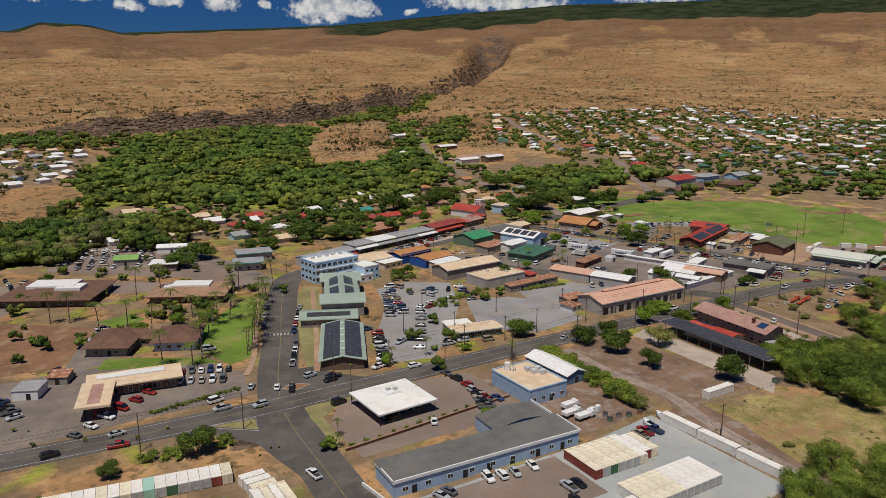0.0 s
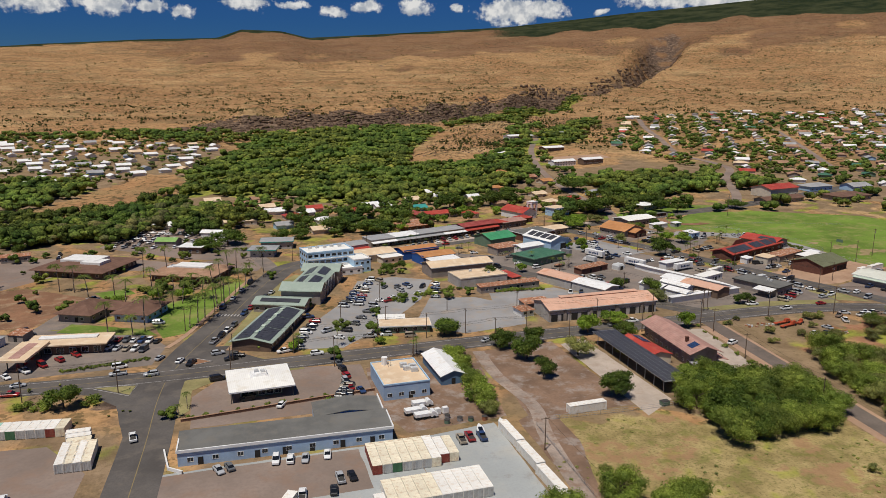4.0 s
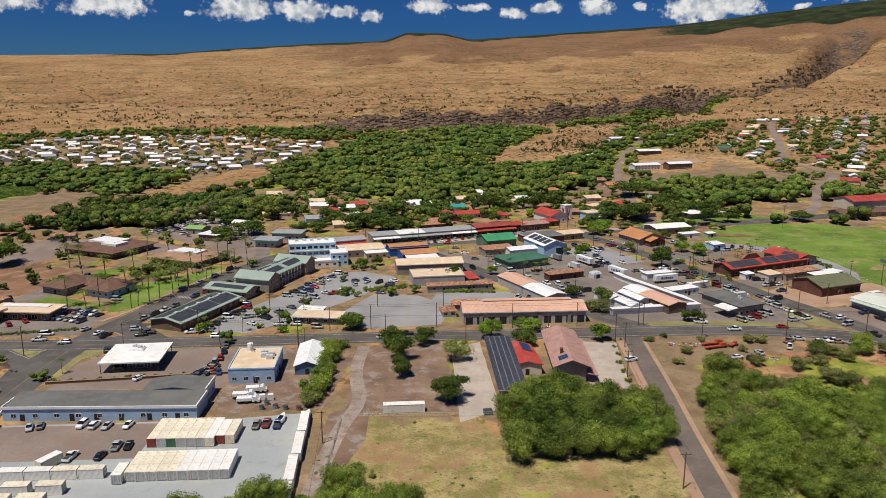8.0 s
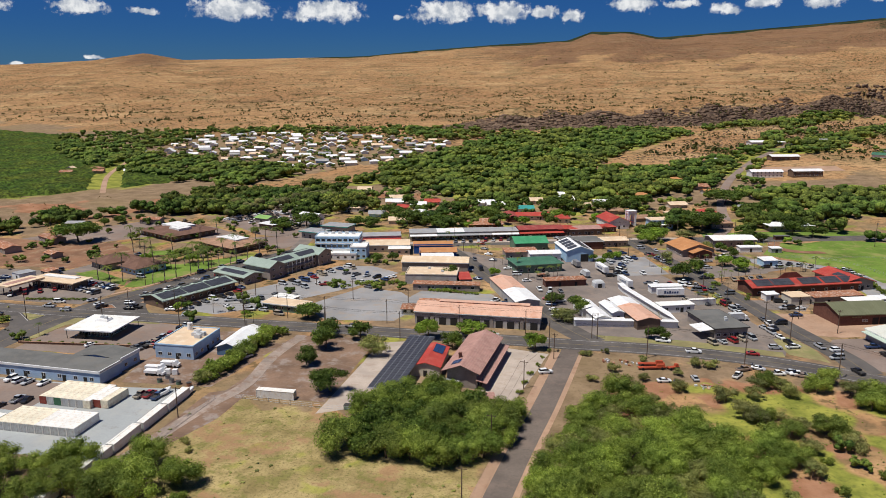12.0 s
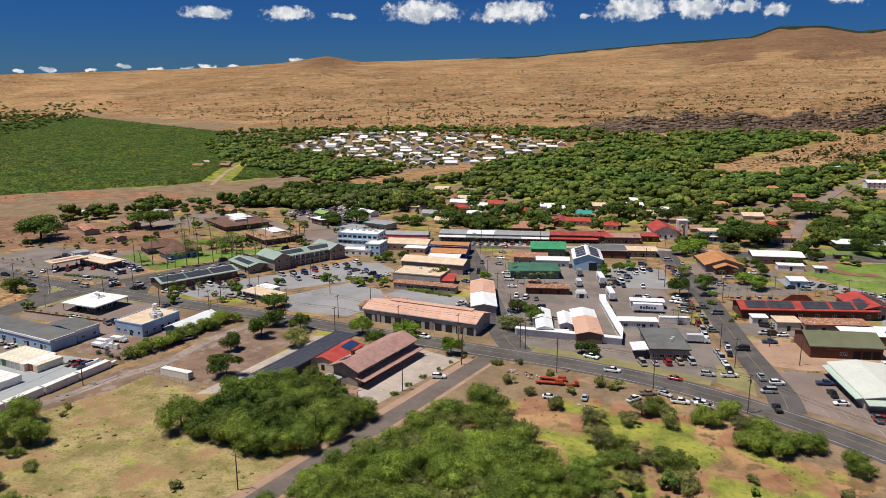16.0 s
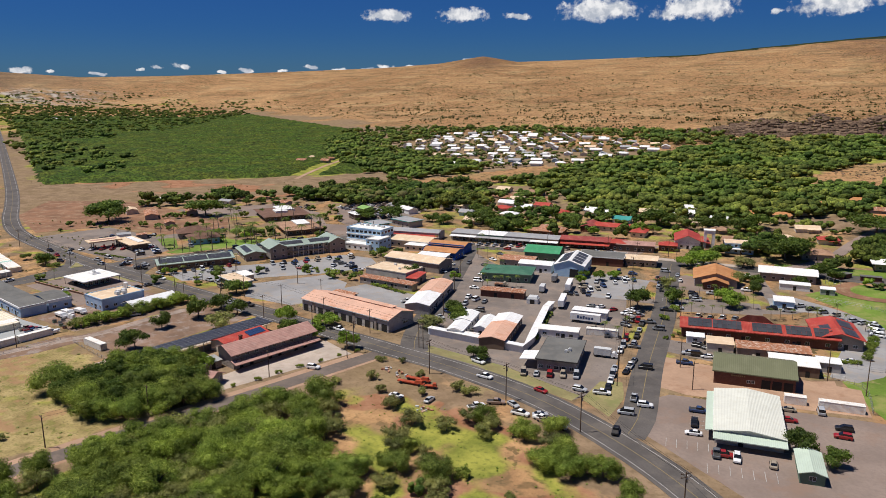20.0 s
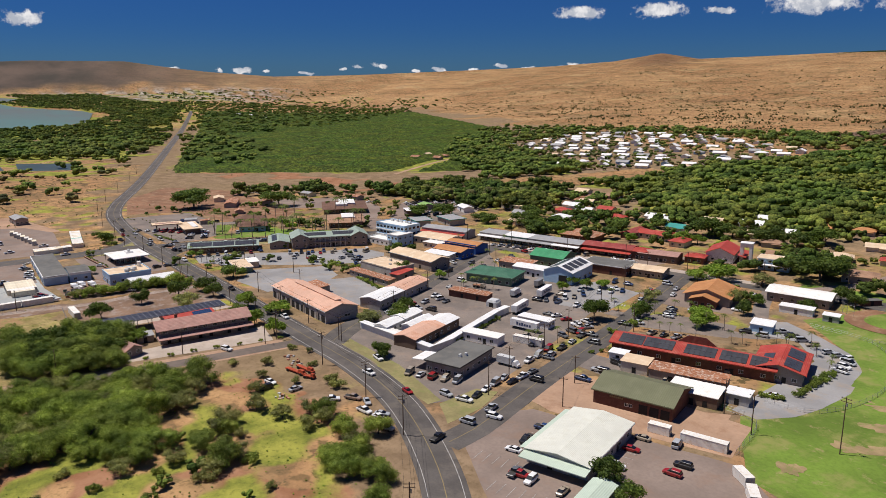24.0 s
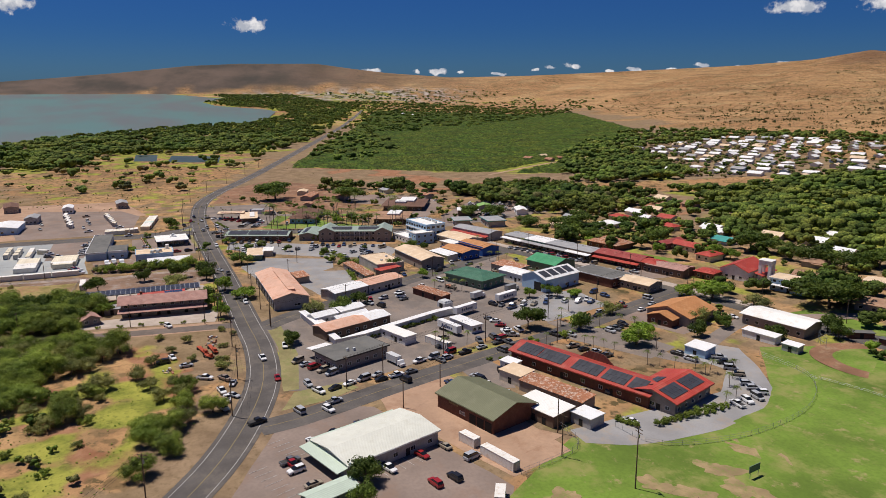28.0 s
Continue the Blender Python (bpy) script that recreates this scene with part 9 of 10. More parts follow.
park([(56.9, 238.0, 73), (59.6, 236.9, 73), (62.4, 235.8, 73), (42.9, 234.6, 70), (46.0, 233.2, 70), (49.1, 231.8, 70), (52.2, 230.4, 70), (55.3, 229.0, 70), (58.3, 227.5, 70), (31.2, 302.1, 339), (29.1, 296.6, 339), (27.1, 291.2, 339), (25.0, 285.8, 339), (-4.0, 243.9, 18), (-2.9, 239.4, 18), (-1.8, 234.9, 18), (-0.8, 230.4, 18), (-0.1, 403.9, 277), (0.9, 395.6, 277), (1.9, 387.4, 277), (2.9, 379.1, 277), (8.1, 395.4, 338), (6.1, 386.6, 338), (2.2, 368.9, 338), (0.3, 360.1, 338), (123.7, 175.7, 343), (122.9, 173.3, 343), (122.1, 170.9, 343), (121.4, 168.5, 343), (120.6, 166.1, 343)])
park([(99.5, 310.7, 251), (95.2, 298.1, 251), (90.9, 285.5, 251), (86.5, 272.9, 251), (108.3, 290.6, 245), (105.0, 283.3, 245), (101.6, 276.0, 245), (98.2, 268.8, 245), (94.9, 261.5, 245), (90.3, 246.6, 246), (87.8, 240.9, 246), (85.3, 235.2, 246), (82.8, 229.5, 246), (11.9, 262.2, 32), (15.2, 256.8, 32), (83.6, 131.5, 108), (86.2, 132.4, 108), (97.6, 132.4, 81), (101.2, 131.8, 81), (104.9, 131.2, 81), (111.9, 119.0, 92), (114.9, 119.1, 92), (192.4, 367.0, 93), (196.8, 368.8, 93), (201.2, 370.7, 93), (205.6, 372.5, 93), (210.0, 374.4, 93), (214.4, 376.2, 93), (218.8, 378.1, 93), (223.2, 379.9, 93)])
park([(227.7, 381.7, 93), (232.1, 383.6, 93), (236.5, 385.4, 93), (240.9, 387.3, 93), (245.3, 389.1, 93), (261.5, 395.0, 20), (269.2, 397.9, 20), (326.9, 212.2, 118), (330.7, 214.3, 118), (334.6, 216.4, 118), (338.4, 218.4, 118), (342.2, 220.5, 118), (353.5, 234.3, 101), (352.4, 239.9, 101), (351.3, 245.6, 101), (354.6, 218.5, 113), (352.9, 223.7, 113), (351.1, 229.0, 113), (349.4, 234.3, 113), (344.0, 261.8, 107), (341.6, 269.7, 107), (339.2, 277.6, 107), (336.8, 285.5, 107), (332.7, 279.6, 177), (330.7, 286.2, 177), (328.7, 292.9, 177), (326.6, 299.6, 177), (363.8, 263.7, 18), (367.0, 264.2, 18), (370.3, 264.6, 18)])
park([(364.0, 273.5, 5), (368.2, 273.1, 5), (313.9, 357.3, 297), (318.6, 347.9, 297), (323.3, 338.5, 297), (351.4, 308.9, 93), (355.7, 310.7, 93), (360.0, 312.5, 93), (364.4, 314.3, 93), (381.3, 349.9, 54), (386.1, 348.1, 54), (390.9, 346.2, 54), (395.8, 344.4, 54), (403.1, 341.3, 62), (406.6, 340.5, 62), (410.1, 339.7, 62), (413.7, 327.0, 174), (413.0, 331.6, 174), (412.3, 336.3, 174), (342.5, 331.6, 198), (340.8, 334.8, 198), (339.1, 337.9, 198), (337.5, 341.1, 198), (300.5, 337.1, 122), (303.2, 342.2, 122), (305.8, 347.2, 122), (313.4, 295.8, 65), (319.4, 295.2, 65), (325.5, 294.6, 65), (331.5, 294.1, 65)])
park([(294.8, 308.4, 134), (296.1, 313.0, 134), (297.5, 317.6, 134), (298.8, 322.2, 134), (263.9, 272.4, 91), (263.6, 285.0, 91), (269.1, 234.4, 173), (267.3, 242.2, 173), (265.5, 250.0, 173), (263.6, 257.8, 173), (239.9, 310.8, 17), (245.8, 299.3, 17), (251.7, 287.7, 17), (217.0, 368.6, 357), (221.2, 354.9, 357), (225.5, 341.2, 357), (229.8, 327.5, 357), (213.5, 319.0, 354), (220.6, 303.0, 354), (227.7, 286.9, 354), (241.1, 251.1, 63), (246.2, 250.4, 63), (251.3, 249.7, 63), (256.4, 249.1, 63), (298.7, 328.3, 141), (301.6, 347.6, 141), (29.1, 463.4, 165), (29.7, 470.6, 165), (30.3, 477.7, 165), (30.9, 484.8, 165)])
park([(31.5, 492.0, 165), (32.1, 499.1, 165), (32.7, 506.2, 165), (33.3, 513.4, 165), (-9.6, 465.5, 51), (-1.5, 461.2, 51), (6.5, 456.8, 51), (14.6, 452.4, 51), (22.7, 448.0, 51), (30.7, 443.6, 51), (238.2, 332.9, 355), (241.4, 326.0, 355), (244.6, 319.2, 355), (247.8, 312.4, 355), (143.0, 260.8, 156), (145.2, 267.2, 156), (147.4, 273.6, 156), (149.6, 280.0, 156), (151.8, 286.5, 156), (154.0, 292.9, 156), (156.2, 299.3, 156), (178.9, 262.2, 154), (181.0, 269.2, 154), (183.0, 276.3, 154), (185.1, 283.3, 154), (12.9, 209.3, 126), (17.5, 213.2, 126), (22.1, 217.2, 126), (26.7, 221.1, 126), (31.3, 225.1, 126)])
park([(35.9, 229.0, 126), (390.7, 297.8, 294), (388.3, 289.6, 294), (385.9, 281.5, 294), (383.5, 273.3, 294), (381.1, 265.1, 294), (110.6, 131.5, 80), (102.2, 113.9, 80), (109.6, 114.0, 80), (83.7, 191.6, 10), (102.0, 165.9, 60), (92.3, 173.0, 10), (90.3, 211.6, -10), (61.5, 258.4, -8), (145.9, 218.2, -15), (154.8, 214.2, -15), (387.2, 203.9, 20), (383.3, 218.9, 20), (396.0, 196.3, 105), (401.0, 196.9, 105), (409.2, 199.4, 105), (405.8, 228.6, 20), (408.9, 218.4, 20), (403.7, 235.9, 20), (419.3, 232.1, 15), (420.0, 226.7, 15), (348.4, 211.3, 10), (410.5, 290.4, 25), (344.4, 346.6, 20), (355.4, 362.0, 15)])
park([(347.4, 388.8, 15), (372.4, 339.0, 25), (378.7, 339.6, 20), (319.2, 369.7, 110), (316.0, 355.8, 20), (367.0, 204.6, 20), (345.5, 258.6, 20), (309.2, 211.1, 170), (309.6, 168.8, 95), (268.0, 172.0, 20), (318.8, 201.4, 2), (339.1, 203.1, -5), (236.1, 203.2, 2), (190.0, 204.1, 2), (106.9, 211.2, 15), (52.2, 205.6, 5), (125.0, 229.2, 25), (163.7, 165.2, 60), (22.4, 196.8, -5), (62.7, 202.1, 3), (369.8, 192.0, 110), (180.6, 201.1, 30), (119.7, 248.8, 0), (349.7, 185.9, 0), (139.5, 218.2, 0), (284.7, 247.7, 30), (245.5, 205.4, 0), (88.3, 209.1, 10), (71.3, 212.3, 70), (75.1, 209.0, 70)])
park([(357.2, 241.4, 20), (364.5, 215.8, 110), (369.4, 212.8, 20), (341.8, 257.4, 110), (339.5, 264.7, 110), (334.1, 287.7, 110), (344.8, 283.0, 20), (338.3, 289.0, 20), (309.7, 294.6, 20), (292.2, 320.0, 20), (299.8, 310.9, 110), (308.5, 313.5, 110), (292.7, 333.1, 110), (297.3, 344.6, 20), (300.2, 358.4, 20), (293.2, 357.0, 110), (264.0, 263.9, 110), (258.9, 273.4, 110), (268.8, 272.0, 110), (274.7, 259.4, 20), (269.2, 255.7, 20), (324.3, 360.4, 110), (337.5, 309.4, 20), (366.0, 253.9, 20), (385.1, 210.5, 110), (411.7, 240.3, 110), (160.1, 266.9, 110), (172.8, 269.9, 20), (157.3, 262.3, 20), (166.2, 277.2, 110), (171.1, 285.6, 110), (160.2, 296.6, 110), (226.4, 306.3, 110), (220.0, 326.6, 110), (355.0, 213.2, 20), (343.3, 251.6, 110), (331.9, 264.6, 110), (324.1, 268.6, 110), (320.4, 342.2, 110), (318.7, 351.3, 110), (311.3, 373.9, 20), (340.0, 314.8, 20), (292.1, 305.5, 20)])
# the yard full of old cars
for i in range(8):
    for j in range(11):
        x, y = 26 + j * 6.0 + i * 1.0 + random.uniform(-1, 1), 416 + i * 6.2 - j * 2.0 + random.uniform(-1.2, 1.2)
        if math.hypot(x - 57, y - 414) > 9 and math.hypot(x - 72, y - 391) > 9 and math.hypot(x - 84, y - 432) > 10 and y - 0.6 * x < 440 and random.random() < 0.9:
            car(random.choice(("sedan", "suv", "pickup")), random.choice(("white", "silver", "dull", "grey", "tan", "white", "black")), x, y, random.choice((70, 160, 250)) + random.uniform(-15, 15))
# wrecks on the verge
for x, y, h in [(333, 187, 30), (338, 189, -20), (343, 185, 10), (348, 188, 40), (351, 185, -10), (356, 184, 20), (330, 181, 60), (306, 172, 15), (316, 176, 100)]:
    car(random.choice(("sedan", "pickup", "van")), random.choice(("white", "white", "dull", "silver")), x, y, h)
car("pickup", "red", 397.5, 196.5, 20)


def truck(x, y, h, label, load=PALE_STEEL, cab="white", length=6.0, high=2.4):
    ob = thing("truck", pose(x, y, 0.03, 0, 0, h), label, "truck")
    part("cab", loft([(length / 2 + 0.1, 1.05, 0.6, 1.4), (length / 2 + 0.5, 1.1, 0.5, 2.3), (length / 2 + 1.4, 1.1, 0.5, 2.3), (length / 2 + 2.0, 1.05, 0.5, 1.4), (length / 2 + 2.4, 1.0, 0.5, 1.2)]), CAR_PAINT[cab], ob)
    part("windscreen", loft([(length / 2 + 1.35, 0.95, 1.4, 2.2), (length / 2 + 1.95, 0.98, 1.3, 1.45)]), CAR_GLASS, ob)
    part("box", box(0, 0, 0.9, length, 2.3, high), load, ob)
    part("chassis", box(0.8, 0, 0.55, length + 2.2, 0.9, 0.35), DARK_TRIM, ob)
    for xx in (-length * 0.3, length * 0.12, length / 2 + 1.2):
        for sy in (-1, 1):
            w = part("wheel", WHEEL, None, ob)
            w.matrix_local = pose(xx, sy * 1.0, 0) @ Matrix.Scale(1.35, 4)
    return ob


truck(340.5, 243, 18, "white box truck parked beside the shop")
truck(280, 303, 112, "white box truck in the yard")
truck(275, 323, 112, "silver tanker-like truck parked on the street", STEEL)
truck(138, 149, 5, "white utility truck with a folded boom", WHITE_METAL, length=4.5, high=0.9)
truck(140, 145.5, 2, "white utility truck with equipment", WHITE_METAL, length=4.5, high=0.9)
truck(141, 153, 6, "white service truck with side boxes", WHITE_METAL, length=4.0, high=1.1)
truck(258, 299, 20, "old rusty flatbed truck with tan cab", RUST_ROOF, "tan", 4.0, 0.4)

# ---------------------------------------------------------------- shipping containers
CONTAINER = {}
DOORS = paint("container_doors", (0.48, 0.48, 0.46), 0.7, 0.15, 0.6, 4.0, 0.3, second=(0.3, 0.2, 0.13), amount=0.4, ribs=0.5, rib_axis=0)
CONTAINER_PAINT = {"white": paint("container_white", (0.85, 0.82, 0.75), 0.7, 0.07, 0.35, 4.0, 0.5, second=(0.62, 0.45, 0.28), amount=0.45, ribs=0.28, rib_axis=1, toss=0.06),
                   "rust": paint("container_red", (0.26, 0.055, 0.04), 0.75, 0.15, 0.35, 4.0, 0.5, second=(0.35, 0.16, 0.1), amount=0.5, ribs=0.28, rib_axis=1),
                   "green": paint("container_green", (0.07, 0.17, 0.09), 0.75, 0.15, 0.35, 4.0, 0.5, ribs=0.28, rib_axis=1),
                   "mint": paint("container_mint", (0.38, 0.62, 0.5), 0.75, 0.1, 0.35, 4.0, 0.5, ribs=0.28, rib_axis=1),
                   "cream": paint("container_cream", (0.82, 0.74, 0.56), 0.75, 0.12, 0.35, 4.0, 0.5, second=(0.5, 0.3, 0.16), amount=0.5, ribs=0.28, rib_axis=1, toss=0.08)}


def container(x, y, rot, length=6.06, colour="white", group="", roof="white", z=0.0):
    """A steel box whose doors face its -y end."""
    key = (length, colour, roof)
    if key in CONTAINER:
        ob = copy_thing(CONTAINER[key], pose(x, y, z, 0, 0, rot))
        return tagged(ob, group=group) if group else ob
    ob = thing("shipping_container", pose(x, y, z, 0, 0, rot), f"{colour} steel shipping container with a sun-bleached roof", "container", group)
    w, h = 2.44, 2.59
    posts = [box(sx * (w / 2 - 0.08), sy * (length / 2 - 0.08), 0, 0.17, 0.17, h) for sx in (-1, 1) for sy in (-1, 1)]
    part("body", join(box(0, 0, 0.1, w - 0.12, length - 0.12, h - 0.16), *posts), CONTAINER_PAINT[colour], ob)
    part("roof", box(0, 0, h - 0.08, w, length, 0.09), CONTAINER_PAINT[roof], ob)
    for sx in (-1, 1):
        part("door", join(box(sx * 0.58, -length / 2 - 0.01, 0.16, 1.1, 0.06, 2.3), box(sx * 0.3, -length / 2 - 0.06, 0.2, 0.05, 0.05, 2.2), box(sx * 0.85, -length / 2 - 0.06, 0.2, 0.05, 0.05, 2.2)), DOORS if colour == "white" else CONTAINER_PAINT[colour], ob)
    CONTAINER[key] = ob
    return ob


for i, c in enumerate(["rust", "white", "green", "white", "white", "white", "cream", "rust", "cream"]):
    container(121.3 + i * 2.52, 124.6 - i * 0.07, -2, 12.19 if i < 7 else 9.6, c, "row of containers", "cream" if i not in (6, 7) else "white")
for i in range(10):
    container(121.4 + i * 2.5, 106.5, -0.5, 10.4, "white", "block of containers", "white" if i > 4 else "cream")
container(118.6, 103.2, 0, 6.06, "white", "block of containers")
for i in range(4):
    container(92.5 + i * 6.3, 104.4, 90, 6.06, "white", "yard offices", "white" if i < 2 else "cream")
for i in range(3):
    container(89 + i * 7.8, 97.6, 90, 6.06, "white", "yard offices", "cream")
for i in range(3):
    container(87 + i * 7.8, 92.4, 90, 6.06, "white", "yard offices", "cream")
container(98.5, 110.5, -30, 6.06, "cream", "yard offices")
for i in range(7):
    container(160.0 + 0.15 * (i % 2), 127 - i * 12.7, 1.5, 12.19, "white", "line of containers along the yard")
container(188.1, 136.5, 91, 12.19, "white")
for i, c in enumerate(["cream", "rust", "white", "white", "white", "green", "white", "mint", "white", "cream", "white", "cream", "rust", "white", "white", "cream", "white", "white"]):
    container(42.8 - i * 2.5, 166.3 + i * 0.36, -8, 6.06, c, "row of containers behind the verge", "mint" if c == "mint" else ("cream" if c == "cream" else "white"))
for i in range(3):
    container(47.5 + i * 0.5, 160.5 - i * 2.7, 92, 6.06, "white" if i < 2 else "cream", "containers beside the wharf road", "white" if i < 2 else "cream")
for i in range(4):
    container(46.0 + i * 2.0, 148 - i * 0.1, 0, 12.19, "white", "containers beside the wharf road", "cream" if i % 2 else "white")
for x, y, rot, ln, c in [(404, 243, 108, 6.06, "white"), (416, 246, 107, 12.19, "white"), (432, 238, 60, 6.06, "white"), (438, 232, 40, 6.06, "white"), (440, 222, 45, 6.06, "cream"), (330, 264, 110, 12.19, "white"), (293, 229, 105, 6.06, "white")]:
    container(x, y, rot, ln, c)


def trailer(x, y, rot, label, length=12.2):
    """A box trailer on a bogie, its lettering drawn as plain blue bars."""
    ob = thing("semi_trailer", pose(x, y, 0, 0, 0, rot), label, "trailer")
    part("box", box(0, 0, 1.2, length, 2.5, 2.8), WHITE_METAL, ob)
    part("chassis", box(0, 0, 0.9, length - 0.6, 1.2, 0.3), DARK_TRIM, ob)
    for sy in (-1, 1):
        for i in range(6):
            part("sign_letter", box(-2.8 + i * 1.15, sy * 1.27, 1.95, 0.85, 0.03, 1.25 if i in (0, 2) else 0.9), CAR_PAINT["blue"], ob, "plain dark blue lettering bar")
        for xx in (-4.6, -3.4):
            w = part("wheel", WHEEL, None, ob)
            w.matrix_local = pose(xx, sy * 1.05, 0) @ Matrix.Scale(1.5, 4)
        part("landing_leg", box(3.6, sy * 0.8, 0, 0.16, 0.16, 1.0), STEEL, ob)
    return ob


trailer(317.7, 273.7, 15, "white box trailer with large dark blue lettering")
trailer(298.5, 289, 112, "white box trailer parked in the lot")
trailer(288, 314, 112, "white box trailer with blue lettering parked in a row")

# the yard west of the wharf road: rows of pale boxes and trailers
for i in range(7):
    container(-24 + i * 6.9, 140 + i * 1.1, 82 + random.uniform(-3, 3), 6.06, "white", "boxes in the west yard", "white" if i % 3 else "cream")
for i in range(6):
    container(-34 + i * 9.5, 112 + i * 1.4, 86 + random.uniform(-4, 4), 6.06 if i % 2 else 12.19, "cream" if i == 2 else "white", "boxes in the west yard")
for x, y, h in [(-8, 128, 10), (6, 130, 12), (20, 127, 8), (36, 131, 95), (28, 150, 95), (-30, 126, 100), (14, 100, 20), (-4, 99, 15)]:
    car(random.choice(("pickup", "van", "sedan")), random.choice(("white", "white", "silver", "dull")), x, y, h)
# vehicles round the blue shops and on the junction
for kind, colour, x, y, h in [("sedan", "silver", 23, 204.2, 10), ("suv", "black", 6.4, 200.2, 8), ("suv", "black", 38.7, 191.5, 12), ("van", "white", 52, 212, 12), ("sedan", "silver", 64.5, 217, 62), ("suv", "silver", 84, 216, 14), ("pickup", "white", 61.5, 156, 98), ("suv", "white", 117.8, 205.5, 2)]:
    car(kind, colour, x, y, h, 0.08)
park([(123.4, 177.8, 100), (124.3, 182.6, 100), (124.1, 188.9, 100), (123.9, 172.6, 100), (126.8, 169.4, 100), (123.6, 194.5, 100)])
for c, (x, y) in zip(("tan", "red", "blue"), [(146.5, 129.3), (149.2, 130.0), (152.4, 129.3)]):
    car("pickup", c, x, y, 88)

# ---------------------------------------------------------------- utility poles and wires
POLE = {}


def pole(x, y, rot, h=11.0, arms=1):
    z = ground_z(x, y)
    if (h, arms) in POLE:
        return copy_thing(POLE[h, arms], pose(x, y, z, 0, 0, rot))
    ob = thing("utility_pole", pose(x, y, z, 0, 0, rot), "weathered wooden utility pole with crossarms", "utility pole", "utility poles")
    part("pole", tube((0, 0, -0.3), (0, 0, h), 0.17, 0.12, 8), WOODPOLE, ob)
    for i in range(arms):
        pins = [tube((k, 0.12, h - 0.46 - 0.9 * i), (k, 0.12, h - 0.26 - 0.9 * i), 0.06, 0.04, 5) for k in (-1.15, 1.15)]
        part("crossarm", join(box(0, 0.12, h - 0.6 - 0.9 * i, 2.6, 0.12, 0.14), *pins), WOODPOLE, ob)
    if arms > 1:
        part("transformer", tube((0.32, 0, h - 2.6), (0.32, 0, h - 1.7), 0.22, 0.22, 8), STEEL, ob)
    POLE[h, arms] = ob
    return ob


def line_of_poles(points, h=11.0, arms=1, wires=(-1.15, 0.45, 1.15), label="thin black overhead wires between poles"):
    spots = []
    for i, (x, y) in enumerate(points):
        ax, ay = points[max(i - 1, 0)]
        bx, by = points[min(i + 1, len(points) - 1)]
        rot = math.degrees(math.atan2(by - ay, bx - ax)) + 90
        pole(x, y, rot, h, arms)
        spots.append((Vector((x, y, ground_z(x, y))), math.radians(rot)))
    ob = thing("overhead_wires", pose(*points[0], 0), label, "wires")
    for k in wires:
        run = []
        for (p, a), (q, b_) in zip(spots, spots[1:]):
            p1 = p + Vector((k * math.cos(a), k * math.sin(a), h - 0.25))
            q1 = q + Vector((k * math.cos(b_), k * math.sin(b_), h - 0.25))
            sag = (q1 - p1).length * 0.018
            pts = [p1.lerp(q1, t) - Vector((0, 0, sag * 4 * t * (1 - t))) for t in (0, 0.25, 0.5, 0.75, 1)]
            o = Vector((*points[0], 0))
            run += [u - o for u in (pts[1:] if run else pts)]
        part("wire", bent_rod(run, 0.03), TYRE, ob)


line_of_poles([(-330, 298), (-255, 272), (-190, 245), (-130, 221), (-75, 203), (-20, 194), (27, 191), (54, 190)], 11.0, 1)
line_of_poles([(88, 192), (122, 192.5), (150, 193), (182, 195.5), (212, 195), (243, 194), (268, 191.5)], 11.0, 1)
line_of_poles([(89, 208), (110, 209.5), (141, 210), (160, 211), (176, 212), (202, 212.5), (232, 210), (258, 210), (285, 210)], 10.0, 1, (-1.15, 1.15))
line_of_poles([(268, 191.5), (302, 193), (334, 191), (362, 186), (400, 162), (440, 132)], 12.0, 2)
line_of_poles([(283, 210), (266, 246), (248, 277), (234, 300), (210, 348)], 9.5, 1, (-1.15, 1.15))
line_of_poles([(356, 222), (350, 236), (340, 262), (333, 282), (318, 318), (303, 352), (290, 386)], 11.0, 1)
line_of_poles([(376, 234), (366, 250)], 9.5, 1, (0.45,))
line_of_poles([(254, 90), (257, 118), (262, 158), (270, 186)], 9.5, 1, (-1.15, 1.15))
line_of_poles([(72, 246), (86, 284), (100, 322), (124, 352)], 9.5, 1, (-1.15, 1.15))
line_of_poles([(168, 366), (200, 374), (234, 386), (268, 396), (300, 406), (336, 416), (372, 424)], 10.0, 1, (-1.15, 1.15))
line_of_poles([(166, 118), (167, 60)], 9.5, 1, (0.45,))
for x, y, h in [(148, 228, 9), (153, 262, 9), (132, 240, 9), (206, 232, 9), (178, 242, 9), (420, 262, 12), (408, 268, 11), (345, 306, 10)]:
    pole(x, y, 20, h, 1)
for x, y in [(470, 262), (446, 402), (440, 270)]:
    pole(x, y, 0, 16.0, 2)

# ---------------------------------------------------------------- fences, walls, small things
def fence(points, h, label, gap=3.0, mesh_mat=None):
    ob = thing("fence", pose(*points[0], ground_z(*points[0])), label, "fence")
    o = Vector((*points[0], 0))
    line = smooth_line(points, gap)
    for p in line[::1]:
        part("post", tube((p.x - o.x, p.y - o.y, 0), (p.x - o.x, p.y - o.y, h), 0.05, 0.05, 5), STEEL, ob)
    for k in (0.15, h * 0.55, h - 0.05):
        part("rail", bent_rod([Vector((p.x - o.x, p.y - o.y, k)) for p in line], 0.03, 4), mesh_mat or STEEL, ob)
    return ob


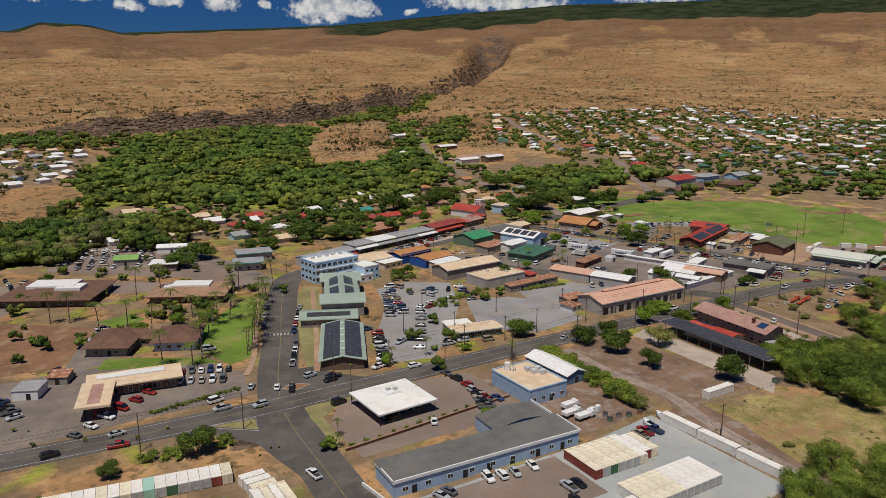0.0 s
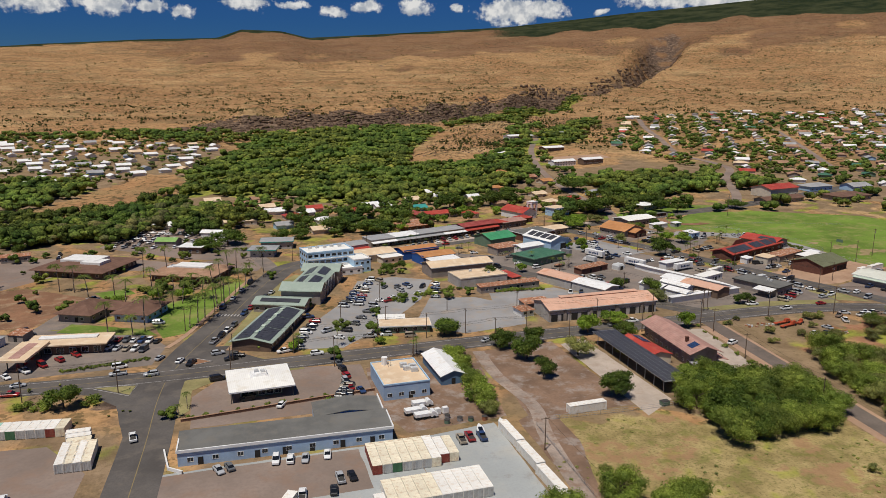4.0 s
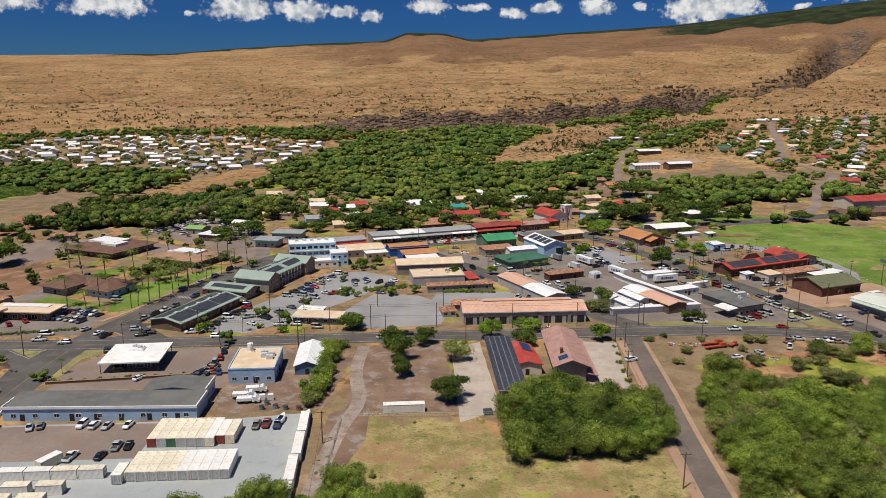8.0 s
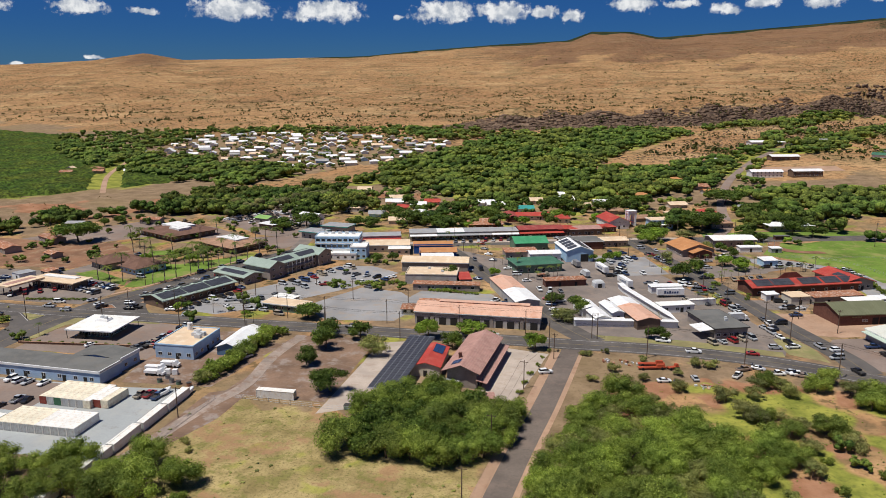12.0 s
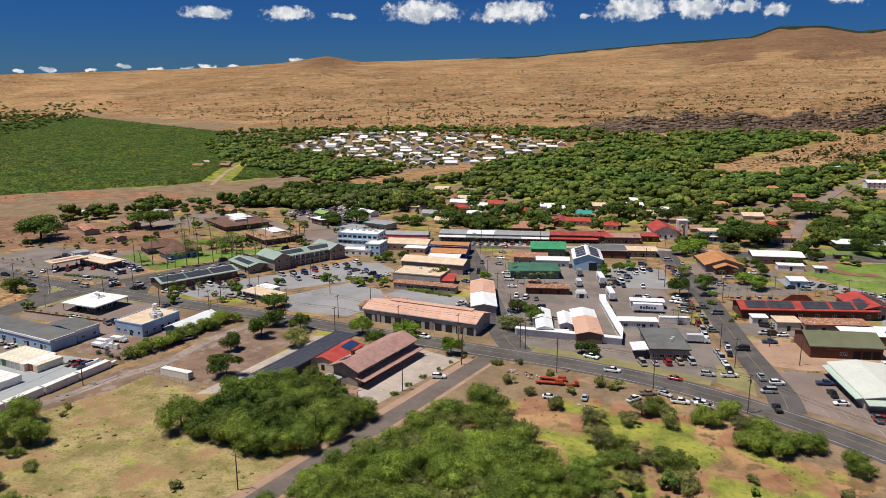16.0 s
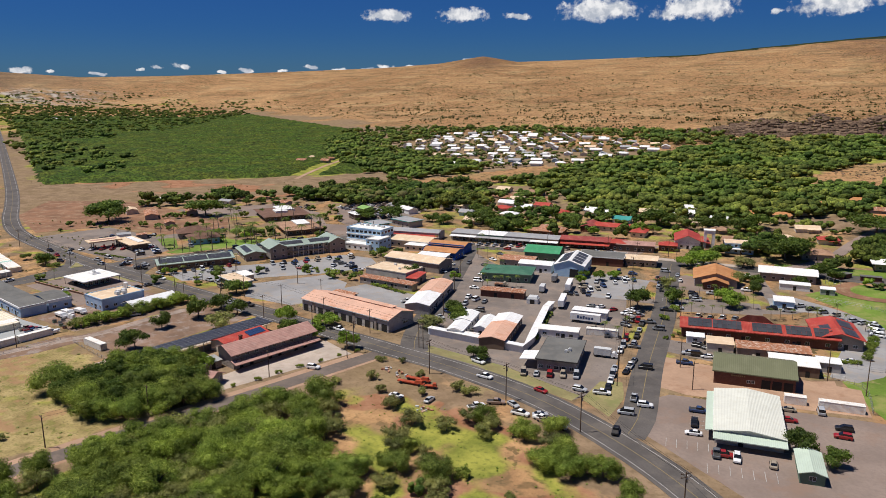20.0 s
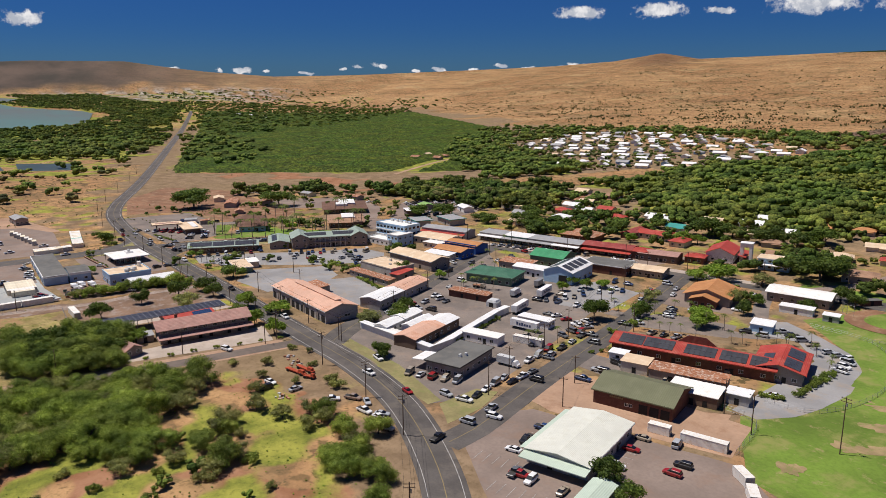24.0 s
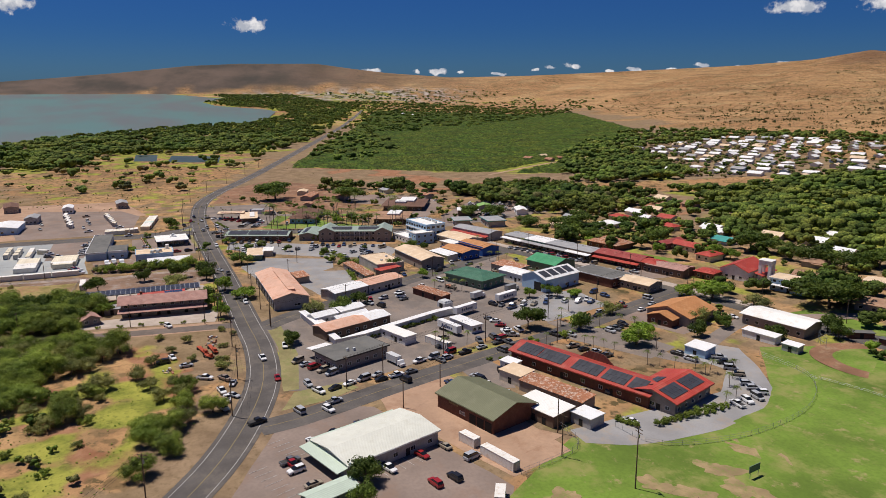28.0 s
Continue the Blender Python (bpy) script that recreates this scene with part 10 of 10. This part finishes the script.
fence([(411, 285), (425, 290), (430, 316), (423, 346), (406, 365), (384, 366)], 1.5, "grey wire fence round the car park")
fence([(406, 365), (440, 372), (500, 350)], 1.2, "low wire fence across the ball field")
fence([(372, 262), (404, 270), (418, 268), (424, 248)], 1.8, "wire fence behind the halls")
fence([(176, 134), (204, 132), (222, 132)], 1.4, "wire fence along the dry field")
fence([(166, 60), (168, 100), (170, 132)], 1.2, "old post fence beside the dirt track", 5.0)
w = thing("low_wall", pose(0, 0, 0), "low brown retaining wall with planting along its top", "wall")
ln = [Vector((*p, 0)) for p in [(73.4, 163.4), (91, 165), (112, 167.2), (131, 169)]]
part("wall", strip(ln, 0.2, -0.2, 0.8, 0.8), BROWN_ROOF, w)
part("cap", strip(ln, 0.28, -0.28, 0.9, 0.11), TANBROWN_ROOF, w)
w = thing("planter_wall", pose(0, 0, 0), "low white wall beside the shop steps", "wall")
part("wall", strip([Vector((*p, 0)) for p in [(70, 146), (71.5, 136), (75, 133)]], 0.2, -0.2, 0.9, 0.9), WHITE_WALL, w)
# road islands and crossing
def island(points, label):
    ob = lot("traffic_island", points, DRY_LAWN, label, 0.1, category="traffic island")
    line = [Vector((*p, 0)) for p in points + points[:1]]
    part("edge_line", strip(line, 0.9, 0.65, 0.09, 0.01), LINE, ob, "white painted border")
    return ob


island([(46.5, 196.2), (58.6, 194.6), (57.4, 187.6)], "triangular dry-grass traffic island with white border")
lot("traffic_island", [(72.4, 210.7), (76.7, 213.6), (82.0, 209.4), (76.6, 207.4)], RED_DIRT, "small bare-earth traffic island", 0.14, kerb=True, category="traffic island")
ob = thing("crossing", pose(88.5, 262, 0.075, 0, 0, 69), "worn white zebra crossing", "crossing", kind="structure")
for i in range(9):
    part("stripe", box(0, -5.4 + i * 1.35, 0, 2.6, 0.6, 0.012), LINE, ob)
ob = thing("crossing", pose(317, 329, 0.062, 0, 0, 113), "worn white zebra crossing", "crossing", kind="structure")
for i in range(7):
    part("stripe", box(0, -4 + i * 1.35, 0, 2.6, 0.6, 0.012), LINE, ob)
# parking bay lines
def bays_on(x, y, rot, n, pitch=2.7, depth=5.0):
    ob = thing("parking_lines", pose(x, y, 0.07, 0, 0, rot), "white painted parking bay lines", "road marking", kind="structure")
    for i in range(n + 1):
        part("line", box((i - n / 2) * pitch, 0, 0, 0.12, depth, 0.01), LINE, ob)


bays_on(409, 218, 108, 7)
bays_on(388, 197, 20, 4)
bays_on(404, 191, 20, 6)
bays_on(386, 212, 108, 3)
bays_on(152, 236, 66, 7)
bays_on(136, 222, 66, 7)
bays_on(336, 327, 20, 5)
# bleachers, backstop and dugout of the ball field
ob = thing("backstop", pose(389, 401, 0, 0, 0, 20), "tall wire backstop fence", "fence")
for i in range(7):
    a = math.radians(110 + i * 23)
    part("post", tube((8 * math.cos(a), 8 * math.sin(a), 0), (8 * math.cos(a), 8 * math.sin(a), 4.5), 0.07, 0.07, 5), STEEL, ob)
for zz in (0.3, 2.2, 4.4):
    part("rail", bent_rod([Vector((8 * math.cos(math.radians(110 + i * 23)), 8 * math.sin(math.radians(110 + i * 23)), zz)) for i in range(7)], 0.04, 4), STEEL, ob)
for x, y, r_ in [(398, 416, 15), (386, 414, 60)]:
    building("low dark dugout beside the infield", x, y, r_, 9, 3, 2.3, "flat", 0, 0.3, MAROON_WALL, DARK_ROOF, name="dugout", category="dugout", doors=[("s", 0)])
ob = thing("scoreboard", pose(447, 300, 0, 0, 0, 100), "small dark scoreboard on two posts", "scoreboard")
for sx in (-1.6, 1.6):
    part("post", tube((sx, 0, 0), (sx, 0, 3.2), 0.08, 0.08, 6), STEEL, ob)
part("board", box(0, 0, 1.6, 4.2, 0.15, 1.8), GREEN_WALL, ob)
# red farm machinery rusting on the verge
for x, y, r_, ln_ in [(303, 186, 10, 9.0), (303, 182.5, 14, 9.5), (310, 184, 30, 4.0)]:
    ob = thing("rusty_machine", pose(x, y, 0, 0, 0, r_), "rusting orange-red farm machine on dirt", "machine")
    part("frame", join(box(0, 0, 0.6, ln_, 1.4, 0.35), box(ln_ * 0.3, 0, 0.9, ln_ * 0.3, 1.2, 0.9, 0.8)), paint("machine_red", (0.42, 0.075, 0.03), 0.7, 0.2, 0.6, 4.0), ob)
    for sx in (-0.35, 0.35):
        for sy in (-1, 1):
            wq = part("wheel", WHEEL, None, ob)
            wq.matrix_local = pose(sx * ln_, sy * 0.9, 0) @ Matrix.Scale(1.4, 4)
for x, y, c in [(318, 170, 30), (296, 186, 10), (290, 187, 60)]:
    ob = thing("junk_pile", pose(x, y, 0), "heap of rusty scrap and pale rubbish on dirt", "scrap")
    r_ = random.Random(int(x))
    for i in range(9):
        part("scrap", turned(box(0, 0, 0, r_.uniform(.4, 1.6), r_.uniform(.3, .9), r_.uniform(.2, .8)), pose(r_.uniform(-3, 3), r_.uniform(-2, 2), 0, 0, 0, r_.uniform(0, 180))), r_.choice([RUST_ROOF, PALE_STEEL, GREY_WALL]), ob)
for x, y in [(146, 140.5), (150, 141), (153, 140), (157, 139.5), (147, 143.5)]:
    ob = thing("yard_bin", pose(x, y, 0, 0, 0, random.uniform(0, 90)), "steel drum or bin in the dusty yard", "bin")
    part("body", tube((0, 0, 0), (0, 0, 1.1), 0.8, 0.8, 10), random.choice([RUST_ROOF, STEEL, GREEN_WALL]), ob)
    part("lid", tube((0, 0, 1.1), (0, 0, 1.2), 0.84, 0.84, 10), DARK_TRIM, ob)
for x, y, r_ in [(145, 147, 10), (147.5, 147.2, 12)]:
    ob = thing("water_tank", pose(x, y, 0, 0, 0, r_), "white plastic water tank on a pallet", "tank")
    part("tank", box(0, 0, 0.15, 1.8, 1.4, 1.7, 0.92), WHITE_WALL, ob)
    part("pallet", box(0, 0, 0, 1.9, 1.5, 0.14), WOODPOLE, ob)
ob = thing("skip", pose(212.5, 133, 0, 0, 0, 5), "dark green rubbish skip", "skip")
part("body", box(0, 0, 0.1, 2.4, 1.6, 1.3, 1.12), GREEN_WALL, ob)
part("lid", box(0, 0, 1.4, 2.6, 1.8, 0.08), DARK_TRIM, ob)
for x, y, c, l in [(153, 132, "white", "white open boat on a trailer"), (160, 133.5, "white", "white motor boat on a trailer")]:
    ob = thing("boat", pose(x, y, 0, 0, 0, 80), l, "boat")
    part("hull", loft([(-2.6, 0.9, 0.7, 1.5), (0, 1.05, 0.5, 1.5), (1.8, 0.7, 0.6, 1.6), (2.9, 0.1, 1.2, 1.7)]), CAR_PAINT["white"], ob)
    part("deck", box(-0.4, 0, 1.5, 2.2, 1.3, 0.25, 0.8), CAR_GLASS, ob)
    part("trailer", box(0, 0, 0.35, 5.0, 0.3, 0.2), STEEL, ob)
